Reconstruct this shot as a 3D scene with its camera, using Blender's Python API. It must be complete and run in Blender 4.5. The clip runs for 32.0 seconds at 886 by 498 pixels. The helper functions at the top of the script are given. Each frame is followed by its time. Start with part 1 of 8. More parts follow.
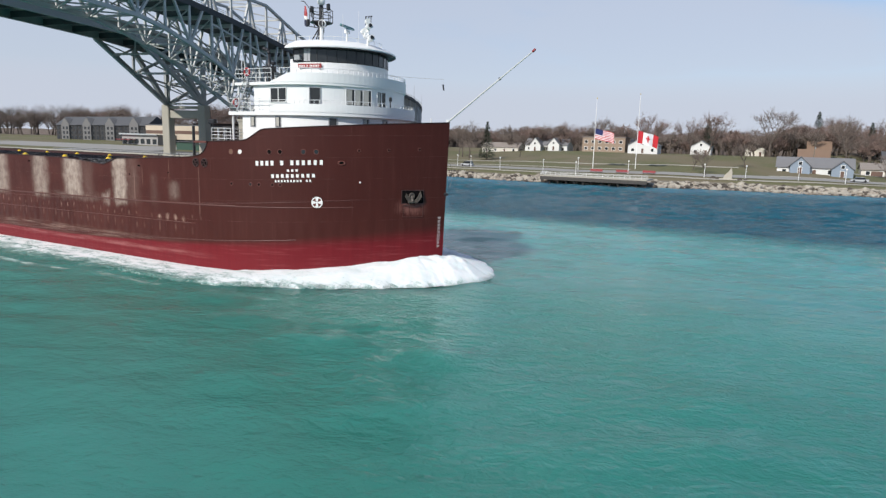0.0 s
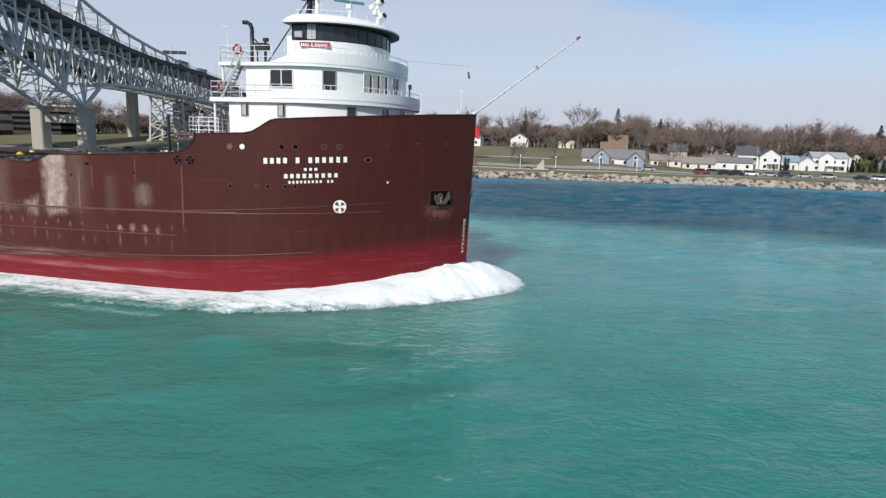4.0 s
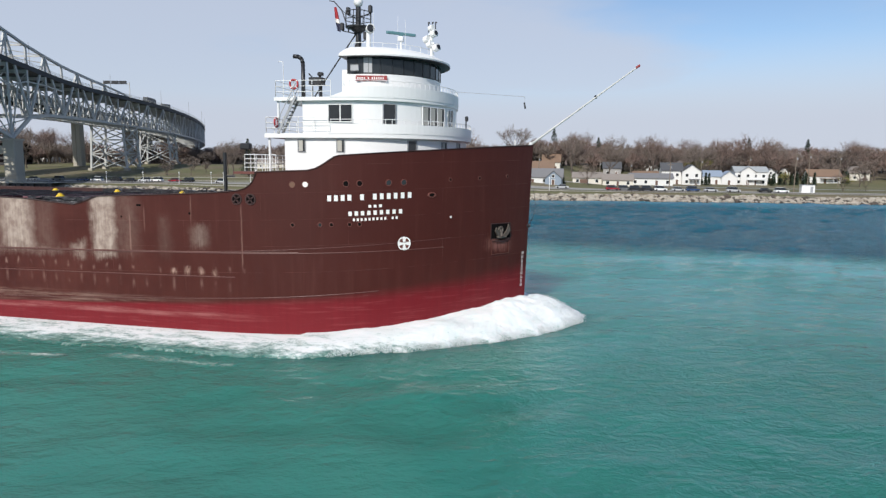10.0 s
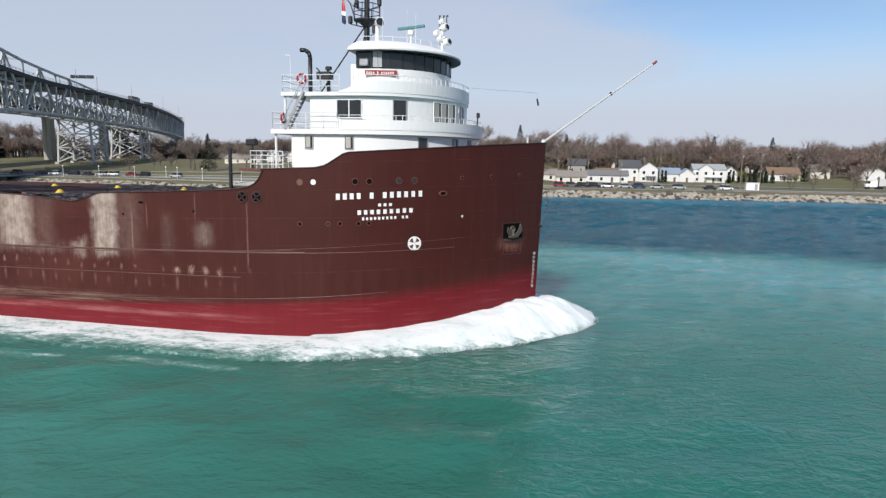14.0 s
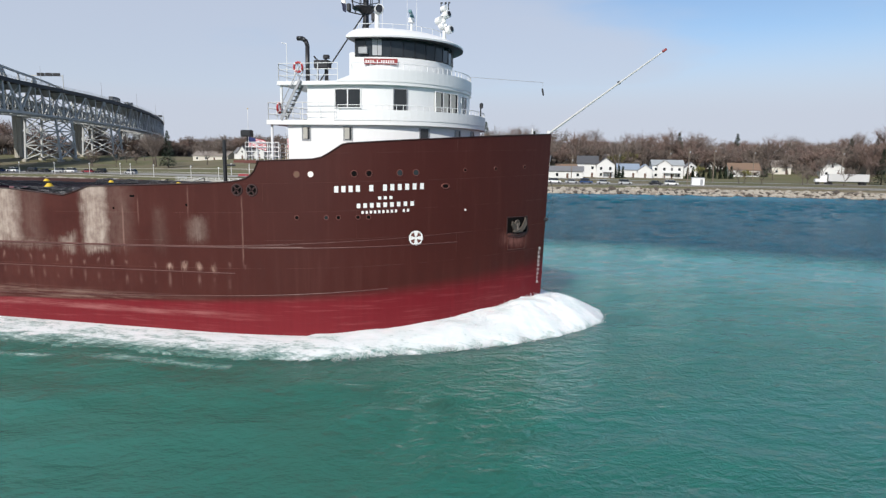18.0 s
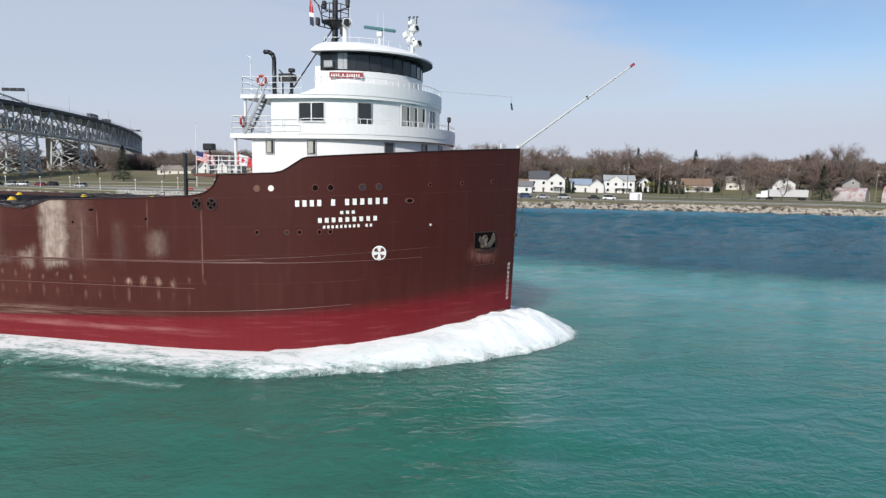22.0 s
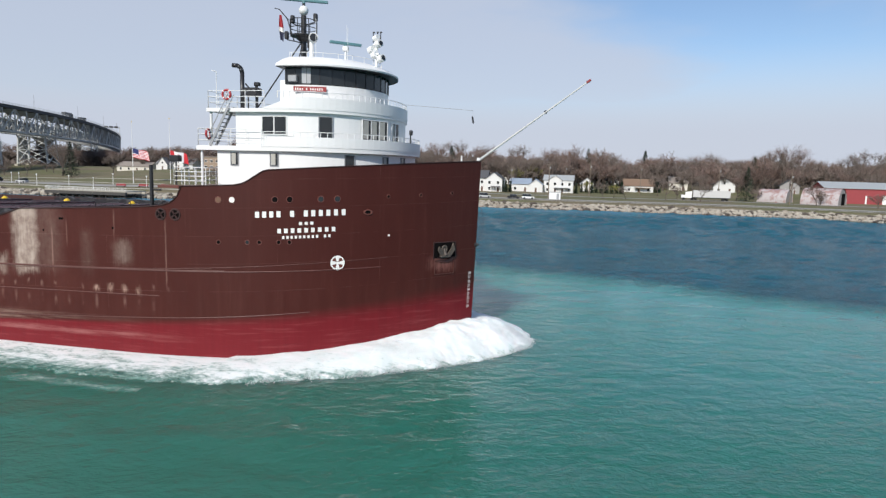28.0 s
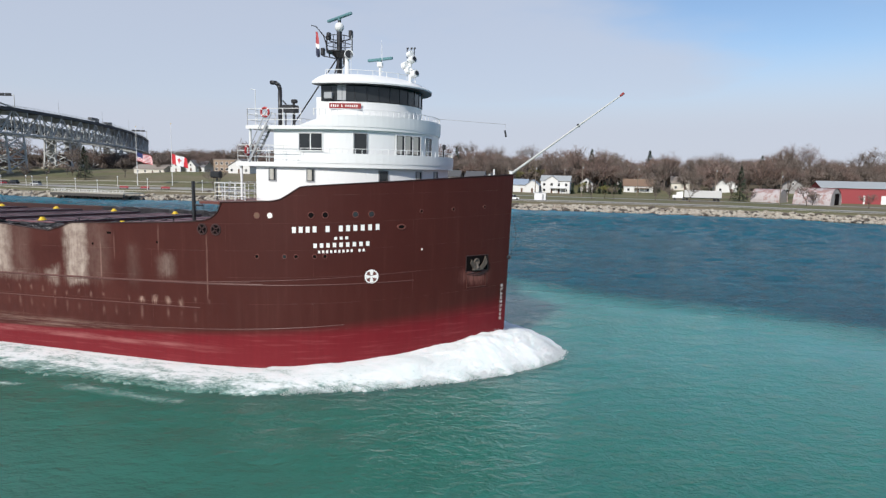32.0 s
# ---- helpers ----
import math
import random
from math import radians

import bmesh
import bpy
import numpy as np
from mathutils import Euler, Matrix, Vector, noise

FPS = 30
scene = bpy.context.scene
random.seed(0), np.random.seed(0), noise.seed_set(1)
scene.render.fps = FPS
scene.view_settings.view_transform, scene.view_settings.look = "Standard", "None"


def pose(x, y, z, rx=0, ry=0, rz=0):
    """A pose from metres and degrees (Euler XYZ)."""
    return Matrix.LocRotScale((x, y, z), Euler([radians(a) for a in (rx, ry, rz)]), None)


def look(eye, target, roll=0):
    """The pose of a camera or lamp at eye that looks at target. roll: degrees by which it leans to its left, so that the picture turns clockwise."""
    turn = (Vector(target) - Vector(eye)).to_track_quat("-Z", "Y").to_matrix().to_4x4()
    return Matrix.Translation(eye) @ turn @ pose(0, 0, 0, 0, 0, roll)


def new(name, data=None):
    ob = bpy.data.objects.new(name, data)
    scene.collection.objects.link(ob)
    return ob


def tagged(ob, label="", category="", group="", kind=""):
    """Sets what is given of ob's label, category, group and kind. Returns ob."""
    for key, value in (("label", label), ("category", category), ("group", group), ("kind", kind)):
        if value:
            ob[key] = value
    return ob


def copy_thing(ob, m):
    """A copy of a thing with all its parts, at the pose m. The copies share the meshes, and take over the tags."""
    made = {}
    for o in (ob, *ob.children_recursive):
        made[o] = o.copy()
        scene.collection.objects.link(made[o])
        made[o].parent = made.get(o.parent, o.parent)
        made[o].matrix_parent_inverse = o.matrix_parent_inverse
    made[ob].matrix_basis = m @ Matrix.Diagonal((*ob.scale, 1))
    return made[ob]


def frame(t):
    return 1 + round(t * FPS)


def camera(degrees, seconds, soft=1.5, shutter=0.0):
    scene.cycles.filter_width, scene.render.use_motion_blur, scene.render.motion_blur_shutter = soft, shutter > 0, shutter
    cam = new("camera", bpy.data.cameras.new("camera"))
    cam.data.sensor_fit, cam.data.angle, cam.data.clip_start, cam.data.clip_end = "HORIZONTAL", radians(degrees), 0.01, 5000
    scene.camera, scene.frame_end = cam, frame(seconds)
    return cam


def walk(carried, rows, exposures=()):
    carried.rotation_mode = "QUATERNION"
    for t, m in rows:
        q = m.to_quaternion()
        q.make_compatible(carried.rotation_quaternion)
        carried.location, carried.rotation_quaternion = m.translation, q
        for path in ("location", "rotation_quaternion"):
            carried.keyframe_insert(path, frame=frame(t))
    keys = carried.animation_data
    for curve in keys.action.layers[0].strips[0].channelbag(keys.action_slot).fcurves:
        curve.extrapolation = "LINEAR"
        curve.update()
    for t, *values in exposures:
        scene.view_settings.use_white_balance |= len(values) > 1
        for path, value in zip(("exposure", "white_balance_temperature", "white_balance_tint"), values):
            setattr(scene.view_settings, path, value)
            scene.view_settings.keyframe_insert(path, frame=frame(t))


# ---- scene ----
import functools

SPEED = 4.631         # the ship's way along +x, metres a second
FOV = 70.38
cam = camera(FOV, 32.0, 1.35)
PATH = [
    # seconds, x, y, z, tilt, lean, turn
    (0.0, 23.97, -45.45, 10.27, 80.60, -1.60, 28.36),
    (0.5, 24.32, -45.43, 10.20, 80.57, -1.62, 26.48),
    (1.0, 24.71, -45.45, 10.18, 80.51, -1.69, 24.60),
    (1.5, 25.12, -45.50, 10.13, 80.48, -1.75, 22.73),
    (2.0, 25.51, -45.52, 10.06, 80.45, -1.80, 20.88),
    (2.5, 25.89, -45.55, 10.00, 80.45, -1.82, 19.05),
    (3.0, 26.25, -45.59, 9.98, 80.43, -1.84, 17.13),
    (3.5, 26.71, -45.62, 9.99, 80.39, -1.87, 15.23),
    (4.0, 27.26, -45.67, 9.99, 80.38, -1.86, 13.73),
    (4.5, 27.89, -45.72, 9.98, 80.38, -1.80, 12.69),
    (5.0, 28.59, -45.76, 9.97, 80.37, -1.70, 12.07),
    (5.5, 29.33, -45.76, 9.98, 80.33, -1.57, 11.85),
    (6.0, 30.14, -45.76, 10.00, 80.25, -1.42, 11.90),
    (6.5, 31.17, -45.82, 10.03, 80.26, -1.31, 11.94),
    (7.0, 32.74, -45.81, 10.10, 80.25, -1.30, 12.03),
    (7.5, 34.92, -45.76, 10.16, 80.27, -1.17, 12.08),
    (8.0, 37.57, -45.75, 10.25, 80.50, -1.07, 12.12),
    (8.5, 40.46, -45.71, 10.35, 81.21, -0.92, 12.15),
    (9.0, 43.49, -45.64, 10.41, 81.95, -0.71, 12.17),
    (9.5, 46.57, -45.61, 10.50, 82.39, -0.56, 12.16),
    (10.0, 49.55, -45.59, 10.62, 82.34, -0.64, 12.11),
    (10.5, 52.23, -45.49, 10.71, 82.30, -0.71, 12.03),
    (11.0, 54.76, -45.39, 10.75, 82.28, -0.70, 12.03),
    (11.5, 57.15, -45.29, 10.80, 82.23, -0.76, 12.03),
    (12.0, 59.42, -45.19, 10.80, 82.17, -0.85, 12.00),
    (12.5, 61.55, -45.03, 10.78, 82.15, -0.93, 12.00),
    (13.0, 63.47, -44.87, 10.74, 82.11, -0.98, 11.99),
    (13.5, 65.28, -44.78, 10.73, 82.05, -1.03, 12.01),
    (14.0, 67.06, -44.66, 10.70, 82.01, -0.97, 12.01),
    (14.5, 69.01, -44.50, 10.67, 81.98, -0.91, 12.04),
    (15.0, 71.08, -44.32, 10.64, 81.95, -0.85, 12.06),
    (15.5, 73.24, -44.14, 10.60, 81.92, -0.80, 12.05),
    (16.0, 75.49, -43.98, 10.55, 81.90, -0.77, 12.03),
    (16.5, 77.83, -43.84, 10.51, 81.88, -0.75, 12.00),
    (17.0, 80.24, -43.71, 10.46, 81.86, -0.77, 11.99),
    (17.5, 82.68, -43.52, 10.38, 81.85, -0.81, 11.98),
    (18.0, 85.14, -43.37, 10.31, 81.82, -0.85, 11.96),
    (18.5, 87.66, -43.25, 10.26, 82.06, -0.87, 11.96),
    (19.0, 90.19, -43.11, 10.25, 82.40, -0.91, 11.94),
    (19.5, 92.69, -42.97, 10.24, 82.76, -0.94, 11.91),
    (20.0, 95.24, -42.80, 10.27, 83.09, -0.95, 11.90),
    (20.5, 97.79, -42.67, 10.30, 83.22, -1.01, 11.86),
    (21.0, 100.35, -42.59, 10.31, 83.21, -1.00, 11.84),
    (21.5, 102.91, -42.50, 10.31, 83.20, -0.98, 11.81),
    (22.0, 105.49, -42.41, 10.28, 83.21, -1.03, 11.77),
    (22.5, 108.05, -42.36, 10.26, 83.20, -1.03, 11.70),
    (23.0, 110.65, -42.36, 10.25, 83.17, -1.06, 11.63),
    (23.5, 113.32, -42.39, 10.23, 83.17, -1.12, 11.63),
    (24.0, 115.94, -42.42, 10.25, 83.16, -1.16, 11.61),
    (24.5, 118.58, -42.49, 10.33, 83.14, -1.18, 11.58),
    (25.0, 121.24, -42.52, 10.42, 83.12, -1.21, 11.58),
    (25.5, 123.84, -42.55, 10.52, 83.13, -1.27, 11.55),
    (26.0, 126.41, -42.59, 10.65, 83.13, -1.33, 11.58),
    (26.5, 128.94, -42.63, 10.79, 83.10, -1.39, 11.68),
    (27.0, 131.45, -42.69, 10.95, 83.06, -1.44, 11.85),
    (27.5, 133.93, -42.78, 11.10, 83.04, -1.47, 12.06),
    (28.0, 136.36, -42.87, 11.23, 83.03, -1.49, 12.30),
    (28.5, 138.74, -42.95, 11.35, 83.01, -1.49, 12.52),
    (29.0, 141.13, -43.04, 11.50, 83.00, -1.45, 12.75),
    (29.5, 143.44, -43.06, 11.65, 82.99, -1.41, 13.04),
    (30.0, 145.76, -43.09, 11.73, 83.03, -1.29, 13.44),
    (30.5, 148.10, -43.12, 11.87, 82.98, -1.33, 13.85),
    (31.0, 150.46, -43.17, 11.98, 82.98, -1.29, 14.32),
    (31.5, 152.79, -43.19, 12.08, 82.96, -1.25, 14.86),
    (32.0, 155.11, -43.17, 12.15, 82.96, -1.21, 15.49),
]
walk(cam, [(t, pose(x, y, z, a, b, c)) for t, x, y, z, a, b, c in PATH], exposures=[(0.0, 0.0), (32.0, 0.0)])

# ---- light ----
SUN_TO = Vector((-0.12, -0.79, 0.60)).normalized()
world = bpy.data.worlds.new("sky")
scene.world = world
world.use_nodes = True
wn = world.node_tree
wn.nodes.clear()
sky = wn.nodes.new("ShaderNodeTexSky")
sky.sky_type = "NISHITA"
sky.sun_disc = False
sky.sun_elevation = math.asin(SUN_TO.z)
sky.sun_rotation = math.atan2(SUN_TO.x, SUN_TO.y)
sky.air_density, sky.dust_density, sky.ozone_density = 1.0, 0.3, 4.0


def link(a, b):
    wn.links.new(a, b)


def wnode(kind):
    return wn.nodes.new("ShaderNode" + kind)


# thin high cloud over the blue, closing to a pale veil towards the horizon
wc, wm, wnz, ws = wnode("TexCoord"), wnode("Mapping"), wnode("TexNoise"), wnode("SeparateXYZ")
wm.inputs["Scale"].default_value = (1.0, 1.0, 3.2)
wnz.inputs["Scale"].default_value, wnz.inputs["Detail"].default_value, wnz.inputs["Roughness"].default_value = 1.5, 6, 0.5
wr, wh, wa = wnode("MapRange"), wnode("MapRange"), wnode("Math")
wr.interpolation_type = wh.interpolation_type = "SMOOTHSTEP"
for k, v in zip(("From Min", "From Max", "To Min", "To Max"), (0.48, 0.69, 0.08, 0.8)):
    wr.inputs[k].default_value = v
for k, v in zip(("From Min", "From Max", "To Min", "To Max"), (0.06, 0.215, 0.96, 0.0)):
    wh.inputs[k].default_value = v
wa.operation = "MAXIMUM"
wx, wb, wo = wnode("Mix"), wnode("Background"), wnode("OutputWorld")
wx.data_type = "RGBA"
wx.inputs["B"].default_value = (4.55, 4.92, 5.80, 1)
wb.inputs["Strength"].default_value = 0.125
link(wc.outputs["Generated"], wm.inputs["Vector"])
link(wc.outputs["Generated"], ws.inputs[0])
link(wm.outputs["Vector"], wnz.inputs["Vector"])
wg = wnode("Math")
wg.operation = "MULTIPLY_ADD"
wg.inputs[1].default_value = -0.32
link(ws.outputs["X"], wg.inputs[0])
link(wnz.outputs["Fac"], wg.inputs[2])
link(wg.outputs[0], wr.inputs["Value"])
link(ws.outputs["Z"], wh.inputs["Value"])
link(wr.outputs["Result"], wa.inputs[0])
link(wh.outputs["Result"], wa.inputs[1])
link(wa.outputs[0], wx.inputs["Factor"])
link(sky.outputs["Color"], wx.inputs["A"])
link(wx.outputs["Result"], wb.inputs["Color"])
link(wb.outputs["Background"], wo.inputs["Surface"])
sun_data = bpy.data.lights.new("sun", "SUN")
sun_data.energy, sun_data.angle, sun_data.color = 4.5, radians(0.6), (1.0, 0.955, 0.89)
sun = new("sun", sun_data)
sun.matrix_world = look((0, 0, 300), Vector((0, 0, 300)) - SUN_TO)

# ---- materials ----


class Nodes:
    """Short forms for building a node material."""

    def __init__(self, name, rough=0.6, metal=0.0, coords="Object"):
        self.mat = bpy.data.materials.new(name)
        self.mat.use_nodes = True
        self.t = self.mat.node_tree
        self.b = self.t.nodes["Principled BSDF"]
        self.b.inputs["Roughness"].default_value = rough
        self.b.inputs["Metallic"].default_value = metal
        self.tc = self.t.nodes.new("ShaderNodeTexCoord")
        self.co = self.tc.outputs[coords]

    def put(self, socket, value):
        if isinstance(value, bpy.types.NodeSocket):
            self.t.links.new(value, socket)
        elif isinstance(value, tuple) and len(value) == 3 and socket.type == "RGBA":
            socket.default_value = (*value, 1)
        else:
            socket.default_value = value

    def scaled(self, scale, co=None):
        m = self.t.nodes.new("ShaderNodeMapping")
        m.inputs["Scale"].default_value = scale
        self.put(m.inputs["Vector"], co or self.co)
        return m.outputs["Vector"]

    def noise(self, scale, detail=4, rough=0.55, co=None, warp=0.0):
        n = self.t.nodes.new("ShaderNodeTexNoise")
        n.inputs["Scale"].default_value, n.inputs["Detail"].default_value = scale, detail
        n.inputs["Roughness"].default_value, n.inputs["Distortion"].default_value = rough, warp
        self.put(n.inputs["Vector"], co or self.co)
        return n.outputs["Fac"]

    def math(self, op, a, b=0.0, c=0.0):
        n = self.t.nodes.new("ShaderNodeMath")
        n.operation = op
        for s, v in zip(n.inputs, (a, b, c)):
            self.put(s, v)
        return n.outputs[0]

    def step(self, v, lo, hi):
        n = self.t.nodes.new("ShaderNodeMapRange")
        n.interpolation_type = "SMOOTHSTEP"
        self.put(n.inputs["Value"], v)
        self.put(n.inputs["From Min"], lo)
        self.put(n.inputs["From Max"], hi)
        return n.outputs["Result"]

    def mix(self, f, a, b):
        n = self.t.nodes.new("ShaderNodeMix")
        n.data_type = "RGBA"
        self.put(n.inputs["Factor"], f)
        self.put(n.inputs["A"], a)
        self.put(n.inputs["B"], b)
        return n.outputs["Result"]

    def xyz(self, co=None):
        n = self.t.nodes.new("ShaderNodeSeparateXYZ")
        self.put(n.inputs[0], co or self.co)
        return n.outputs

    def bump(self, h, dist=0.05, strength=1.0, after=None):
        n = self.t.nodes.new("ShaderNodeBump")
        n.inputs["Strength"].default_value, n.inputs["Distance"].default_value = strength, dist
        self.put(n.inputs["Height"], h)
        if after:
            self.put(n.inputs["Normal"], after)
        self.put(self.b.inputs["Normal"], n.outputs["Normal"])
        return n.outputs["Normal"]

    def colour(self, v):
        self.put(self.b.inputs["Base Color"], v)
        return self

    def random(self):
        n = self.t.nodes.new("ShaderNodeObjectInfo")
        return n.outputs["Random"]

    def island(self):
        n = self.t.nodes.new("ShaderNodeNewGeometry")
        return n.outputs["Random Per Island"]


def plain(name, base, rough=0.55, metal=0.0, var=0.18, fine=6.0, coarse=0.5, bump=0.004, per=None):
    """A surface of one colour with blotches, grain and a fine relief."""
    n = Nodes(name, rough, metal)
    a, b = n.noise(coarse, 5), n.noise(fine, 5)
    dark = tuple(c * (1 - var) for c in base)
    lite = tuple(min(1, c * (1 + var * 0.8)) for c in base)
    col = n.mix(n.math("ADD", n.math("MULTIPLY", a, 0.6), n.math("MULTIPLY", b, 0.4)), dark, lite)
    if per:
        r = n.random() if per == "object" else n.island()
        col = n.mix(n.math("MULTIPLY", r, 0.6), col, tuple(c * 0.55 for c in base))
    n.colour(col)
    n.put(n.b.inputs["Roughness"], n.math("ADD", rough - 0.08, n.math("MULTIPLY", b, 0.16)))
    if bump:
        n.bump(b, bump)
    return n.mat


def hull_paint():
    n = Nodes("weathered brown hull paint", 0.42)
    x, y, z = n.xyz()
    soft = n.noise(0.35, 5, 0.6)
    grain = n.noise(5.0, 5, 0.6)
    streak = n.noise(1.0, 5, 0.65, n.scaled((2.6, 2.6, 0.16)))
    fine = n.noise(1.0, 5, 0.7, n.scaled((7.0, 7.0, 0.5)))
    times = lambda *a: functools.reduce(lambda p, q: n.math("MULTIPLY", p, q), a)
    plus = lambda p, q: n.math("ADD", p, q)

    def band(v, lo, hi, soft_lo, soft_hi=None):
        e = soft_lo if soft_hi is None else soft_hi
        return times(n.step(v, lo - soft_lo, lo + soft_lo), n.step(v, hi + e, hi - e))

    brown = n.mix(soft, (0.046, 0.0092, 0.0068), (0.066, 0.0145, 0.0104))
    brown = n.mix(times(n.step(streak, 0.50, 0.75), 0.26), brown, (0.100, 0.034, 0.026))
    brown = n.mix(times(grain, 0.30), brown, (0.044, 0.0120, 0.0090))
    # the brown turns paler in soft blotches aft of the break
    brown = n.mix(times(n.step(x, -14.0, -34.0), n.step(soft, 0.3, 0.7), 0.30), brown, (0.125, 0.040, 0.030))
    # plate rows that rise with the sheer towards the stem
    u = n.math("MAXIMUM", plus(x, 45.0), 0.0)
    row = n.math("SUBTRACT", z, plus(times(u, 0.008), times(u, u, 0.00042)))
    bt = n.t.nodes.new("ShaderNodeTexBrick")
    comb = n.t.nodes.new("ShaderNodeCombineXYZ")
    n.put(comb.inputs[0], x)
    n.put(comb.inputs[1], row)
    n.put(bt.inputs["Vector"], comb.outputs[0])
    bt.inputs["Scale"].default_value = 1.0
    bt.inputs["Mortar Size"].default_value = 0.014
    bt.inputs["Mortar Smooth"].default_value = 0.5
    bt.inputs["Brick Width"].default_value = 11.3
    bt.inputs["Row Height"].default_value = 1.72
    seam = times(bt.outputs["Fac"], n.step(n.noise(0.8, 3), 0.36, 0.62))
    brown = n.mix(times(seam, 0.20), brown, (0.21, 0.10, 0.078))
    # pale scrubbed patches below the deck edge, with streaky sides and a ragged foot
    xw = plus(x, plus(times(n.math("SUBTRACT", n.noise(0.9, 5, 0.65), 0.5), 1.0), times(n.math("SUBTRACT", fine, 0.5), 0.4)))
    zw = plus(z, plus(times(n.math("SUBTRACT", n.noise(1.1, 5, 0.65), 0.5), 1.3), times(n.math("SUBTRACT", fine, 0.5), 0.9)))
    pale = None
    for x0, x1, z0, z1, k, e in ((-29.75, -28.0, 4.75, 9.4, 1.0, 0.42), (-37.4, -34.9, 4.95, 9.4, 1.0, 0.8), (-42.8, -40.6, 4.6, 9.4, 0.75, 0.8),
                                 (-50.5, -47.8, 4.6, 9.4, 0.8, 0.8), (-62.0, -58.8, 4.6, 9.4, 0.7, 0.8), (-21.9, -20.9, 5.5, 6.9, 0.34, 0.5),
                                 (-31.6, -30.5, 4.7, 5.5, 0.75, 0.35), (-39.0, -32.4, 4.75, 5.2, 0.40, 0.9), (-27.9, -26.2, 4.8, 8.9, 0.16, 0.7),
                                 (-34.6, -33.0, 4.9, 8.6, 0.14, 0.7), (-24.6, -23.7, 4.9, 7.6, 0.10, 0.5)):
        m = times(band(xw, x0, x1, e), band(zw, z0, z1, 0.45, 0.3), k)
        pale = m if pale is None else n.math("MAXIMUM", pale, m)
    pale = times(pale, plus(0.60, times(n.step(fine, 0.25, 0.75), 0.30)), plus(0.55, times(n.step(n.noise(1.6, 5, 0.6), 0.3, 0.65), 0.5)))
    brown = n.mix(pale, brown, (0.46, 0.375, 0.315))
    # rust runs below the fairleads, the scuppers and the anchor
    for x0, z0, z1, w, k in ((-18.32, 4.3, 8.3, 0.035, 0.40), (-26.75, 4.9, 7.5, 0.05, 0.30), (-22.0, 7.2, 8.8, 0.04, 0.35), (-25.6, 6.6, 8.1, 0.04, 0.25)):
        m = times(band(plus(x, times(n.math("SUBTRACT", soft, 0.5), 0.25)), x0 - w, x0 + w, 0.05), band(z, z0, z1, 0.4), n.step(fine, 0.22, 0.6), k)
        brown = n.mix(m, brown, (0.42, 0.26, 0.21))
    stain = times(band(xw, -2.75, -1.55, 0.5), band(zw, 5.15, 5.95, 0.35, 0.2), n.step(fine, 0.3, 0.6), 0.6)
    brown = n.mix(stain, brown, (0.26, 0.115, 0.095))
    # a row of worn frame ends under the strakes, bright in places
    cell = n.math("FRACT", n.math("DIVIDE", plus(x, 200.0), 1.06))
    pick = n.noise(1.0, 2, 0.5, n.scaled((0.95, 0.95, 0.9)))
    ends = times(band(cell, 0.42, 0.58, 0.09), n.step(x, -17.2, -20.5), n.step(pick, 0.36, 0.62))
    marks = n.math("MAXIMUM", times(band(zw, 3.86, 4.06, 0.2), 0.66), times(band(zw, 2.8, 3.3, 0.3), 0.24))
    brown = n.mix(times(ends, marks), brown, (0.43, 0.27, 0.225))
    blot = times(band(cell, 0.34, 0.7, 0.16), band(xw, -24.0, -20.2, 0.3), band(zw, 3.72, 4.0, 0.2), n.step(fine, 0.3, 0.6), 0.6)
    brown = n.mix(blot, brown, (0.50, 0.33, 0.26))
    # grey scrape above the boot topping, strongest aft
    lie = n.noise(1.0, 5, 0.65, n.scaled((0.35, 0.35, 6.0)))
    scrape = times(band(z, 1.35, 2.0, 0.28), n.step(x, -17.0, -34.0), n.step(lie, 0.42, 0.68), 0.55)
    brown = n.mix(scrape, brown, (0.30, 0.205, 0.165))
    # red boot topping, fading in upwards towards the stem
    u = n.math("MAXIMUM", plus(x, 38.0), 0.0)
    line = plus(plus(1.12, times(u, 0.022)), times(u, u, 0.00095))
    wide = plus(0.07, times(u, u, 0.0006))
    h = n.math("DIVIDE", plus(n.math("SUBTRACT", z, line), times(n.math("SUBTRACT", soft, 0.5), 0.2)), wide)
    red = n.mix(streak, (0.118, 0.006, 0.010), (0.165, 0.011, 0.016))
    red = n.mix(times(n.step(lie, 0.50, 0.78), 0.30), red, (0.33, 0.10, 0.098))
    red = n.mix(times(band(z, 0.75, 1.15, 0.12), n.step(x, -15.0, -24.0), n.step(lie, 0.35, 0.65), 0.5), red, (0.36, 0.15, 0.14))
    n.colour(n.mix(n.step(h, -1.0, 1.0), red, brown))
    n.b.inputs["Specular IOR Level"].default_value = 0.24
    n.put(n.b.inputs["Roughness"], plus(0.36, times(grain, 0.22)))
    # plating pressed in a little between the frames
    dents = n.noise(0.55, 2, 0.5, n.scaled((1.6, 1.6, 0.7)))
    bays = times(n.math("SINE", times(plus(x, 200.0), 5.928)), band(z, 1.9, 4.5, 0.6), 0.3)
    nb = n.bump(plus(dents, bays), 0.035)
    n.bump(plus(times(seam, 0.6), times(grain, 0.12)), 0.012, 1.0, nb)
    return n.mat


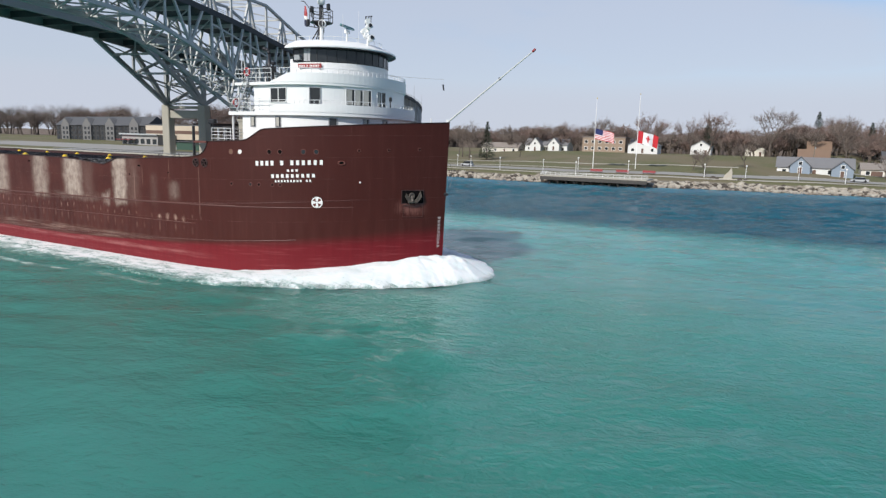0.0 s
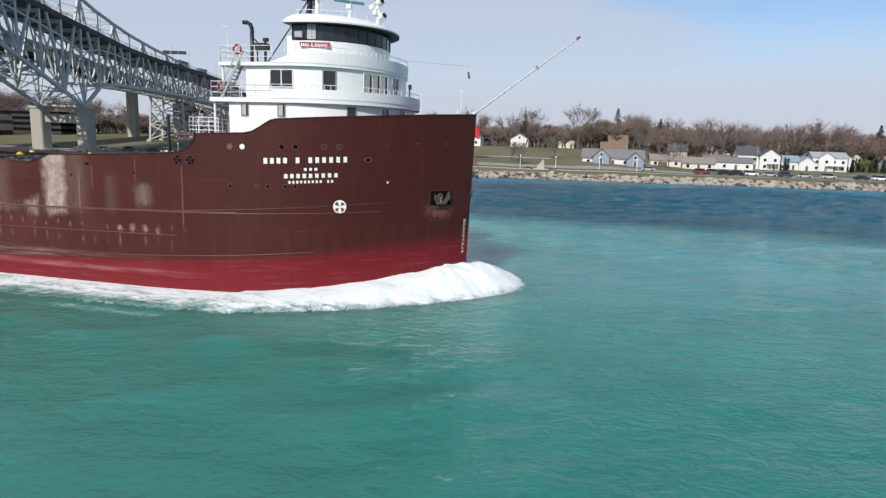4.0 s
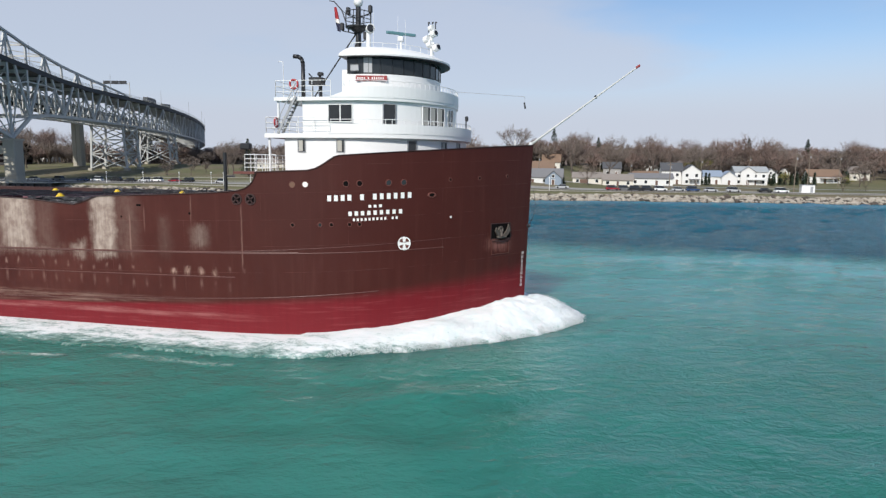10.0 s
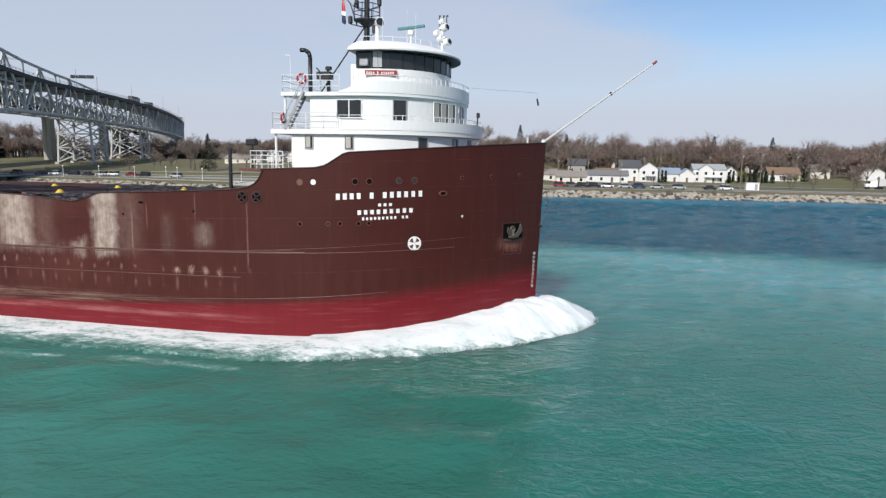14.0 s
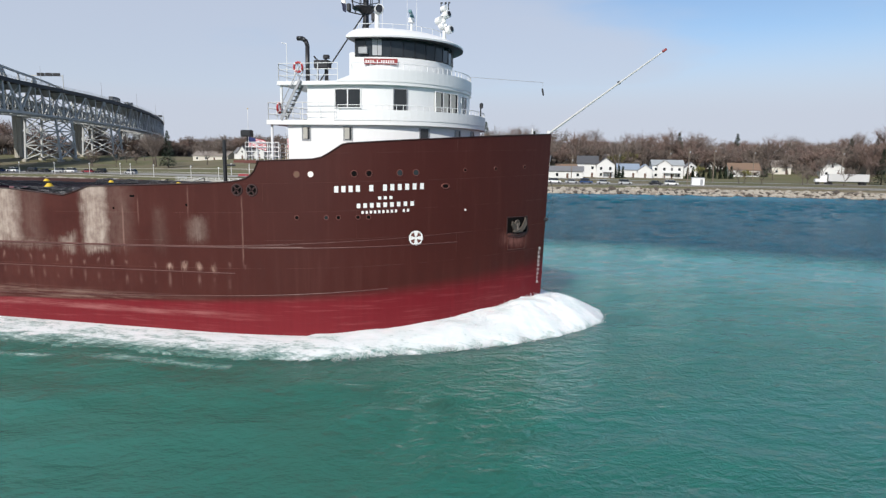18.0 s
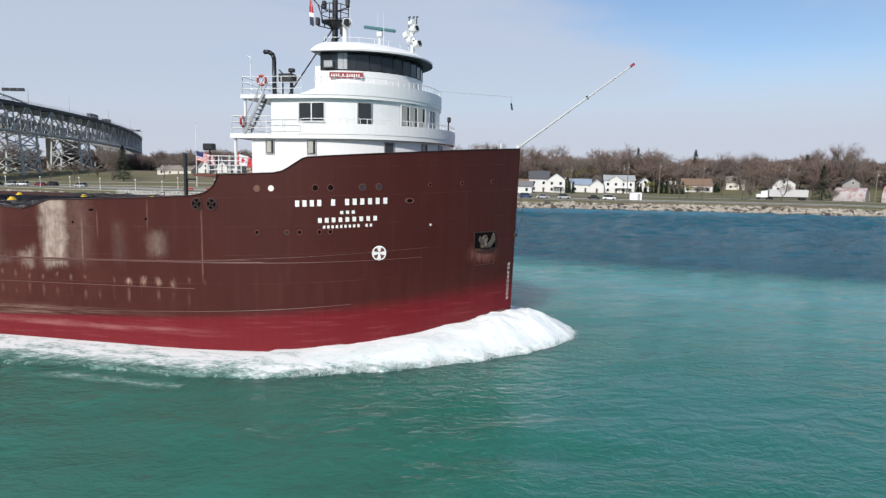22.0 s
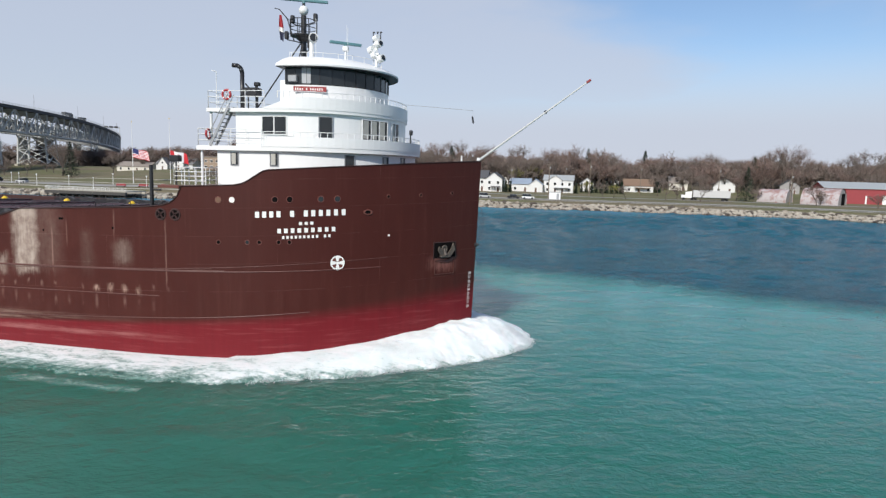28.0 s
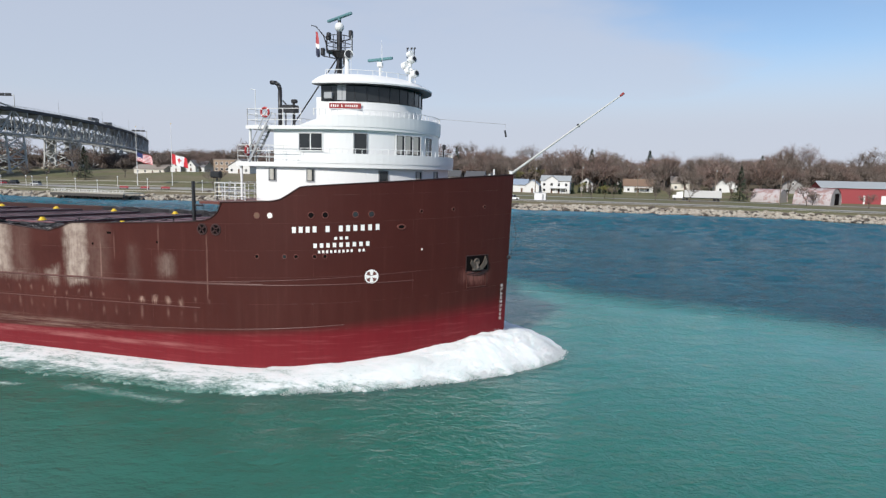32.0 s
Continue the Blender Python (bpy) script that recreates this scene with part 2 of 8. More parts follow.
def water_surface():
    n = Nodes("river water", 0.07)
    x, y, z = n.xyz()
    big = n.noise(0.012, 4, 0.5)
    mid = n.noise(0.05, 4, 0.55, n.scaled((0.5, 1.0, 1.0)))
    # the shoal ends in an uneven line beyond which the river is deep
    side = n.step(x, -25.0, -95.0)
    far = n.math("MAXIMUM", n.math("SUBTRACT", x, 60.0), 0.0)
    edge = n.math("SUBTRACT", 43.0, n.math("ADD", n.math("MULTIPLY", n.math("MINIMUM", x, 260.0), 0.05), n.math("MULTIPLY", n.math("MULTIPLY", far, n.math("MINIMUM", far, 130.0)), 0.0014)))
    edge = n.math("ADD", n.math("ADD", edge, n.math("MULTIPLY", side, 48.0)), n.math("MULTIPLY", n.math("SUBTRACT", big, 0.5), 16.0))
    edge = n.math("ADD", edge, n.math("MULTIPLY", n.math("SUBTRACT", mid, 0.5), 14.0))
    deep = n.step(n.math("SUBTRACT", y, edge), -7.0, 7.0)
    shoal = n.mix(n.step(mid, 0.35, 0.68), (0.034, 0.200, 0.168), (0.048, 0.258, 0.226))
    shoal = n.mix(n.math("MULTIPLY", n.step(big, 0.42, 0.6), 0.55), shoal, (0.024, 0.162, 0.128))
    shoal = n.mix(n.math("MULTIPLY", n.step(x, 22.0, 75.0), 0.75), shoal, (0.021, 0.126, 0.093))
    shoal = n.mix(n.math("MULTIPLY", n.step(n.math("SUBTRACT", edge, y), 50.0, 8.0), 0.55), shoal, (0.045, 0.262, 0.252))
    blue = n.mix(mid, (0.004, 0.052, 0.078), (0.008, 0.074, 0.106))
    # paler strip under the far bank: the sky's reflection put into the colour
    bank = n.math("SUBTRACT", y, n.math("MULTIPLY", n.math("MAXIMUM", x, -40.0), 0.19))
    sky_strip = n.step(n.math("ADD", bank, n.math("MULTIPLY", n.math("SUBTRACT", mid, 0.5), 40.0)), 118.0, 142.0)
    blue = n.mix(n.math("MULTIPLY", sky_strip, 0.8), blue, (0.045, 0.150, 0.215))
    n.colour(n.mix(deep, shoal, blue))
    n.b.inputs["Subsurface Weight"].default_value = 1.0
    n.b.inputs["Subsurface Radius"].default_value = (0.4, 1.0, 0.95)
    n.b.inputs["Subsurface Scale"].default_value = 14.0
    n.b.inputs["IOR"].default_value = 1.333
    n.put(n.b.inputs["Specular IOR Level"], n.math("SUBTRACT", 0.5, n.math("MULTIPLY", deep, 0.38)))
    turn = n.t.nodes.new("ShaderNodeMapping")
    turn.inputs["Rotation"].default_value = (0, 0, radians(-17))
    n.put(turn.inputs["Vector"], n.co)
    wv = turn.outputs["Vector"]
    swell = n.noise(0.34, 2, 0.5, n.scaled((0.75, 1.1, 1.0), wv), 0.3)
    chop = n.noise(1.05, 3, 0.55, n.scaled((0.8, 1.15, 1.0), wv), 0.5)
    rip = n.noise(3.3, 3, 0.55, n.scaled((0.8, 1.2, 1.0), wv), 0.4)
    # wind ruffles the open river; close under the ship's side it lies smoother
    gust = n.step(n.noise(0.028, 3, 0.5, n.scaled((0.6, 1.3, 1.0))), 0.34, 0.68)
    open_water = n.math("SUBTRACT", 1.0, deep)
    a = n.bump(n.math("MULTIPLY", swell, open_water), 0.22)
    a = n.bump(n.math("MULTIPLY", chop, n.math("ADD", n.math("ADD", 0.40, n.math("MULTIPLY", gust, 0.6)), n.math("MULTIPLY", deep, 3.2))), 0.22, 1.0, a)
    n.bump(n.math("MULTIPLY", rip, n.math("ADD", n.math("ADD", 0.35, n.math("MULTIPLY", gust, 0.8)), n.math("MULTIPLY", deep, 1.6))), 0.08, 1.0, a)
    n.put(n.b.inputs["Roughness"], n.math("ADD", n.math("ADD", 0.04, n.math("MULTIPLY", gust, 0.04)), n.math("MULTIPLY", deep, 0.11)))
    return n.mat


def land_surface():
    n = Nodes("riverside turf and soil", 0.95)
    x, y, z = n.xyz()
    a, b, c = n.noise(0.03, 4), n.noise(0.35, 4), n.noise(4.0, 3)
    turf = n.mix(b, (0.088, 0.098, 0.034), (0.150, 0.138, 0.060))
    turf = n.mix(n.step(a, 0.45, 0.62), turf, (0.160, 0.132, 0.076))
    wood = n.mix(b, (0.075, 0.055, 0.040), (0.12, 0.095, 0.07))
    col = n.mix(n.step(y, 300.0, 350.0), turf, wood)
    rock = n.mix(c, (0.10, 0.088, 0.07), (0.30, 0.265, 0.21))
    col = n.mix(n.step(z, 1.9, 1.2), col, rock)
    n.colour(n.mix(n.math("MULTIPLY", c, 0.3), col, (0.05, 0.045, 0.025)))
    n.bump(c, 0.06)
    return n.mat


M_HULL = hull_paint()
M_WATER = water_surface()
M_LAND = land_surface()
M_WHITE = plain("white ship enamel", (0.73, 0.735, 0.725), 0.38, 0, 0.05, 3.0, 0.35, 0.002)
M_WHITE2 = plain("white lettering paint", (0.78, 0.77, 0.74), 0.5, 0, 0.12, 9.0, 1.5, 0.002)
M_BROWN = plain("brown deck paint", (0.13, 0.042, 0.032), 0.5, 0, 0.25, 5.0, 0.4, 0.004)
M_STRAKE = plain("worn brown strake paint", (0.105, 0.036, 0.028), 0.5, 0, 0.4, 2.0, 0.3, 0.004)
M_CAP = plain("dark brown cap rail and shaded deck paint", (0.045, 0.018, 0.016), 0.5, 0, 0.25, 5.0, 0.4, 0.004)
M_FLAGBLUE = plain("dark blue flag cloth", (0.03, 0.035, 0.07), 0.8, 0, 0.2, 8.0, 1.0, 0.0)
M_TEAL = plain("teal scanner housing", (0.10, 0.22, 0.24), 0.5, 0, 0.2, 6.0, 0.8, 0.002)
M_ANCHOR = plain("worn grey anchor steel", (0.105, 0.085, 0.07), 0.6, 0.2, 0.5, 6.0, 1.0, 0.01)
M_HATCH = plain("faded maroon hatch paint", (0.15, 0.060, 0.068), 0.5, 0, 0.3, 4.0, 0.3, 0.004)
M_DARK = plain("black steel paint", (0.018, 0.018, 0.020), 0.42, 0, 0.3, 8.0, 1.0, 0.002)
# near-black that paints in the shade inside openings and hollows
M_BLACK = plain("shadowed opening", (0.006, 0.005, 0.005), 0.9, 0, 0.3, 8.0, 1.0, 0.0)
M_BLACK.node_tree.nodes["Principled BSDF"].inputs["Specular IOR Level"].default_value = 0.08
M_RUST = plain("rusty cast steel", (0.16, 0.085, 0.055), 0.8, 0.1, 0.45, 9.0, 2.0, 0.01)
M_GREYSTEEL = plain("galvanised grey steel", (0.33, 0.34, 0.35), 0.5, 0.3, 0.2, 6.0, 0.8, 0.002)
M_POLE = plain("worn pale pole paint", (0.50, 0.50, 0.49), 0.6, 0, 0.12, 6.0, 0.8, 0.002)
M_YELLOW = plain("yellow safety paint", (0.62, 0.42, 0.02), 0.5, 0, 0.15, 8.0, 1.0, 0.002)
M_RED = plain("red lifebuoy plastic", (0.36, 0.025, 0.03), 0.5, 0, 0.12, 8.0, 1.0, 0.0)
M_SIGNRED = plain("dark red name board", (0.24, 0.02, 0.02), 0.5, 0, 0.12, 8.0, 1.0, 0.0)
M_CLOTH = plain("dark tarpaulin", (0.016, 0.015, 0.018), 0.42, 0, 0.6, 4.0, 1.2, 0.12)
M_CURTAIN = plain("cream curtain cloth", (0.40, 0.39, 0.35), 0.9, 0, 0.2, 12.0, 2.0, 0.01)
M_BRASS = plain("polished lamp glass", (0.85, 0.82, 0.76), 0.15, 0.0, 0.05, 5.0, 1.0, 0.0)


def glass_pane():
    n = Nodes("dark window glass", 0.05)
    n.colour(n.mix(n.noise(0.8, 3), (0.012, 0.014, 0.016), (0.035, 0.038, 0.040)))
    n.b.inputs["IOR"].default_value = 1.52
    n.b.inputs["Specular IOR Level"].default_value = 0.4
    return n.mat


M_GLASS = glass_pane()


# ---- mesh helpers ----


def part(name, bm, material, parent=None, label="", smooth=False):
    me = bpy.data.meshes.new(name)
    bmesh.ops.recalc_face_normals(bm, faces=bm.faces)
    bm.to_mesh(me)
    bm.free()
    for m in (material if isinstance(material, (list, tuple)) else [material]):
        me.materials.append(m)
    if smooth:
        me.polygons.foreach_set("use_smooth", [True] * len(me.polygons))
    ob = new(name, me)
    ob.parent = parent
    if label:
        ob["label"] = label
    return ob


def raw(name, verts, faces, material, parent=None, label="", smooth=False, mats=None):
    me = bpy.data.meshes.new(name)
    me.from_pydata(verts, [], faces)
    for m in (material if isinstance(material, (list, tuple)) else [material]):
        me.materials.append(m)
    if mats is not None:
        me.polygons.foreach_set("material_index", mats)
    if smooth:
        me.polygons.foreach_set("use_smooth", [True] * len(me.polygons))
    me.update()
    ob = new(name, me)
    ob.parent = parent
    if label:
        ob["label"] = label
    return ob


def thing(name, label, category, m=None, group="", kind=""):
    ob = new(name)
    ob.empty_display_size = 0.3
    if m is not None:
        ob.matrix_basis = m
    return tagged(ob, label, category, group, kind)


def box(bm, c, s, m=None, bevel=0.0):
    """A box of centre c and full sizes s, turned by the matrix m about its centre."""
    t = Matrix.Translation(c) @ (m.to_4x4() if m is not None else Matrix()) @ Matrix.Diagonal((*s, 1))
    g = bmesh.ops.create_cube(bm, size=1, matrix=t)
    if bevel:
        es = {e for v in g["verts"] for e in v.link_edges}
        bmesh.ops.bevel(bm, geom=list(es), offset=bevel, segments=1, affect="EDGES", profile=0.5)
    return bm


def tube(bm, a, b, r, r2=None, seg=8, caps=True):
    a, b = Vector(a), Vector(b)
    d = b - a
    if d.length < 1e-6:
        return bm
    t = Matrix.Translation((a + b) / 2) @ d.to_track_quat("Z", "Y").to_matrix().to_4x4()
    bmesh.ops.create_cone(bm, cap_ends=caps, segments=seg, radius1=r, radius2=r if r2 is None else r2, depth=d.length, matrix=t)
    return bm


def beam(bm, a, b, w, h, up=(0, 0, 1)):
    """A square bar from a to b, w wide and h deep."""
    a, b = Vector(a), Vector(b)
    d = (b - a)
    x = d.normalized()
    y = Vector(up).cross(x)
    y = y.normalized() if y.length > 1e-4 else Vector((1, 0, 0))
    z = x.cross(y)
    m = Matrix((x, y, z)).transposed()
    return box(bm, (a + b) / 2, (d.length, w, h), m)


def prism(bm, poly, z0, z1):
    """Upright prism over a plan polygon; z0 and z1 may be numbers or functions of (x, y)."""
    f0 = z0 if callable(z0) else (lambda x, y: z0)
    f1 = z1 if callable(z1) else (lambda x, y: z1)
    lo = [bm.verts.new((x, y, f0(x, y))) for x, y in poly]
    hi = [bm.verts.new((x, y, f1(x, y))) for x, y in poly]
    n = len(poly)
    bm.faces.new(lo[::-1])
    bm.faces.new(hi)
    for i in range(n):
        bm.faces.new((lo[i], lo[(i + 1) % n], hi[(i + 1) % n], hi[i]))
    return bm


def strip(bm, poly, z0, z1, thick=0.06):
    """A thin upright wall along an open plan line."""
    n = len(poly)
    rows = []
    for i, (x, y) in enumerate(poly):
        a, b = poly[max(i - 1, 0)], poly[min(i + 1, n - 1)]
        d = Vector((b[0] - a[0], b[1] - a[1], 0)).normalized()
        nx, ny = -d.y * thick / 2, d.x * thick / 2
        t = z1(x, y) if callable(z1) else z1
        b0 = z0(x, y) if callable(z0) else z0
        rows.append([bm.verts.new(p) for p in ((x + nx, y + ny, b0), (x + nx, y + ny, t), (x - nx, y - ny, t), (x - nx, y - ny, b0))])
    for p, q in zip(rows, rows[1:]):
        for k in range(4):
            bm.faces.new((p[k], p[(k + 1) % 4], q[(k + 1) % 4], q[k]))
    bm.faces.new(rows[0])
    bm.faces.new(rows[-1][::-1])
    return bm


def disc(bm, c, normal, r, depth, seg=20):
    n = Vector(normal).normalized()
    return tube(bm, Vector(c) - n * depth / 2, Vector(c) + n * depth / 2, r, seg=seg)


def ring(bm, c, normal, r, w, seg=20, tubes=6):
    """A torus."""
    q = Vector(normal).to_track_quat("Z", "Y").to_matrix()
    rows = []
    for i in range(seg):
        a = 2 * math.pi * i / seg
        row = []
        for j in range(tubes):
            b = 2 * math.pi * j / tubes
            v = Vector(((r + w * math.cos(b)) * math.cos(a), (r + w * math.cos(b)) * math.sin(a), w * math.sin(b)))
            row.append(bm.verts.new(Vector(c) + q @ v))
        rows.append(row)
    for i in range(seg):
        p, q2 = rows[i], rows[(i + 1) % seg]
        for j in range(tubes):
            bm.faces.new((p[j], p[(j + 1) % tubes], q2[(j + 1) % tubes], q2[j]))
    return bm


def interp(x, table):
    return float(np.interp(x, [a for a, _ in table], [b for _, b in table]))


# ---- river and land ----
SHORE = ((-3000, 600), (-900, 200), (-420, 146), (-222, 144), (-162, 144), (-130, 147), (-100, 150), (-60, 142), (-40, 141), (-5, 149), (45, 158), (100, 169),
         (150, 174), (195, 174), (220, 166), (300, 150), (420, 140), (900, 60), (3000, -500))
RISE = ((-400, 0.05), (-120, 0.045), (-60, 0.075), (-10, 0.09), (25, 0.09), (50, 0.04), (70, 0.018), (140, 0.008), (400, 0.008))


RIVER = -0.25      # level of the river against the ship's marks


def shore_y(x):
    return interp(x, SHORE) + 0.9 * math.sin(x * 0.13) + 0.6 * math.sin(x * 0.31 + 1)


def ground_z(x, y):
    d = y - shore_y(x)
    if d < 9:
        return -1.5 + 3.6 * max(0.0, min(1.0, (d + 3) / 12)) ** 0.9
    k = interp(x, RISE)
    back = min(max((d - 105) * 0.07, 0.0), 6.0) * min(max((x - 20) / 60, 0.0), 1.0)
    return 2.1 + min(k * (d - 9), 7.0) + back


def make_water():
    """The river: one sheet, cut finely into real wind waves where the camera passes."""
    xf, yf = np.arange(-236, 402, 1.05), np.arange(-62, 190, 1.0)
    xs = np.concatenate(([-4000, -1500, -700, -400, -280], xf, [440, 520, 700, 1500, 4000]))
    ys = np.concatenate(([-3500, -1200, -500, -200, -100], yf, [230, 300, 400, 800, 1600]))
    X, Y = np.meshgrid(xs, ys)
    rng = np.random.RandomState(4)
    Z, slow = np.zeros_like(X), np.zeros_like(X)
    for k in range(54):
        lam = 2.3 * 2.6 ** rng.rand()
        th = math.radians(107) + rng.normal(0, 0.5)
        kx, ky = 2 * math.pi / lam * math.cos(th), 2 * math.pi / lam * math.sin(th)
        Z += (lam / 4.5) ** 0.9 * np.sin(kx * X + ky * Y + rng.rand() * 6.28)
    Z /= 5.2
    for k in range(10):
        kx, ky = rng.normal(0, 0.035), rng.normal(0, 0.06)
        slow += np.sin(kx * X + ky * Y + rng.rand() * 6.28) / 2.2
    # calmer beside the fairway, livelier in the deep reach
    amp = 0.040 + 0.030 / (1 + np.exp(-(Y - 40) / 9.0))
    amp *= 1 + 0.35 * np.clip(slow, -1.6, 1.6)
    amp *= np.where(np.abs(Y) < 17, 0.45, 1.0)
    rim = np.clip(np.minimum.reduce([X + 236, 401 - X, Y + 62, 189 - Y]) / 12.0, 0, 1)
    Z = (Z + 0.5 * Z * np.abs(Z) * 0.35) * amp * rim
    w, h = len(xs), len(ys)
    v = np.stack([X.ravel(), Y.ravel(), Z.ravel() + RIVER], 1)
    q = (np.arange(h - 1)[:, None] * w + np.arange(w - 1)[None, :]).ravel()
    f = np.stack([q, q + 1, q + w + 1, q + w], 1)
    ob = raw("water", v.tolist(), f.tolist(), M_WATER, smooth=True)
    tagged(ob, "turquoise river water with small wind ripples", "water", kind="structure")


def make_ground():
    xs = [-3500, -2400, -1500, -900, -600, -450] + list(np.arange(-360, 460, 6.0)) + [500, 600, 800, 1200, 2000, 3500]
    ds = [-6, -3, -1, 1, 3, 5, 7, 9, 12, 16, 22, 30, 40, 52, 66, 82, 100, 125, 160, 210, 300, 500, 900, 1600, 3200]
    v, f = [], []
    for d in ds:
        for x in xs:
            s = shore_y(x)
            y = s + d if d < 300 else max(s + d, d)
            z = ground_z(x, y)
            if d < 8:
                z += 0.35 * noise.noise(Vector((x * 0.3, d * 0.5, 0)))
            v.append((x, y, z))
    w = len(xs)
    for j in range(len(ds) - 1):
        for i in range(w - 1):
            f.append((j * w + i, j * w + i + 1, (j + 1) * w + i + 1, (j + 1) * w + i))
    ob = raw("ground", v, f, M_LAND, smooth=True)
    tagged(ob, "grassy riverside land with bare early spring turf", "ground", kind="structure")


make_water()
make_ground()

# ---- the ship: x forward from the stem, y to port, z up from the water ----
SHEER = ((-234, 8.55), (-60, 8.55), (-42, 8.58), (-36, 8.5), (-31.4, 8.12), (-30.9, 8.1), (-29.5, 8.72), (-29, 8.74), (-24, 8.95), (-20.85, 9.1),
         (-19.5, 9.18), (-18.5, 9.3), (-18.0, 9.45), (-17.6, 9.7), (-17.35, 10.02), (-17.22, 10.5), (-13.7, 10.66), (-13.2, 10.8), (-12.6, 11.2), (-12.0, 11.6), (-6.1, 12.06), (0, 12.6))


def half_breadth(d):
    d = min(max(d, 0.0), 22.0)
    return 10.67 * (1 - (1 - d / 22) ** 2.9)


def rake(z):
    return 0.4 * min(max((12.6 - z) / 12.6, 0), 1.2)


def hull_at(x, z):
    """Point and outward normal of the starboard side at x and height z."""
    r = rake(z)
    d = (-x - r) / (1 - r / 17.0) if -x < 17 else -x
    y = -half_breadth(d)
    e = 0.05
    slope = (half_breadth(d + e) - half_breadth(max(d - e, 0))) / (e + min(e, d) + 1e-9)
    n = Vector((slope, -1, 0)).normalized()
    return Vector((x, y, z)), n


def on_hull(x, z, out=0.0):
    """Pose on the starboard side: local x along the plating forward, local y up, local z outward."""
    p, n = hull_at(x, z)
    ax = Vector((-n.y, n.x, 0)).normalized()
    m = Matrix((ax, Vector((0, 0, 1)), n)).transposed().to_4x4()
    return Matrix.Translation(p + n * out) @ m


def plan_y(x, xf, L, W):
    """Half width at x of a deckhouse with a rounded front at xf."""
    d = xf - x
    if d <= 0:
        return 0.0
    if d >= L:
        return W
    return W * math.sqrt(max(0.0, 1 - (1 - d / L) ** 2))


def plan(xf, L, W, xa, n=48, close=True):
    pts = [(xa, -W)]
    for i in range(n + 1):
        a = math.pi * (i / n) - math.pi / 2
        pts.append((xf - L + L * math.cos(a), W * math.sin(a)))
    pts.append((xa, W))
    return pts


def on_plan(x, z, xf, L, W, out=0.0):
    y = -plan_y(x, xf, L, W)
    e = 0.04
    s = (plan_y(x - e, xf, L, W) - plan_y(x + e, xf, L, W)) / (2 * e)
    n = Vector((s, -1, 0)).normalized()
    ax = Vector((-n.y, n.x, 0)).normalized()
    m = Matrix((ax, Vector((0, 0, 1)), n)).transposed().to_4x4()
    return Matrix.Translation(Vector((x, y, z)) + n * out) @ m


def rails(bm, pts, z, h=1.05, bars=3, r=0.022, gap=1.2):
    """Guard rails along a line of plan points."""
    pts = [Vector((x, y, 0)) for x, y in pts]
    for a, b in zip(pts, pts[1:]):
        n = max(1, round((b - a).length / gap))
        for i in range(n + 1):
            p = a.lerp(b, i / n)
            tube(bm, (p.x, p.y, z), (p.x, p.y, z + h), r * 1.2, seg=6)
        for k in range(bars):
            zz = z + h * (k + 1) / bars
            tube(bm, (a.x, a.y, zz), (b.x, b.y, zz), r, seg=6)
    return bm


def lattice(bm, xs, ys, solid, z0, z1):
    """One joined frame: the cells of a grid for which solid(i, j) holds, from z0 to z1."""
    grid = {}

    def corner(i, j, z):
        if (i, j, z) not in grid:
            grid[i, j, z] = bm.verts.new((xs[i], ys[j], z))
        return grid[i, j, z]
    nx, ny = len(xs) - 1, len(ys) - 1
    for i in range(nx):
        for j in range(ny):
            if not solid(i, j):
                continue
            c = [(i, j), (i + 1, j), (i + 1, j + 1), (i, j + 1)]
            bm.faces.new([corner(*q, z1) for q in c])
            bm.faces.new([corner(*q, z0) for q in c[::-1]])
            for k, (di, dj) in enumerate(((0, -1), (1, 0), (0, 1), (-1, 0))):
                a, b = i + di, j + dj
                if not (0 <= a < nx and 0 <= b < ny and solid(a, b)):
                    p, q = c[k], c[(k + 1) % 4]
                    bm.faces.new((corner(*p, z0), corner(*q, z0), corner(*q, z1), corner(*p, z1)))
    return bm


def window(parent, m, w, h, panes=1, curtain=(), frame_mat=None, tall=False):
    """A framed window lying on the wall at pose m (local x along, y up, z out)."""
    bm = bmesh.new()
    t = 0.05
    xs = [-w / 2 - t, -w / 2] + [q for k in range(1, panes) for q in (-w / 2 + w * k / panes - 0.035, -w / 2 + w * k / panes + 0.035)] + [w / 2, w / 2 + t]
    ys = [-h / 2 - t, -h / 2, h / 2, h / 2 + t]
    lattice(bm, xs, ys, lambda i, j: j != 1 or i % 2 == 0, -0.035, 0.035)
    bmesh.ops.transform(bm, matrix=m, verts=bm.verts)
    wi = part("window", bm, frame_mat or M_WHITE, parent)
    for i in range(panes):
        bm = bmesh.new()
        pw = w / panes - 0.07
        box(bm, m @ Vector((-w / 2 + w * (i + 0.5) / panes, 0, 0.006)), (pw, h, 0.02), m.to_3x3())
        part("pane", bm, M_GLASS, wi)
        if i in curtain:
            bm = bmesh.new()
            box(bm, m @ Vector((-w / 2 + w * (i + 0.5) / panes - pw * 0.13, h * 0.02, 0.022)), (pw * 0.66, h * 0.92, 0.014), m.to_3x3())
            part("curtain", bm, M_CURTAIN, wi)
    return wi


ship = thing("cargo_ship", "long brown lake freighter with red boot topping and white pilothouse", "ship")
ship.scale = (0.93, 0.975, 0.955)


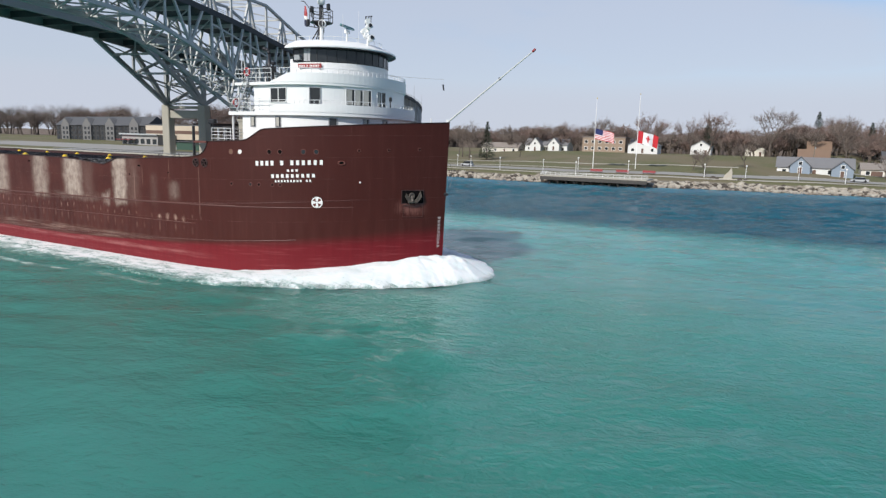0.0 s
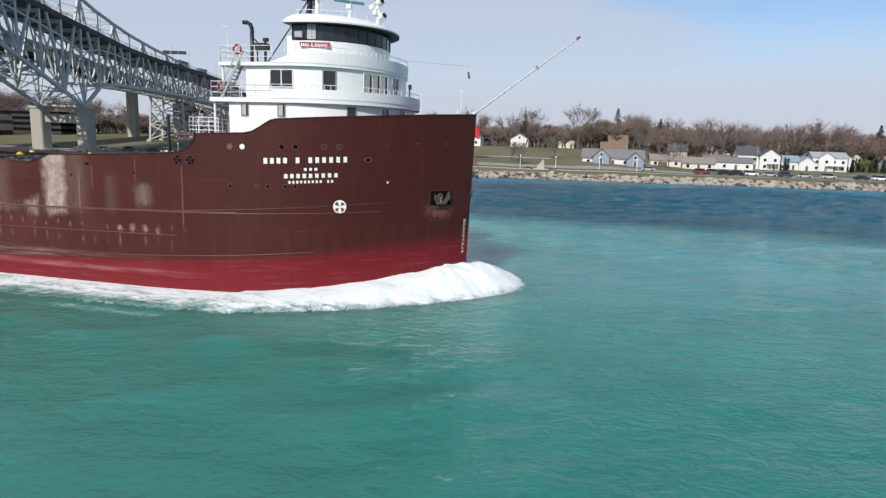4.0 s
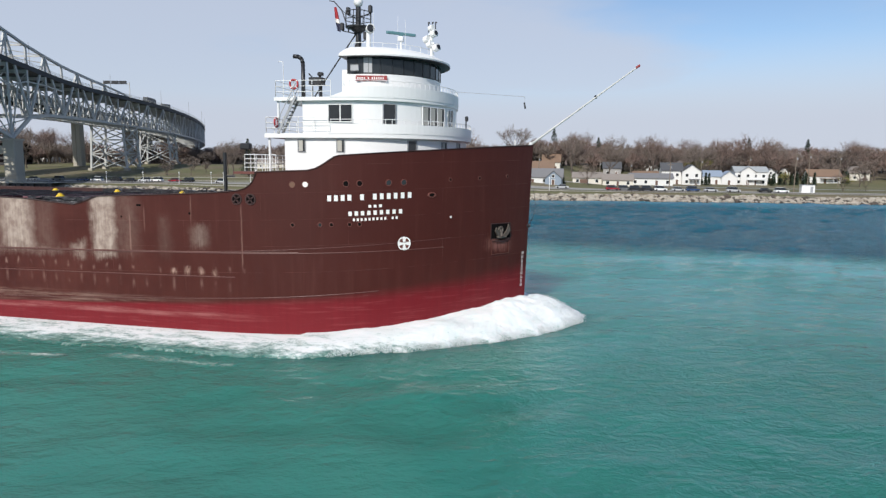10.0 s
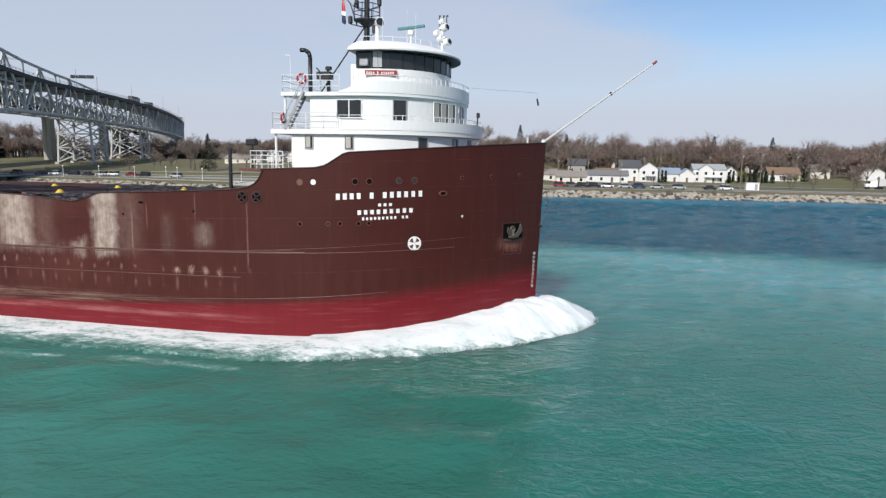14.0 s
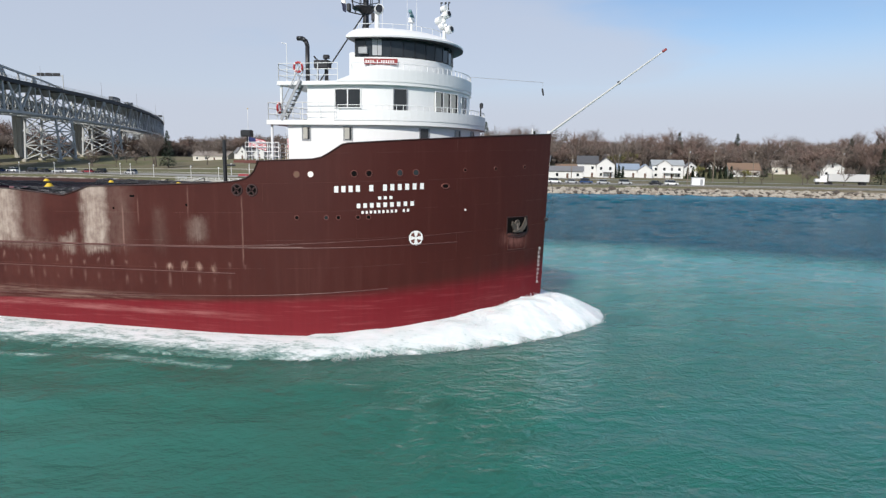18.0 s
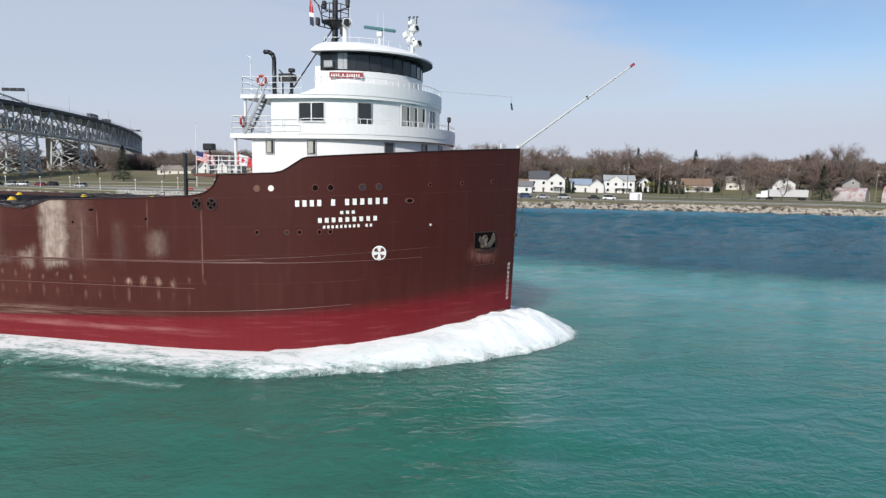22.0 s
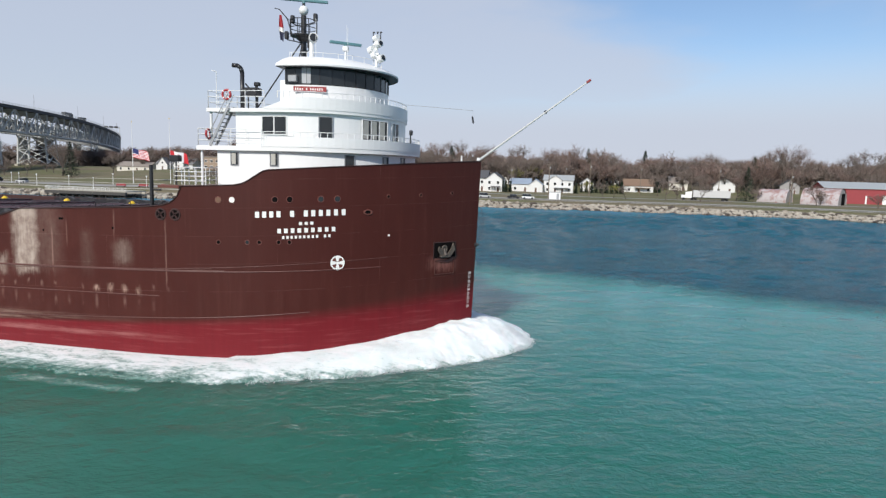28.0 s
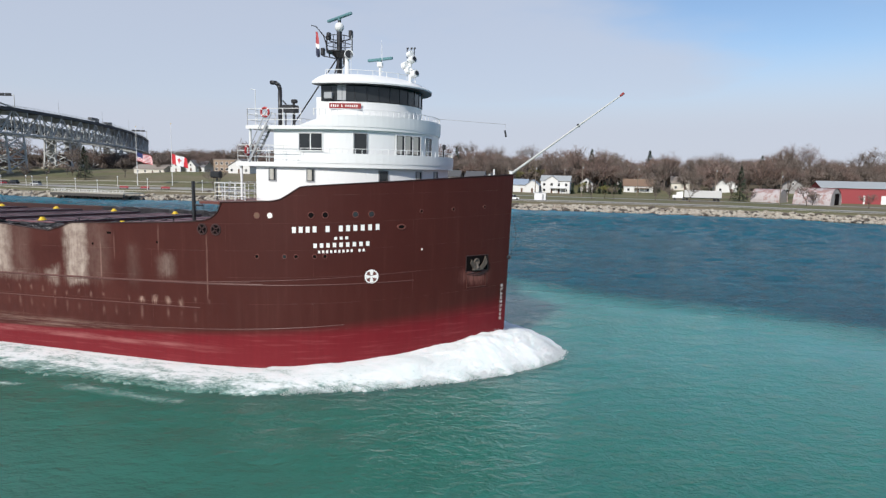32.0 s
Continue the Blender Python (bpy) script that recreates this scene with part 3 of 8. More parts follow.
def make_hull():
    ds = [0, 0.12, 0.3, 0.55, 0.9, 1.4, 2.0, 2.7, 3.5, 4.4, 5.4, 6.4, 7.5, 8.6, 9.7, 10.7, 11.3, 11.8, 12.1, 12.4, 12.7, 13.0, 13.3, 13.8, 14.6, 15.6, 16.5,
          17.15, 17.3, 17.45, 17.7, 18.0, 18.5, 19.3, 20.2, 21.2, 22.4, 24, 26, 28, 29.2, 30.3, 31.2, 33, 35.5, 38, 42, 48, 56, 70, 90, 120, 160, 200, 225, 230, 233]
    rows = 13
    v, f = [], []
    for side in (-1, 1):
        base = len(v)
        for d in ds:
            top = interp(-d, SHEER)
            if side > 0:
                top -= 0.4 * min(max((d - 19) / 3, 0), 1)
            for k in range(rows):
                z = -3.0 + (top + 3.0) * k / (rows - 1)
                y = half_breadth(d)
                if d > 200:
                    y *= math.sqrt(max(0.0, 1 - ((d - 200) / 34) ** 2))
                r = rake(z) * max(0.0, 1 - d / 17.0)
                v.append((-d - r, side * y, z))
        for i in range(len(ds) - 1):
            for k in range(rows - 1):
                q = (base + i * rows + k, base + (i + 1) * rows + k, base + (i + 1) * rows + k + 1, base + i * rows + k + 1)
                f.append(q if side < 0 else q[::-1])
        last = (len(ds) - 1) * rows
    n = len(ds) * rows
    for k in range(rows - 1):
        a, b = (len(ds) - 1) * rows + k, n + (len(ds) - 1) * rows + k
        f.append((a, a + 1, b + 1, b))
    raw("hull", v, [q[::-1] for q in f], M_HULL, ship, "brown welded steel hull with pale scrubbed patches", smooth=True)
    raw("bulwark_inside", [(x, y * 0.985, z) for x, y, z in v], f, M_CAP, ship)
    # bulwark cap and deck edge
    for s in (-1, 1):
        pts = []
        for d in ds:
            if d > 120:
                break
            z = interp(-d, SHEER)
            pts.append(Vector((-d - rake(z) * max(0, 1 - d / 17), s * (half_breadth(d) + 0.03), z + 0.02 - (0.4 * min(max((d - 19) / 3, 0), 1) if s > 0 else 0))))
        bm = bmesh.new()
        sweep(bm, pts, 0.034)
        part("bulwark_cap", bm, M_CAP, ship, "dark steel cap rail")
    # decks
    bm = bmesh.new()
    ring_ = [(-d - 0.05, -max(half_breadth(d) - 0.06, 0.0)) for d in (0.3, 0.9, 1.8, 3, 5, 7, 9, 11, 13, 15, 17.2)] + [(-18.7, -9.6)]
    poly = ring_ + [(x, -y) for x, y in ring_[::-1]]
    prism(bm, poly, 10.34, 10.5)
    part("forecastle_deck", bm, M_BROWN, ship)
    bm = bmesh.new()
    prism(bm, [(-17.25, -10.5), (-30, -10.55), (-200, -10.55), (-226, -6.5), (-226, 6.5), (-200, 10.55), (-30, 10.55), (-17.25, 10.5)], 7.3, 7.6)
    # dark deck colour that also holds the shade between the hatches
    part("main_deck", bm, M_CAP, ship)
    bm = bmesh.new()
    prism(bm, [(-17.2, -10.4), (-17.2, 10.4), (-17.05, 10.4), (-17.05, -10.4)], 7.5, 10.34)
    part("forecastle_bulkhead", bm, M_BROWN, ship)
    # overhanging edge of the forecastle deck
    for s in (-1, 1):
        bm = bmesh.new()
        box(bm, (-18.0, s * 10.2, 10.46), (1.5, 0.9, 0.16))
        part("deck_edge", bm, M_BROWN, ship)


def sweep(bm, pts, r, seg=6):
    """One continuous round bar through the points."""
    rows = []
    for k, p in enumerate(pts):
        d = (pts[min(k + 1, len(pts) - 1)] - pts[max(k - 1, 0)]).normalized()
        x = d.cross(Vector((0, 0, 1))).normalized()
        y = x.cross(d)
        rows.append([bm.verts.new(p + x * (r * math.cos(2 * math.pi * i / seg)) + y * (r * math.sin(2 * math.pi * i / seg))) for i in range(seg)])
    for p, q in zip(rows, rows[1:]):
        for i in range(seg):
            bm.faces.new((p[i], p[(i + 1) % seg], q[(i + 1) % seg], q[i]))
    bm.faces.new(rows[0])
    bm.faces.new(rows[-1][::-1])
    return bm


def make_strakes():
    for zs, x0, x1, r in (((4.72, 5.05, 5.32, 5.62), -60, -14.5, 0.035), ((4.35, 4.95, 5.35, 6.3), -60, -5.2, 0.016), ((3.2, 3.42, 3.75, 3.8), -60, -18.9, 0.03), ((1.15, 1.62, 2.5, 3.1), -60, -9.5, 0.025),
                          ((4.58, 4.95, 5.52, 5.9), -36, -15.3, 0.014), ((4.64, 4.99, 5.27, 5.58), -60, -5.6, 0.03)):
        pts = []
        curve = np.polyfit((-60, -32, -14.5, -5), zs, 2)
        for i in range(61):
            x = x0 + (x1 - x0) * i / 60
            p, nn = hull_at(x, float(np.polyval(curve, x)))
            pts.append(p + nn * 0.008)
        bm = bmesh.new()
        sweep(bm, pts, r)
        part("rubbing_strake", bm, M_STRAKE, ship, "welded steel rubbing strake")


def porthole(x, z, r, mat, label=""):
    m = on_hull(x + 0.2, z + 0.06)
    bm = bmesh.new()
    ring(bm, m.translation, m.col[2].xyz, r, 0.028, 16, 6)
    o = part("porthole", bm, M_BROWN, ship)
    bm = bmesh.new()
    disc(bm, m @ Vector((0, 0, 0.006)), m.col[2].xyz, r * 0.98, 0.02, 18)
    part("porthole_glass", bm, mat, o, label)


def make_hull_fittings():
    for x, mat in ((-15.0, M_RUST), (-14.16, M_BRASS), (-11.63, M_BLACK), (-10.79, M_BLACK), (-9.06, M_GLASS), (-8.16, M_GLASS)):
        porthole(x, 9.68 + (x + 15) * 0.028, 0.19, mat)
    for x, mat in ((-15.03, M_BLACK), (-13.27, M_GLASS), (-12.55, M_BLACK), (-11.43, M_BLACK), (-10.82, M_BLACK)):
        porthole(x, 7.1 + (x + 15) * 0.017, 0.13, mat)
    for x, z in ((-5.4, 10.05), (-3.63, 10.15), (-1.87, 10.27)):
        porthole(x, z, 0.11, M_BLACK)
    porthole(-5.36, 7.52, 0.09, M_WHITE2, "white plug")
    # oval hawse hole
    m = on_hull(-6.3, 9.1)
    bm = bmesh.new()
    ring(bm, (0, 0, 0), (0, 0, 1), 0.2, 0.06, 18, 6)
    bmesh.ops.transform(bm, matrix=m @ Matrix.Diagonal((1.25, 0.72, 1, 1)), verts=bm.verts)
    h = part("hawse_hole", bm, M_BROWN, ship)
    bm = bmesh.new()
    disc(bm, (0, 0, 0.01), (0, 0, 1), 0.2, 0.02)
    bmesh.ops.transform(bm, matrix=m @ Matrix.Diagonal((1.25, 0.72, 1, 1)), verts=bm.verts)
    part("opening", bm, M_BLACK, h)
    # roller fairleads at the break of the deck
    for x in (-18.6, -17.62):
        m = on_hull(x, 8.76)
        bm = bmesh.new()
        ring(bm, m.translation, m.col[2].xyz, 0.33, 0.06, 20, 6)
        fl = part("fairlead", bm, M_CAP, ship, "round mooring fairlead with rollers")
        bm = bmesh.new()
        disc(bm, m @ Vector((0, 0, 0.01)), m.col[2].xyz, 0.32, 0.02)
        part("opening", bm, M_BLACK, fl)
        bm = bmesh.new()
        for a in (0.6, 2.2, 3.9, 5.3):
            tube(bm, m @ Vector((0.05 * math.cos(a), 0.05 * math.sin(a), 0.05)), m @ Vector((0.29 * math.cos(a), 0.29 * math.sin(a), 0.05)), 0.055, seg=6)
        part("roller", bm, M_CAP, fl)
    # small scuppers
    for x, z, w in ((-26.0, 8.2, 0.5), (-27.4, 7.4, 0.16), (-22.1, 7.75, 0.2), (-43.5, 8.0, 0.5)):
        m = on_hull(x, z)
        bm = bmesh.new()
        box(bm, m @ Vector((0, 0, 0.01)), (w * 0.65, 0.13, 0.04), m.to_3x3(), 0.01)
        part("scupper", bm, M_BLACK, ship)
    # anchor pocket, with the anchor housed in it
    m = on_hull(-2.05, 6.4)
    mr = m.to_3x3()
    bm = bmesh.new()
    for sx in (-1, 1):
        box(bm, m @ Vector((sx * 0.97, 0, 0.0)), (0.06, 1.16, 0.1), mr)
    for sy in (-1, 1):
        box(bm, m @ Vector((0, sy * 0.55, 0.0)), (1.9, 0.06, 0.1), mr)
    pk = part("anchor_pocket", bm, M_CAP, ship, "dark recess holding the anchor")
    # flat black plate, the pocket's inner shade as colour
    bm = bmesh.new()
    box(bm, m @ Vector((0, 0, 0.012)), (1.9, 1.06, 0.05), mr)
    part("recess", bm, M_BLACK, pk)
    # crown low in the pocket, the shank running in, one fluke lit and one in shade
    bm = bmesh.new()
    for sgn, up in ((-1, 0.30), (1, 0.50)):
        v = [m @ Vector(p) for p in ((sgn * 0.12, -0.30, 0.12), (sgn * 0.46, -0.36, 0.16), (sgn * 0.74, 0.02, 0.2), (sgn * 0.62, up, 0.16), (sgn * 0.40, 0.05, 0.18))]
        c = [bm.verts.new(p) for p in v]
        c2 = [bm.verts.new(p + m.col[2].xyz * 0.1) for p in v]
        bm.faces.new(c)
        bm.faces.new(c2[::-1])
        for i in range(5):
            bm.faces.new((c[i], c[(i + 1) % 5], c2[(i + 1) % 5], c2[i]))
    tube(bm, m @ Vector((-0.05, -0.36, 0.2)), m @ Vector((-0.10, 0.22, 0.04)), 0.15, 0.11, seg=10)
    ring(bm, m @ Vector((-0.12, 0.1, 0.16)), m.col[2].xyz, 0.2, 0.07, 16, 6)
    box(bm, m @ Vector((-0.02, -0.40, 0.16)), (0.9, 0.18, 0.24), mr, 0.05)
    part("anchor", bm, M_ANCHOR, pk, "rusty stockless anchor")
    bm = bmesh.new()
    lipv = [(-0.95, -0.52, 0.02), (-0.5, -0.60, 0.14), (0.1, -0.66, 0.18), (0.55, -0.56, 0.14), (0.95, -0.50, 0.02), (0.9, -0.70, 0.02), (0.3, -0.86, 0.05), (-0.4, -0.82, 0.05), (-0.9, -0.72, 0.02)]
    bm.faces.new([bm.verts.new(m @ Vector(p)) for p in lipv])
    part("lip", bm, M_STRAKE, pk, "worn rusty lip below the anchor")
    # doubling plate outlined below the pocket
    bm = bmesh.new()
    md = on_hull(-2.05, 5.25, 0.0)
    lattice(bm, [-0.88, -0.84, 0.84, 0.88], [-0.55, -0.51, 0.51, 0.55], lambda i, j: i != 1 or j != 1, 0.0, 0.03)
    bmesh.ops.transform(bm, matrix=md, verts=bm.verts)
    part("doubling_plate", bm, M_STRAKE, ship, "welded edge of a doubling plate")
    # thruster mark: white wheel with four dark sectors
    m = on_hull(-7.95, 5.9)
    bm = bmesh.new()
    disc(bm, m @ Vector((0, 0, 0.012)), m.col[2].xyz, 0.46, 0.012, 32)
    tm = part("thruster_mark", bm, M_WHITE2, ship, "white painted wheel mark")
    bm = bmesh.new()
    for k in range(4):
        a0 = math.pi / 4 + k * math.pi / 2
        pts = [(0.08, a0), (0.37, a0 - 0.42), (0.39, a0), (0.37, a0 + 0.42)]
        bm.faces.new([bm.verts.new(m @ Vector((r * math.cos(a), r * math.sin(a), 0.022))) for r, a in pts])
    part("sector", bm, M_BROWN, tm)


def lettering(groups, x0, x1, z, h):
    """Plain bars in place of a painted name: one bar a character, a gap between words."""
    total = sum(groups) + 0.85 * (len(groups) - 1)
    step = (x1 - x0) / total
    x = x0
    for g in groups:
        for i in range(g):
            m = on_hull(x + step * 0.5, z + h / 2 + (x - x0) * 0.045)
            bm = bmesh.new()
            box(bm, m @ Vector((0, 0, 0.012)), (step * 0.6, h * 0.94, 0.010), m.to_3x3())
            part("lettering_bar", bm, M_WHITE2, ship)
            x += step
        x += step * 0.85


def make_marks():
    lettering((4, 1, 6), -12.67, -7.42, 8.69, 0.40)
    lettering((3,), -10.15, -9.2, 8.29, 0.20)
    lettering((9,), -11.38, -7.98, 7.76, 0.30)
    lettering((9, 2), -11.08, -8.28, 7.42, 0.19)
    for k in range(9):
        z = 2.12 + 0.305 * k
        cu = bpy.data.curves.new("draft_mark", "FONT")
        cu.body, cu.size, cu.extrude, cu.align_x = str(20 + k), 0.26, 0.004, "CENTER"
        cu.materials.append(M_WHITE2)
        o = new("draft_mark", cu)
        o.parent = ship
        x = -0.30 - rake(z)
        p, n = hull_at(x, z)
        o.matrix_basis = on_hull(x, z - 0.08, 0.02)
        o["label"] = "white draft figure"


LOW = (-5.3, 6.6, 6.95)      # front, roundness, half width of the lower house
UPP = (-6.15, 6.2, 6.85)
DK1 = (-4.95, 6.7, 7.22)
DK2 = (-6.05, 6.35, 7.14)
WH = (-7.45, 4.9, 4.75)


def make_house():
    bm = bmesh.new()
    prism(bm, plan(*LOW, -16.95), 10.5, 12.82)
    house = part("lower_house", bm, M_WHITE, ship, "white painted steel deckhouse")
    for x, w, h, cur in ((-15.65, 0.52, 0.78, (0,)), (-12.75, 0.55, 0.78, (0,)), (-8.0, 0.62, 0.74, ()), (-6.2, 0.5, 0.72, (0,)), (-5.5, 0.5, 0.72, (0,))):
        window(house, on_plan(x, 12.28, *LOW, 0.02), w, h, 1, cur, M_GREYSTEEL)
    # deck above it, a bulwark round the front and rails aft
    bm = bmesh.new()
    prism(bm, plan(*DK1, -18.35), 12.82, 13.12)
    part("boat_deck", bm, M_WHITE, ship)
    bm = bmesh.new()
    line = [(x, y) for x, y in plan(*DK1, -12.6)]
    line = [(-13.6, -DK1[2])] + line + [(-13.6, DK1[2])]
    strip(bm, line, 13.1, lambda x, y: 13.12 + 0.62 * min(1.0, max(0.04, (x + 13.6) / 1.6)), 0.06)
    part("bulwark", bm, M_WHITE, ship)
    bm = bmesh.new()
    rails(bm, [(-16.9, -7.14), (-18.25, -7.14), (-18.25, 7.14), (-16.9, 7.14)], 13.12, 1.1, 3)
    rails(bm, [(-13.6, -7.14), (-16.9, -7.14)], 13.12, 1.1, 3)
    fr = [p for p in plan(DK1[0] - 0.05, DK1[1], DK1[2] - 0.05, -13.4)]
    for a, b in zip(fr, fr[1:]):
        tube(bm, (*a, 14.05), (*b, 14.05), 0.022, seg=6)
    for a in fr:
        tube(bm, (*a, 13.6), (*a, 14.05), 0.022, seg=6)
    part("guard_rail", bm, M_WHITE, ship)
    bm = bmesh.new()
    prism(bm, plan(*UPP, -15.6), 13.12, 15.3)
    up = part("upper_house", bm, M_WHITE, ship, "white painted steel deckhouse with curved front")
    window(up, on_plan(-12.8, 14.48, *UPP, 0.02), 1.72, 1.1, 2, (), M_WHITE)
    window(up, on_plan(-9.5, 14.35, *UPP, 0.02), 0.86, 1.45, 1, (), M_GREYSTEEL)
    window(up, on_plan(-7.0, 14.42, *UPP, 0.02), 2.3, 1.3, 3, (0, 1, 2), M_WHITE)
    window(up, on_plan(-6.25, 14.42, *UPP, 0.02), 1.0, 1.25, 2, (0,), M_WHITE)
    # bridge deck
    bm = bmesh.new()
    prism(bm, plan(*DK2, -17.6), 15.3, 15.54)
    part("bridge_deck", bm, M_WHITE, ship)
    bm = bmesh.new()
    line = [(-13.4, -DK2[2])] + plan(*DK2, -12.5) + [(-13.4, DK2[2])]
    strip(bm, line, 15.5, lambda x, y: 15.54 + 0.72 * min(1.0, max(0.04, (x + 13.4) / 2.0)), 0.06)
    part("bulwark", bm, M_WHITE, ship)
    bm = bmesh.new()
    rails(bm, [(-13.4, -7.06), (-17.5, -7.06), (-17.5, 7.06), (-13.4, 7.06)], 15.54, 1.1, 3)
    fr = plan(DK2[0] - 0.05, DK2[1], DK2[2] - 0.05, -12.4)
    for a, b in zip(fr, fr[1:]):
        tube(bm, (*a, 16.62), (*b, 16.62), 0.022, seg=6)
    for a in fr:
        tube(bm, (*a, 16.2), (*a, 16.62), 0.022, seg=6)
    part("guard_rail", bm, M_WHITE, ship)
    # wheelhouse
    bm = bmesh.new()
    prism(bm, plan(*WH, -13.05), 15.54, 17.33)
    wh = part("wheelhouse", bm, M_WHITE, ship, "white rounded wheelhouse with a band of windows")
    # black core painted as the unlit room behind the panes
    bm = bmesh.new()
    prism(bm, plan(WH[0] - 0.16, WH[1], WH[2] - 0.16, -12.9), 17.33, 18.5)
    part("dark_inside", bm, M_BLACK, wh)
    line = plan(*WH, -13.05, 18)
    for i, (a, b) in enumerate(zip(line, line[1:])):
        a, b = Vector((*a, 0)), Vector((*b, 0))
        n = 4 if i in (0, len(line) - 2) and (b - a).length > 1.5 else 1
        for k in range(n):
            p, q = a.lerp(b, k / n), a.lerp(b, (k + 1) / n)
            mid, d = (p + q) / 2, (q - p)
            m = Matrix((d.normalized(), Vector((0, 0, 1)), d.normalized().cross(Vector((0, 0, 1))))).transposed()
            bm = bmesh.new()
            box(bm, mid + Vector((0, 0, 17.93)), (d.length - 0.07, 1.1, 0.03), m)
            part("pane", bm, M_GLASS, wh)
            bm = bmesh.new()
            box(bm, p + Vector((0, 0, 17.93)), (0.07, 1.14, 0.09), m)
            part("mullion", bm, M_DARK, wh)
    # domed roof: rings of the plan, drawn in towards the top
    rings = []
    bm = bmesh.new()
    for z, o in ((18.5, 0.76), (18.6, 0.78), (18.72, 0.6), (18.92, 0.2), (19.1, -0.25), (19.26, -0.8), (19.36, -1.6), (19.4, -2.6)):
        pts = plan(WH[0] + o, WH[1] + min(o, 0.62) * 0.8, WH[2] + o * 0.7, -13.3 - o * 0.3, 40)
        rings.append([bm.verts.new((x, y, z)) for x, y in pts])
    for p, q in zip(rings, rings[1:]):
        for k in range(len(p)):
            bm.faces.new((p[k], p[(k + 1) % len(p)], q[(k + 1) % len(p)], q[k]))
    bm.faces.new(rings[-1])
    bm.faces.new(rings[0][::-1])
    roof = part("roof", bm, M_WHITE, wh, "white domed wheelhouse roof")
    bm = bmesh.new()
    prism(bm, plan(WH[0] + 0.78, WH[1] + 0.62, WH[2] + 0.52, -13.52), 18.44, 18.5)
    part("visor", bm, M_DARK, wh, "black window visor")
    bm = bmesh.new()
    fr = plan(WH[0] - 0.5, WH[1], WH[2] - 0.5, -13.0, 14)
    for a, b in zip(fr, fr[1:]):
        tube(bm, (*a, 19.55), (*b, 19.55), 0.02, seg=6)
        tube(bm, (*a, 19.2), (*a, 19.55), 0.02, seg=6)
    part("roof_rail", bm, M_WHITE, wh)
    m = on_plan(-12.45, 17.72, *WH, 0.1)
    bm = bmesh.new()
    box(bm, m.translation, (0.62, 0.42, 0.35), m.to_3x3(), 0.03)
    part("air_conditioner", bm, M_GREYSTEEL, wh, "grey window air conditioner")
    m = on_plan(-11.55, 17.93, *WH, 0.035)
    bm = bmesh.new()
    box(bm, m.translation, (0.62, 1.02, 0.02), m.to_3x3())
    part("blind", bm, M_GREYSTEEL, wh, "pale drawn window blind")
    # name board below the windows
    m = on_plan(-11.3, 17.03, *WH, 0.05)
    bm = bmesh.new()
    box(bm, m.translation, (2.25, 0.36, 0.05), m.to_3x3(), 0.01)
    nb = part("name_board", bm, M_SIGNRED, ship, "dark red board with pale lettering")
    x = -0.97
    for g in (4, 1, 6):
        for i in range(g):
            bm = bmesh.new()
            box(bm, m @ Vector((x, 0, 0.03)), (0.075, 0.15, 0.01), m.to_3x3())
            part("lettering_bar", bm, M_WHITE2, nb)
            x += 0.155
        x += 0.13
    # posts under the decks
    for x, y, z0, z1 in ((-18.1, -6.95, 10.5, 12.82), (-18.1, 6.95, 10.5, 12.82), (-17.4, -6.9, 13.12, 15.3), (-17.4, 6.9, 13.12, 15.3)):
        bm = bmesh.new()
        tube(bm, (x, y, z0), (x, y, z1), 0.09, seg=8)
        part("deck_post", bm, M_WHITE, ship)
    # ladders between the decks
    for a, b in (((-17.3, -6.9, 13.12), (-15.9, -6.9, 15.6)),):
        bm = bmesh.new()
        for s in (-0.35, 0.35):
            beam(bm, Vector(a) + Vector((0, s, 0)), Vector(b) + Vector((0, s, 0)), 0.05, 0.16)
            beam(bm, Vector(a) + Vector((0, s, 0.85)), Vector(b) + Vector((0, s, 0.85)), 0.04, 0.04)
        st = part("ladder", bm, M_GREYSTEEL, ship, "steep grey steel ladder")
        for i in range(1, 10):
            bm = bmesh.new()
            p = Vector(a).lerp(Vector(b), i / 10)
            box(bm, p, (0.2, 0.7, 0.03))
            part("tread", bm, M_DARK, st)
    # forecastle rails aft of the house
    bm = bmesh.new()
    rails(bm, [(-16.95, -8.3), (-19.3, -8.3), (-19.3, 8.3), (-16.95, 8.3)], 10.5, 1.15, 4, 0.025, 0.8)
    part("guard_rail", bm, M_WHITE, ship)


def lifebuoy(x, y, z, n, edge=False):
    bm = bmesh.new()
    ring(bm, (x, y, z), n, 0.29, 0.075, 24, 8)
    lb = part("lifebuoy", bm, M_RED, ship, "red and white ring lifebuoy")
    n = Vector(n).normalized()
    q = n.to_track_quat("Z", "Y").to_matrix()
    for k in range(4):
        a = math.pi / 4 + k * math.pi / 2
        bm = bmesh.new()
        c = Vector((x, y, z)) + q @ Vector((0.29 * math.cos(a), 0.29 * math.sin(a), 0))
        t = q @ Vector((-math.sin(a), math.cos(a), 0))
        tube(bm, c - t * 0.03, c + t * 0.03, 0.08, seg=10)
        part("band", bm, M_WHITE2, lb)


radars = []
flags_ship = []


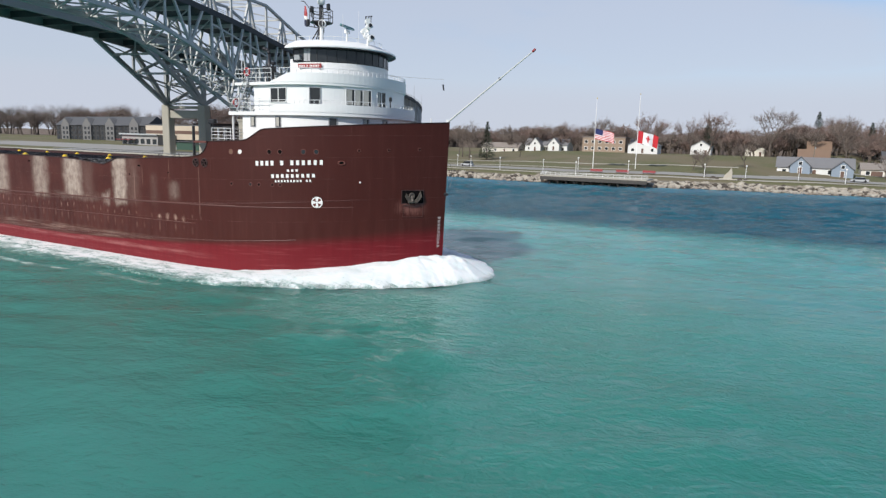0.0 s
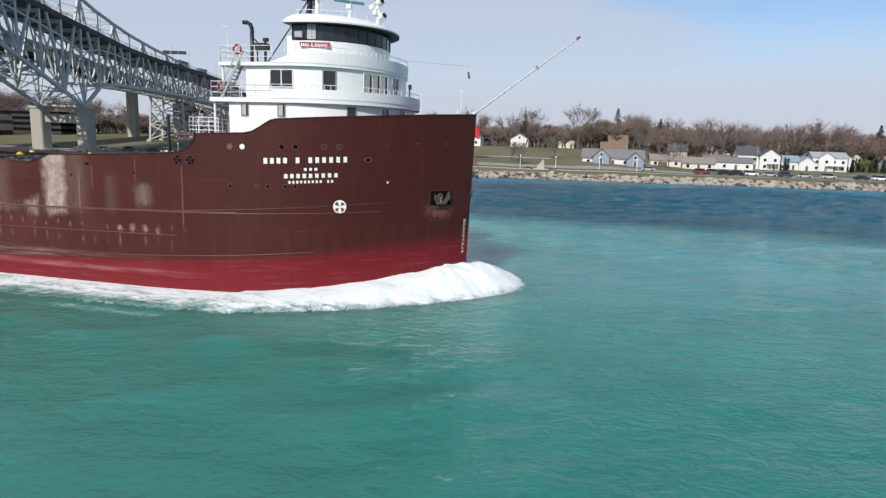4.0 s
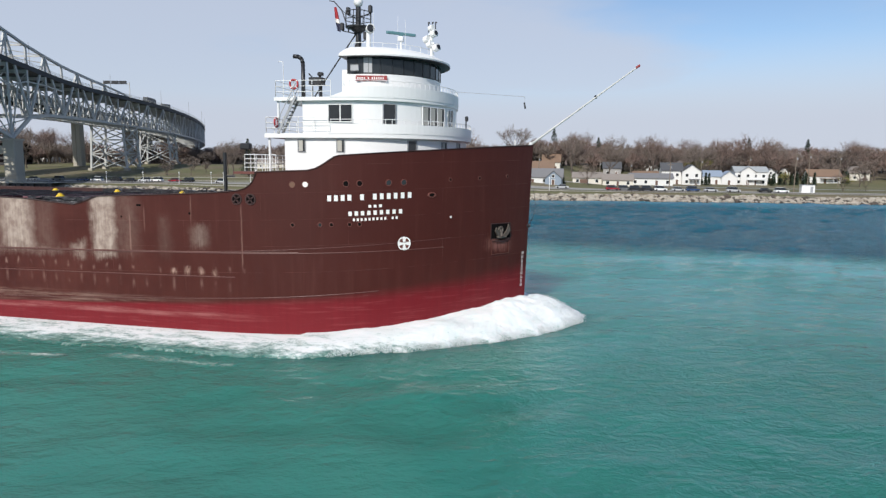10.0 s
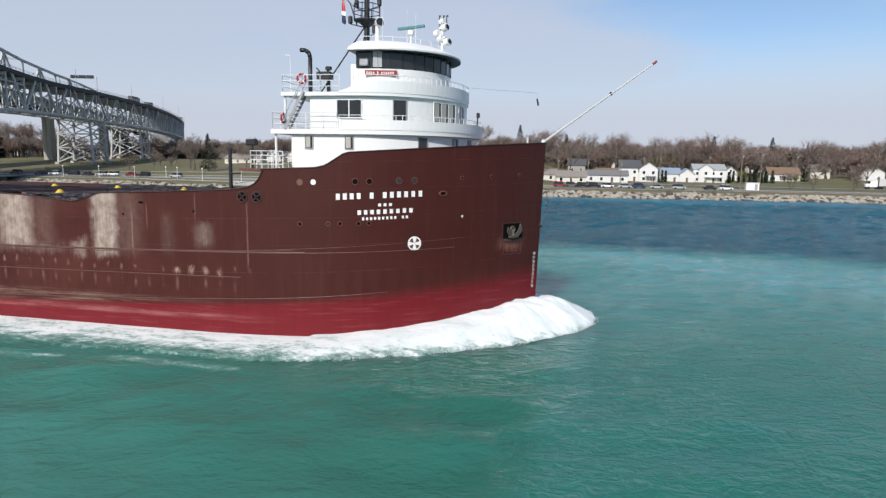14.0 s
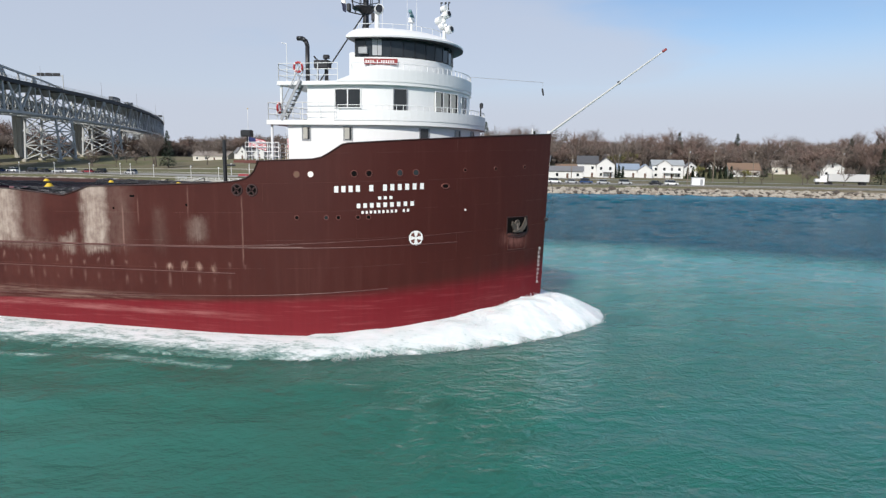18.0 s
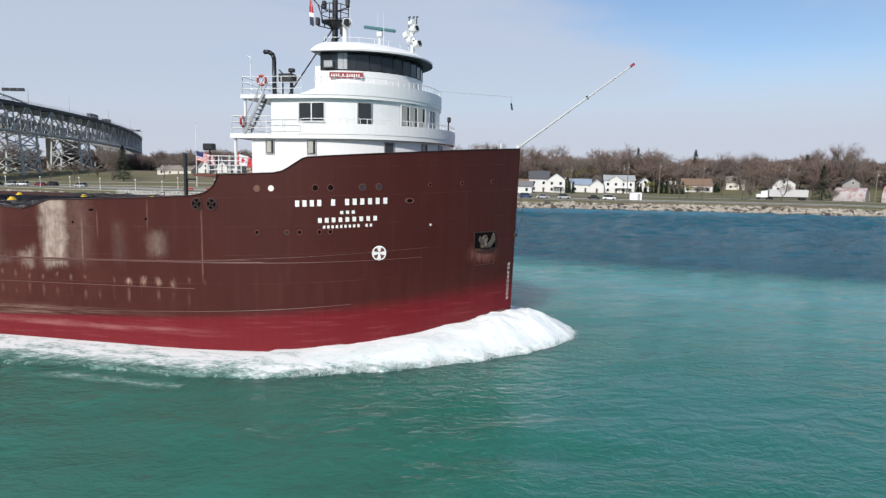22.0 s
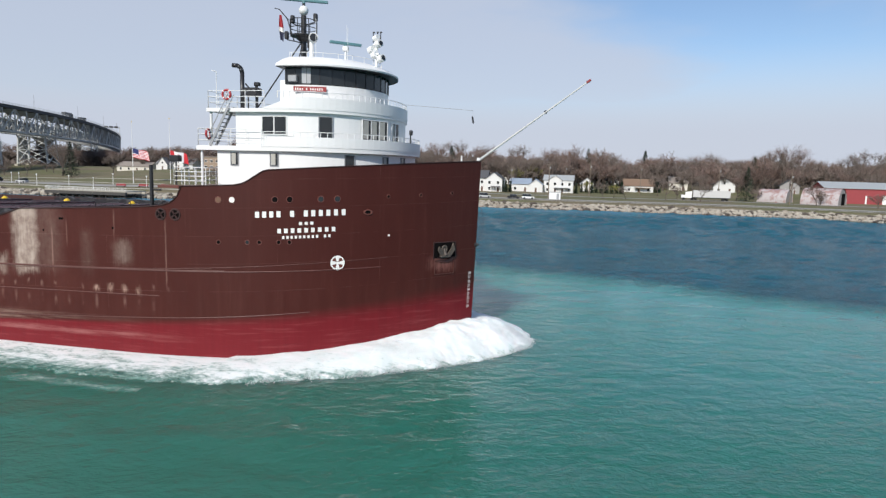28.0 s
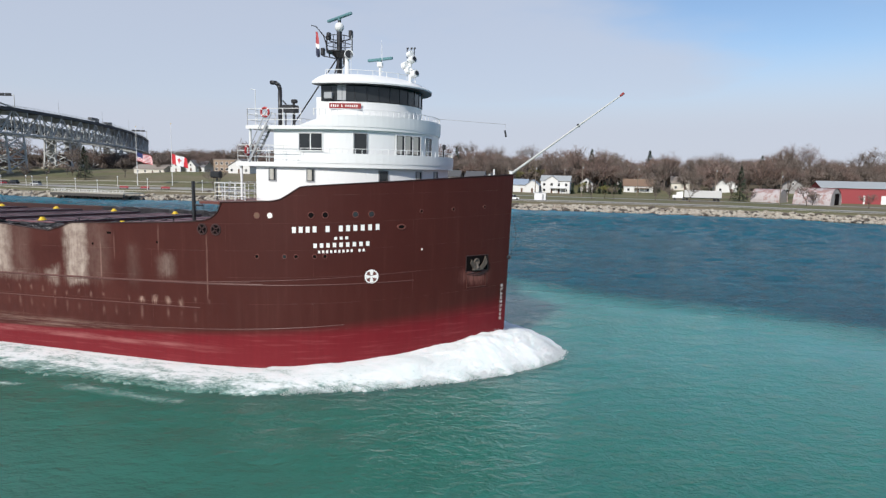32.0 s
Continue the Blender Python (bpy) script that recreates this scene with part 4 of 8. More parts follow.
def make_rigging():
    lifebuoy(-16.05, -7.18, 16.38, (0, -1, 0))
    lifebuoy(-17.45, -7.18, 13.85, (0.95, 0.1, 0))
    # exhaust stack with a bent head
    bm = bmesh.new()
    tube(bm, (-17.1, -3.5, 15.54), (-17.1, -3.5, 18.35), 0.15, seg=12)
    for a, b in (((-17.1, -3.5, 18.35), (-17.2, -3.5, 18.65)), ((-17.2, -3.5, 18.65), (-17.45, -3.5, 18.83)), ((-17.45, -3.5, 18.83), (-17.85, -3.5, 18.86))):
        tube(bm, a, b, 0.15, seg=12)
    part("exhaust_pipe", bm, M_DARK, ship, "black bent exhaust pipe", True)
    bm = bmesh.new()
    box(bm, (-15.05, -5.6, 16.75), (0.98, 0.7, 0.5), None, 0.03)
    for x in (-15.4, -14.7):
        tube(bm, (x, -5.6, 15.54), (x, -5.6, 16.5), 0.05, seg=6)
    part("locker", bm, M_DARK, ship, "black steel deck locker")
    bm = bmesh.new()
    tube(bm, (-15.0, -5.2, 15.54), (-15.0, -5.2, 17.2), 0.09, seg=8)
    box(bm, (-14.95, -5.2, 17.3), (0.4, 0.3, 0.26), None, 0.05)
    tube(bm, (-15.4, -5.2, 16.9), (-15.85, -5.2, 17.35), 0.05, seg=6)
    part("searchlight", bm, M_DARK, ship)
    bm = bmesh.new()
    tube(bm, (-17.0, -6.85, 15.54), (-17.0, -6.85, 17.9), 0.025, seg=6)
    tube(bm, (-17.0, -6.85, 17.9), (-17.35, -6.85, 17.95), 0.025, seg=6)
    part("lamp_post", bm, M_WHITE, ship)
    # side box aft of the wheelhouse
    bm = bmesh.new()
    box(bm, (-13.3, -4.2, 16.6), (0.5, 0.9, 2.1), None, 0.04)
    part("locker", bm, M_WHITE, ship)
    # mast
    mx = -14.0
    bm = bmesh.new()
    tube(bm, (mx, 0, 15.6), (mx, 0, 23.0), 0.27, 0.2, 12)
    tube(bm, (mx, 0, 23.0), (mx, 0, 23.9), 0.14, 0.12, 12)
    mast = part("mast", bm, M_DARK, ship, "black steel radar mast")
    for y in (-0.8,):
        bm = bmesh.new()
        tube(bm, (mx - 4.0, y, 15.5), (mx - 0.1, y * 0.15, 21.1), 0.055, seg=8)
        part("mast_leg", bm, M_DARK, mast)
    bm = bmesh.new()
    disc(bm, (mx, 0, 21.5), (0, 0, 1), 1.0, 0.08, 16)
    tube(bm, (mx, 0, 21.1), (mx, 0, 21.46), 0.3, 0.75, 12)
    part("mast_platform", bm, M_DARK, mast)
    for k in range(8):
        bm = bmesh.new()
        a, b = 2 * math.pi * k / 8, 2 * math.pi * (k + 1) / 8
        p, q = (mx + 1.05 * math.cos(a), 1.05 * math.sin(a)), (mx + 1.05 * math.cos(b), 1.05 * math.sin(b))
        tube(bm, (*p, 21.5), (*p, 22.6), 0.03, seg=6)
        for z in (22.05, 22.6):
            tube(bm, (*p, z), (*q, z), 0.03, seg=6)
        part("platform_rail", bm, M_DARK, mast)
    bm = bmesh.new()
    bmesh.ops.create_uvsphere(bm, u_segments=16, v_segments=10, radius=0.36, matrix=Matrix.Translation((mx, 0, 23.35)))
    part("radome", bm, M_WHITE, mast, "white globe below the scanner", True)
    for x, y, z in ((mx + 1.1, -0.3, 22.75), (mx - 0.6, -0.6, 22.6), (mx + 0.9, -0.9, 20.7), (mx - 1.15, -0.5, 21.5)):
        bm = bmesh.new()
        box(bm, (x, y, z), (0.3, 0.3, 0.55), None, 0.06)
        tube(bm, (x, y, z - 0.3), (mx, 0, z - 0.5), 0.04, seg=6)
        part("mast_light", bm, M_DARK, mast)
    for a in ((mx + 0.35, 18.9), (mx - 0.3, 18.6)):
        bm = bmesh.new()
        tube(bm, (mx + 0.1, -0.4, 20.9), (a[0], -0.9, a[1]), 0.05, seg=6)
        part("mast_stay", bm, M_DARK, mast)
    bm = bmesh.new()
    tube(bm, (mx - 0.8, 0, 21.2), (mx - 1.35, 0, 22.8), 0.045, seg=6)
    tube(bm, (mx - 1.35, 0, 22.8), (mx - 2.0, 0, 23.5), 0.045, 0.035, 6)
    tube(bm, (mx - 2.0, 0, 23.5), (mx - 2.4, 0, 23.58), 0.035, seg=6)
    tube(bm, (mx - 1.0, 0, 22.5), (mx - 2.0, 0, 23.45), 0.02, seg=5)
    part("flag_gaff", bm, M_DARK, mast)
    # limp flag below the gaff
    fl = new("flag", None)
    fl.parent = ship
    fl["label"] = "limp red white and dark flag"
    fl.location = (mx - 1.95, 0, 23.1)
    for k, (mat, z0, z1) in enumerate(((M_RED, 0.0, -0.85), (M_WHITE2, -0.85, -1.15), (M_FLAGBLUE, -1.15, -1.75))):
        bm = bmesh.new()
        rows = []
        for i in range(6):
            z = z0 + (z1 - z0) * i / 5
            w = 0.16 + 0.16 * min(1.0, -z / 0.9)
            rows.append([bm.verts.new((-0.12 * z + w * (j / 6 - 0.35), 0.09 * math.sin(j * 1.5 + z * 2.0) * (1 + k * 0.3), z + 0.1 * (j / 6) * z)) for j in range(7)])
        for p, q in zip(rows, rows[1:]):
            for j in range(6):
                bm.faces.new((p[j], p[j + 1], q[j + 1], q[j]))
        part("flag_cloth", bm, mat, fl, smooth=True)
    flags_ship.append(fl)
    # white radar drum beside the mast and its mirror
    bm = bmesh.new()
    tube(bm, (-12.6, -1.6, 19.2), (-12.6, -1.6, 20.9), 0.2, 0.16, 10)
    disc(bm, (-12.4, -1.75, 21.0), (0.5, -0.8, 0.1), 0.33, 0.35, 16)
    lamp = part("searchlight", bm, M_WHITE, ship)
    bm = bmesh.new()
    disc(bm, (-12.3, -1.95, 21.0), (0.5, -0.8, 0.1), 0.27, 0.04, 16)
    part("lamp_glass", bm, M_DARK, lamp)
    # scanner pedestals
    bm = bmesh.new()
    tube(bm, (-10.2, -1.0, 19.2), (-10.2, -1.0, 20.2), 0.09, seg=8)
    box(bm, (-10.2, -1.0, 20.35), (0.4, 0.4, 0.35), None, 0.05)
    part("radar_pedestal", bm, M_WHITE, ship)
    # forward cluster of lamps and horns
    cx = -7.75
    bm = bmesh.new()
    tube(bm, (cx, -1.2, 19.0), (cx, -1.2, 20.9), 0.12, seg=8)
    box(bm, (cx, -1.2, 19.9), (0.5, 0.4, 0.12))
    box(bm, (cx, -1.2, 20.55), (0.4, 0.35, 0.1))
    cl = part("lamp_bracket", bm, M_WHITE, ship, "white bracket carrying searchlights and horns")
    for dx, dz, r, dark in ((-0.35, 0.5, 0.26, 0), (0.2, 0.9, 0.26, 1), (0.4, -0.1, 0.27, 1), (0.0, 1.3, 0.2, 0), (-0.1, 0.15, 0.24, 0)):
        bm = bmesh.new()
        disc(bm, (cx + dx, -1.3, 19.7 + dz), (0.9, -0.5, 0.2), r, 0.4, 14)
        lp = part("searchlight", bm, M_WHITE, cl)
        if dark:
            bm = bmesh.new()
            disc(bm, (cx + dx + 0.2, -1.41, 19.74 + dz), (0.9, -0.5, 0.2), r * 0.62, 0.05, 14)
            part("lamp_glass", bm, M_DARK, lp)
    for dx in (-0.25, 0.05, 0.3):
        bm = bmesh.new()
        tube(bm, (cx + dx, -1.2, 20.7), (cx + dx, -1.2, 21.35), 0.035, seg=6)
        box(bm, (cx + dx + 0.04, -1.2, 21.4), (0.14, 0.1, 0.1))
        part("horn", bm, M_DARK, cl)
    for x, y, h in ((-12.0, -2.2, 3.0), (-9.4, -2.6, 2.2), (-11.5, 2.4, 3.6)):
        bm = bmesh.new()
        tube(bm, (x, y, 19.1), (x, y, 19.2 + h), 0.02, 0.012, 6)
        part("whip_aerial", bm, M_WHITE, ship)
    # steering pole with its ball
    bm = bmesh.new()
    tube(bm, (-0.25, 0, 12.62), (7.35, -0.1, 18.1), 0.085, 0.05, 10)
    pole = part("steering_pole", bm, M_POLE, ship, "long pale grey steering pole over the bow")
    bm = bmesh.new()
    bmesh.ops.create_uvsphere(bm, u_segments=10, v_segments=8, radius=0.13, matrix=Matrix.Translation((4.51, 0, 16.08)))
    part("ball", bm, M_DARK, pole)
    bm = bmesh.new()
    box(bm, (7.4, -0.1, 18.14), (0.34, 0.16, 0.16), Euler((0, -0.62, 0)).to_matrix(), 0.03)
    part("pole_light", bm, M_SIGNRED, pole)
    # thin boom before the pilothouse and the object that hangs from it
    bm = bmesh.new()
    tube(bm, (-5.9, -0.5, 16.5), (-0.7, 0, 16.15), 0.014, seg=6)
    tube(bm, (-0.74, 0, 16.15), (-0.74, 0, 15.75), 0.008, seg=5)
    bo = part("signal_boom", bm, M_GREYSTEEL, ship)
    bm = bmesh.new()
    box(bm, (-0.72, 0, 15.5), (0.12, 0.12, 0.5), Euler((0, -0.2, 0)).to_matrix(), 0.03)
    part("hanging_lamp", bm, M_DARK, bo)
    # small posts at the stem and the lamp on the walkway front
    bm = bmesh.new()
    tube(bm, (-1.3, -0.9, 12.0), (-1.3, -0.9, 12.95), 0.06, seg=8)
    part("bow_post", bm, M_WHITE, ship)
    bm = bmesh.new()
    tube(bm, (-0.2, 0, 12.4), (-0.2, 0, 12.85), 0.14, seg=8)
    part("bow_post", bm, M_WHITE, ship)
    bm = bmesh.new()
    tube(bm, (-4.9, -1.8, 13.7), (-4.9, -1.8, 14.3), 0.05, seg=6)
    box(bm, (-4.85, -1.85, 14.42), (0.24, 0.24, 0.36), None, 0.06)
    part("side_light", bm, M_DARK, ship)
    # post with arm at the break of the deck
    bm = bmesh.new()
    tube(bm, (-20.0, -9.6, 7.6), (-20.0, -9.6, 11.75), 0.12, seg=10)
    tube(bm, (-20.0, -9.6, 10.2), (-19.3, -9.6, 10.2), 0.06, seg=8)
    part("davit_post", bm, M_DARK, ship, "black davit post")
    bm = bmesh.new()
    tube(bm, (-19.2, -8.2, 10.5), (-19.2, -8.2, 12.0), 0.05, seg=6)
    box(bm, (-19.2, -8.25, 12.2), (0.75, 0.4, 0.42), None, 0.06)
    part("floodlight", bm, M_DARK, ship)
    # dangling rope at the stem
    bm = bmesh.new()
    prev = None
    for i in range(13):
        s = i / 12
        p = Vector((0.08 + 0.32 * math.sin(math.pi * s) - 0.22 * s, 0.1, 9.3 - 2.7 * s))
        if prev is not None:
            tube(bm, prev, p, 0.018, seg=5)
        prev = p
    part("rope", bm, M_DARK, ship)
    bm = bmesh.new()
    box(bm, (-0.18, 0.0, 6.6), (0.34, 0.4, 0.26), None, 0.08)
    part("stem_fitting", bm, M_DARK, ship)


def scanner(p, w, mat, parent):
    bm = bmesh.new()
    box(bm, (0, 0, 0.12), (w, 0.22, 0.2), None, 0.04)
    tube(bm, (0, 0, -0.1), (0, 0, 0.05), 0.13, seg=10)
    o = part("radar_scanner", bm, mat, parent, "slim rotating radar scanner")
    o.location = p
    radars.append(o)


def make_deck():
    # low hatch covers across the hold, with yellow clamps
    tilt = Euler((-0.028, 0, 0)).to_matrix()
    for k in range(27):
        x = -20.6 - 7.5 * k
        bm = bmesh.new()
        box(bm, (x, 0, 7.92), (4.3, 16.4, 0.3), tilt, 0.02)
        hc = part("hatch_coaming", bm, M_CLOTH, ship)
        bm = bmesh.new()
        box(bm, (x, 0, 8.13), (4.7, 16.8, 0.15), tilt, 0.05)
        cover = part("hatch_cover", bm, M_HATCH, hc, "faded maroon steel hatch cover")
        # black seams and stiffeners on the cover
        for dx in (-2.2, -0.75, 0.75, 2.2):
            bm = bmesh.new()
            box(bm, (x + dx, 0, 8.22), (0.16 if abs(dx) < 1 else 0.3, 16.6, 0.05), tilt)
            part("stiffener", bm, M_CLOTH, cover)
        if k < 10:
            for y in (-7.3, 7.3):
                bm = bmesh.new()
                z = 8.39 - 0.028 * (y + 7)
                tube(bm, (x, y, z), (x, y, z + 0.27), 0.34, 0.12, 10)
                part("clamp", bm, M_YELLOW, hc, "yellow hatch clamp")
    bm = bmesh.new()
    strip(bm, [(-23.0 - i * 0.8, 9.9 + 0.12 * math.sin(i * 1.9)) for i in range(31)], 7.6, lambda x, y: 8.24 + 0.07 * math.sin(x * 2.3) + 0.05 * math.sin(x * 5.1), 0.4)
    part("tarpaulin", bm, M_CLOTH, ship, "dark rolled tarpaulin along the far deck edge")
    # wire rope that sags between short stanchions along the deck edge
    prev = None
    for k in range(15):
        x = -21.0 - 2.6 * k
        z = interp(x, SHEER)
        bm = bmesh.new()
        tube(bm, (x, -10.35, z - 0.35), (x, -10.35, z + 0.34), 0.03, seg=6)
        part("stanchion", bm, M_DARK, ship)
        if prev:
            pts = [Vector((prev[0] + (x - prev[0]) * i / 6, -10.36, prev[1] + (z - prev[1]) * i / 6 + 0.32 - 0.26 * math.sin(math.pi * i / 6) * (0.6 + 0.4 * (k % 3)))) for i in range(7)]
            bm = bmesh.new()
            sweep(bm, pts, 0.022, 5)
            part("wire_rope", bm, M_DARK, ship, "sagging black wire rope")
        prev = (x, z)
    # tarpaulin hung over the dip in the deck edge
    bm = bmesh.new()
    n, m = 40, 6
    g = []
    for i in range(n + 1):
        xx = -29.7 - 5.5 * i / n
        row = []
        for j in range(m + 1):
            top = 8.62
            lo = interp(xx, SHEER) - 0.03
            zz = top + 0.16 * noise.noise(Vector((xx * 0.8, 0, 7))) * (1 - j / m) + (lo - top) * j / m
            row.append(bm.verts.new((xx, -10.42 - 0.12 * j / m + 0.22 * noise.noise(Vector((xx * 1.3, j * 0.8, 3))), zz)))
        g.append(row)
    for i in range(n):
        for j in range(m):
            bm.faces.new((g[i][j], g[i + 1][j], g[i + 1][j + 1], g[i][j + 1]))
    part("tarpaulin", bm, M_CLOTH, ship, "dark crumpled tarpaulin along the deck edge")


make_hull()
make_strakes()
make_hull_fittings()
make_marks()
make_house()
make_rigging()
scanner((-14.0, 0, 23.95), 3.6, M_TEAL, ship)
scanner((-10.2, -1.0, 20.6), 2.4, M_TEAL, ship)
make_deck()

# ---- foam thrown up by the bow ----


def foam_white():
    n = Nodes("white foam on river water", 0.6)
    a = n.noise(0.85, 6, 0.62, n.scaled((0.55, 1.25, 1.0)), 0.7)
    b = n.noise(4.2, 5, 0.62, n.scaled((0.7, 1.1, 1.0)), 0.5)
    c = n.noise(13.0, 3, 0.6)
    t = n.t.nodes.new("ShaderNodeAttribute")
    t.attribute_name = "foam"
    rough = n.math("ADD", n.math("MULTIPLY", n.math("SUBTRACT", a, 0.5), 2.3), n.math("MULTIPLY", n.math("SUBTRACT", b, 0.5), 1.5))
    rough = n.math("ADD", rough, n.math("MULTIPLY", n.math("SUBTRACT", c, 0.5), 0.7))
    v = n.math("ADD", rough, t.outputs["Fac"])
    white = n.step(v, 0.05, 0.95)
    # thin foam over water full of air bubbles: pale green, then white
    n.colour(n.mix(white, (0.30, 0.50, 0.44), n.mix(n.step(a, 0.3, 0.7), (0.70, 0.76, 0.745), (0.815, 0.835, 0.83))))
    n.b.inputs["Subsurface Weight"].default_value = 0.6
    n.b.inputs["Subsurface Radius"].default_value = (0.8, 1.0, 1.0)
    n.b.inputs["Subsurface Scale"].default_value = 0.35
    n.b.inputs["Specular IOR Level"].default_value = 0.25
    n.bump(n.math("ADD", n.math("MULTIPLY", b, 0.6), n.math("MULTIPLY", c, 0.4)), 0.06)
    # clear gaps let the river show between the foam
    tr = n.t.nodes.new("ShaderNodeBsdfTransparent")
    mx = n.t.nodes.new("ShaderNodeMixShader")
    out = n.t.nodes["Material Output"]
    n.put(mx.inputs[0], n.math("ADD", n.math("MULTIPLY", n.step(v, -0.75, 0.35), 0.42), n.math("MULTIPLY", white, 0.58)))
    n.t.links.new(tr.outputs[0], mx.inputs[1])
    n.t.links.new(n.b.outputs[0], mx.inputs[2])
    n.t.links.new(mx.outputs[0], out.inputs["Surface"])
    return n.mat


def spray_white():
    n = Nodes("white water spray", 0.7)
    n.colour(n.mix(n.island(), (0.72, 0.76, 0.76), (0.84, 0.86, 0.86)))
    n.b.inputs["Subsurface Weight"].default_value = 0.7
    n.b.inputs["Subsurface Radius"].default_value = (1.0, 1.0, 1.0)
    n.b.inputs["Subsurface Scale"].default_value = 0.2
    n.b.inputs["Specular IOR Level"].default_value = 0.1
    return n.mat


M_SPRAY = spray_white()
M_FOAM = foam_white()
OUTER = ((0.0, 3.9, 0.4), (0.03, 3.75, -1.6), (0.06, 2.8, -3.3), (0.10, 1.35, -5.3), (0.15, -0.9, -7.6), (0.22, -4.6, -10.4), (0.32, -10.3, -13.4), (0.42, -15.0, -14.7),
         (0.55, -21.5, -14.6), (0.7, -28, -14.9), (0.85, -40, -15.3), (1.0, -62, -15.6))
INNER = ((0.0, 1.2, 0.5), (0.03, 0.2, 0.1), (0.06, -0.75, -0.75), (0.10, -1.6, -1.8), (0.15, -2.9, -3.3), (0.22, -5.0, -5.5), (0.32, -8.8, -8.0), (0.42, -12.8, -9.5),
         (0.55, -19.5, -10.35), (0.7, -27, -10.36), (0.85, -40, -10.36), (1.0, -62, -10.36))
CREST = ((0.0, 0.3), (0.012, 1.05), (0.03, 1.4), (0.06, 1.54), (0.10, 1.44), (0.15, 1.22), (0.22, 0.9), (0.32, 0.46), (0.42, 0.24), (0.55, 0.12), (1.0, 0.06))
COVER = ((0.0, 1.7), (0.16, 1.6), (0.24, 1.42), (0.32, 1.2), (0.42, 1.0), (0.55, 0.9), (0.8, 0.8), (1.0, 0.65))
FADE = ((0.0, 0.1), (0.2, 0.3), (0.32, 0.55), (0.45, 0.62), (0.7, 0.6), (1.0, 0.55))
bow_wave = thing("bow_wave", "white foaming bow wave curling along the ship's side", "wave")
wave_parts = []


def make_wave():
    def piece(name, s0, s1, n, side, label):
        m = 30
        v, f, fo = [], [], []
        ts = [p[0] for p in OUTER]
        for i in range(n + 1):
            s = s0 + (s1 - s0) * i / n
            ox, oy = np.interp(s, ts, [p[1] for p in OUTER]), np.interp(s, ts, [p[2] for p in OUTER])
            ix, iy = np.interp(s, ts, [p[1] for p in INNER]), np.interp(s, ts, [p[2] for p in INNER])
            h, cov = interp(s, CREST), interp(s, COVER)
            rag = 0.07 * noise.noise(Vector((ox * 0.9, 3.1, 0.7))) + (0.08 * noise.noise(Vector((ox * 2.2, 1.1, 0.2))) + 0.06 * noise.noise(Vector((ox * 5.0, 1.1, 0.9)))) * min(1.0, 0.25 + s * 2.5)
            for j in range(m + 1):
                q = j / m
                w = q * (1 + rag * q)
                x, y = ix + (ox - ix) * w, iy + (oy - iy) * w
                # a smooth shoulder near the stem, low lace further aft
                prof = (1 - q ** (1.7 + 0.6 * max(0.0, 0.12 - s) / 0.12)) * (0.94 + 0.16 * math.sin(math.pi * min(q * 1.2, 1)))
                if s > 0.42:
                    prof = 0.3 + math.sin(math.pi * q) * 0.6 * (1 - q)
                p = Vector((x, y * 1.2, 0))
                lump = 0.16 * noise.noise(p * 0.45) + 0.07 * noise.noise(p * 1.3) + 0.04 * noise.noise(p * 3.1) + 0.02 * noise.noise(p * 7.0)
                z = 0.07 + h * (0.66 if side < 0 else 1.0) * prof * (1 + lump)
                if q == 1:
                    z = -0.05
                v.append((x, side * y if side < 0 else y, z))
                lace = 0.14 * noise.noise(Vector((x * 0.22, y * 0.8, 2)))
                fo.append(cov - interp(s, FADE) * max(0.0, q - 0.15) ** 1.3 + lace * min(1.0, 0.35 + s * 3) - (0.9 if s < 0.25 else 0.7) * max(0.0, (q - 0.66) / 0.34) ** 1.6 + 0.25 * max(0.0, 1 - q / 0.18))
        w = m + 1
        for i in range(n):
            for j in range(m):
                f.append((i * w + j, i * w + j + 1, (i + 1) * w + j + 1, (i + 1) * w + j))
        ob = raw(name, v, f, M_FOAM, bow_wave, label, smooth=True)
        at = ob.data.attributes.new("foam", "FLOAT", "POINT")
        at.data.foreach_set("value", fo)
        wave_parts.append(ob)
    def shape(s):
        ts = [p[0] for p in OUTER]
        return [float(np.interp(s, ts, [p[k] for p in line])) for line in (OUTER, INNER) for k in (1, 2)]

    def spray(name, count, seed, pick, label):
        """Drops and clots of white water, each a small ragged eight-sided lump."""
        rng = random.Random(seed)
        v, f = [], []
        for i in range(count):
            x, y, z, r = pick(rng)
            a = rng.random() * 6.28
            ca, sa = math.cos(a), math.sin(a)
            b = len(v)
            for px, py, pz in ((1, 0, 0), (-1, 0, 0), (0, 1, 0), (0, -1, 0), (0, 0, 1), (0, 0, -1)):
                k = r * rng.uniform(0.6, 1.3)
                v.append((x + (px * ca - py * sa) * k * 1.25, y + (px * sa + py * ca) * k, z + pz * k * 0.8))
            f += [(b, b + 2, b + 4), (b + 2, b + 1, b + 4), (b + 1, b + 3, b + 4), (b + 3, b, b + 4), (b + 2, b, b + 5), (b + 1, b + 2, b + 5), (b + 3, b + 1, b + 5), (b, b + 3, b + 5)]
        ob = tagged(raw(name, v, f, M_SPRAY, bow_wave, label, smooth=True), kind="stuff")
        wave_parts.append(ob)

    def over(s, q):
        flat = 1.7 + 0.6 * max(0.0, 0.12 - s) / 0.12
        return interp(s, CREST) * (1 - q ** flat) * (0.94 + 0.16 * math.sin(math.pi * min(q * 1.2, 1)))

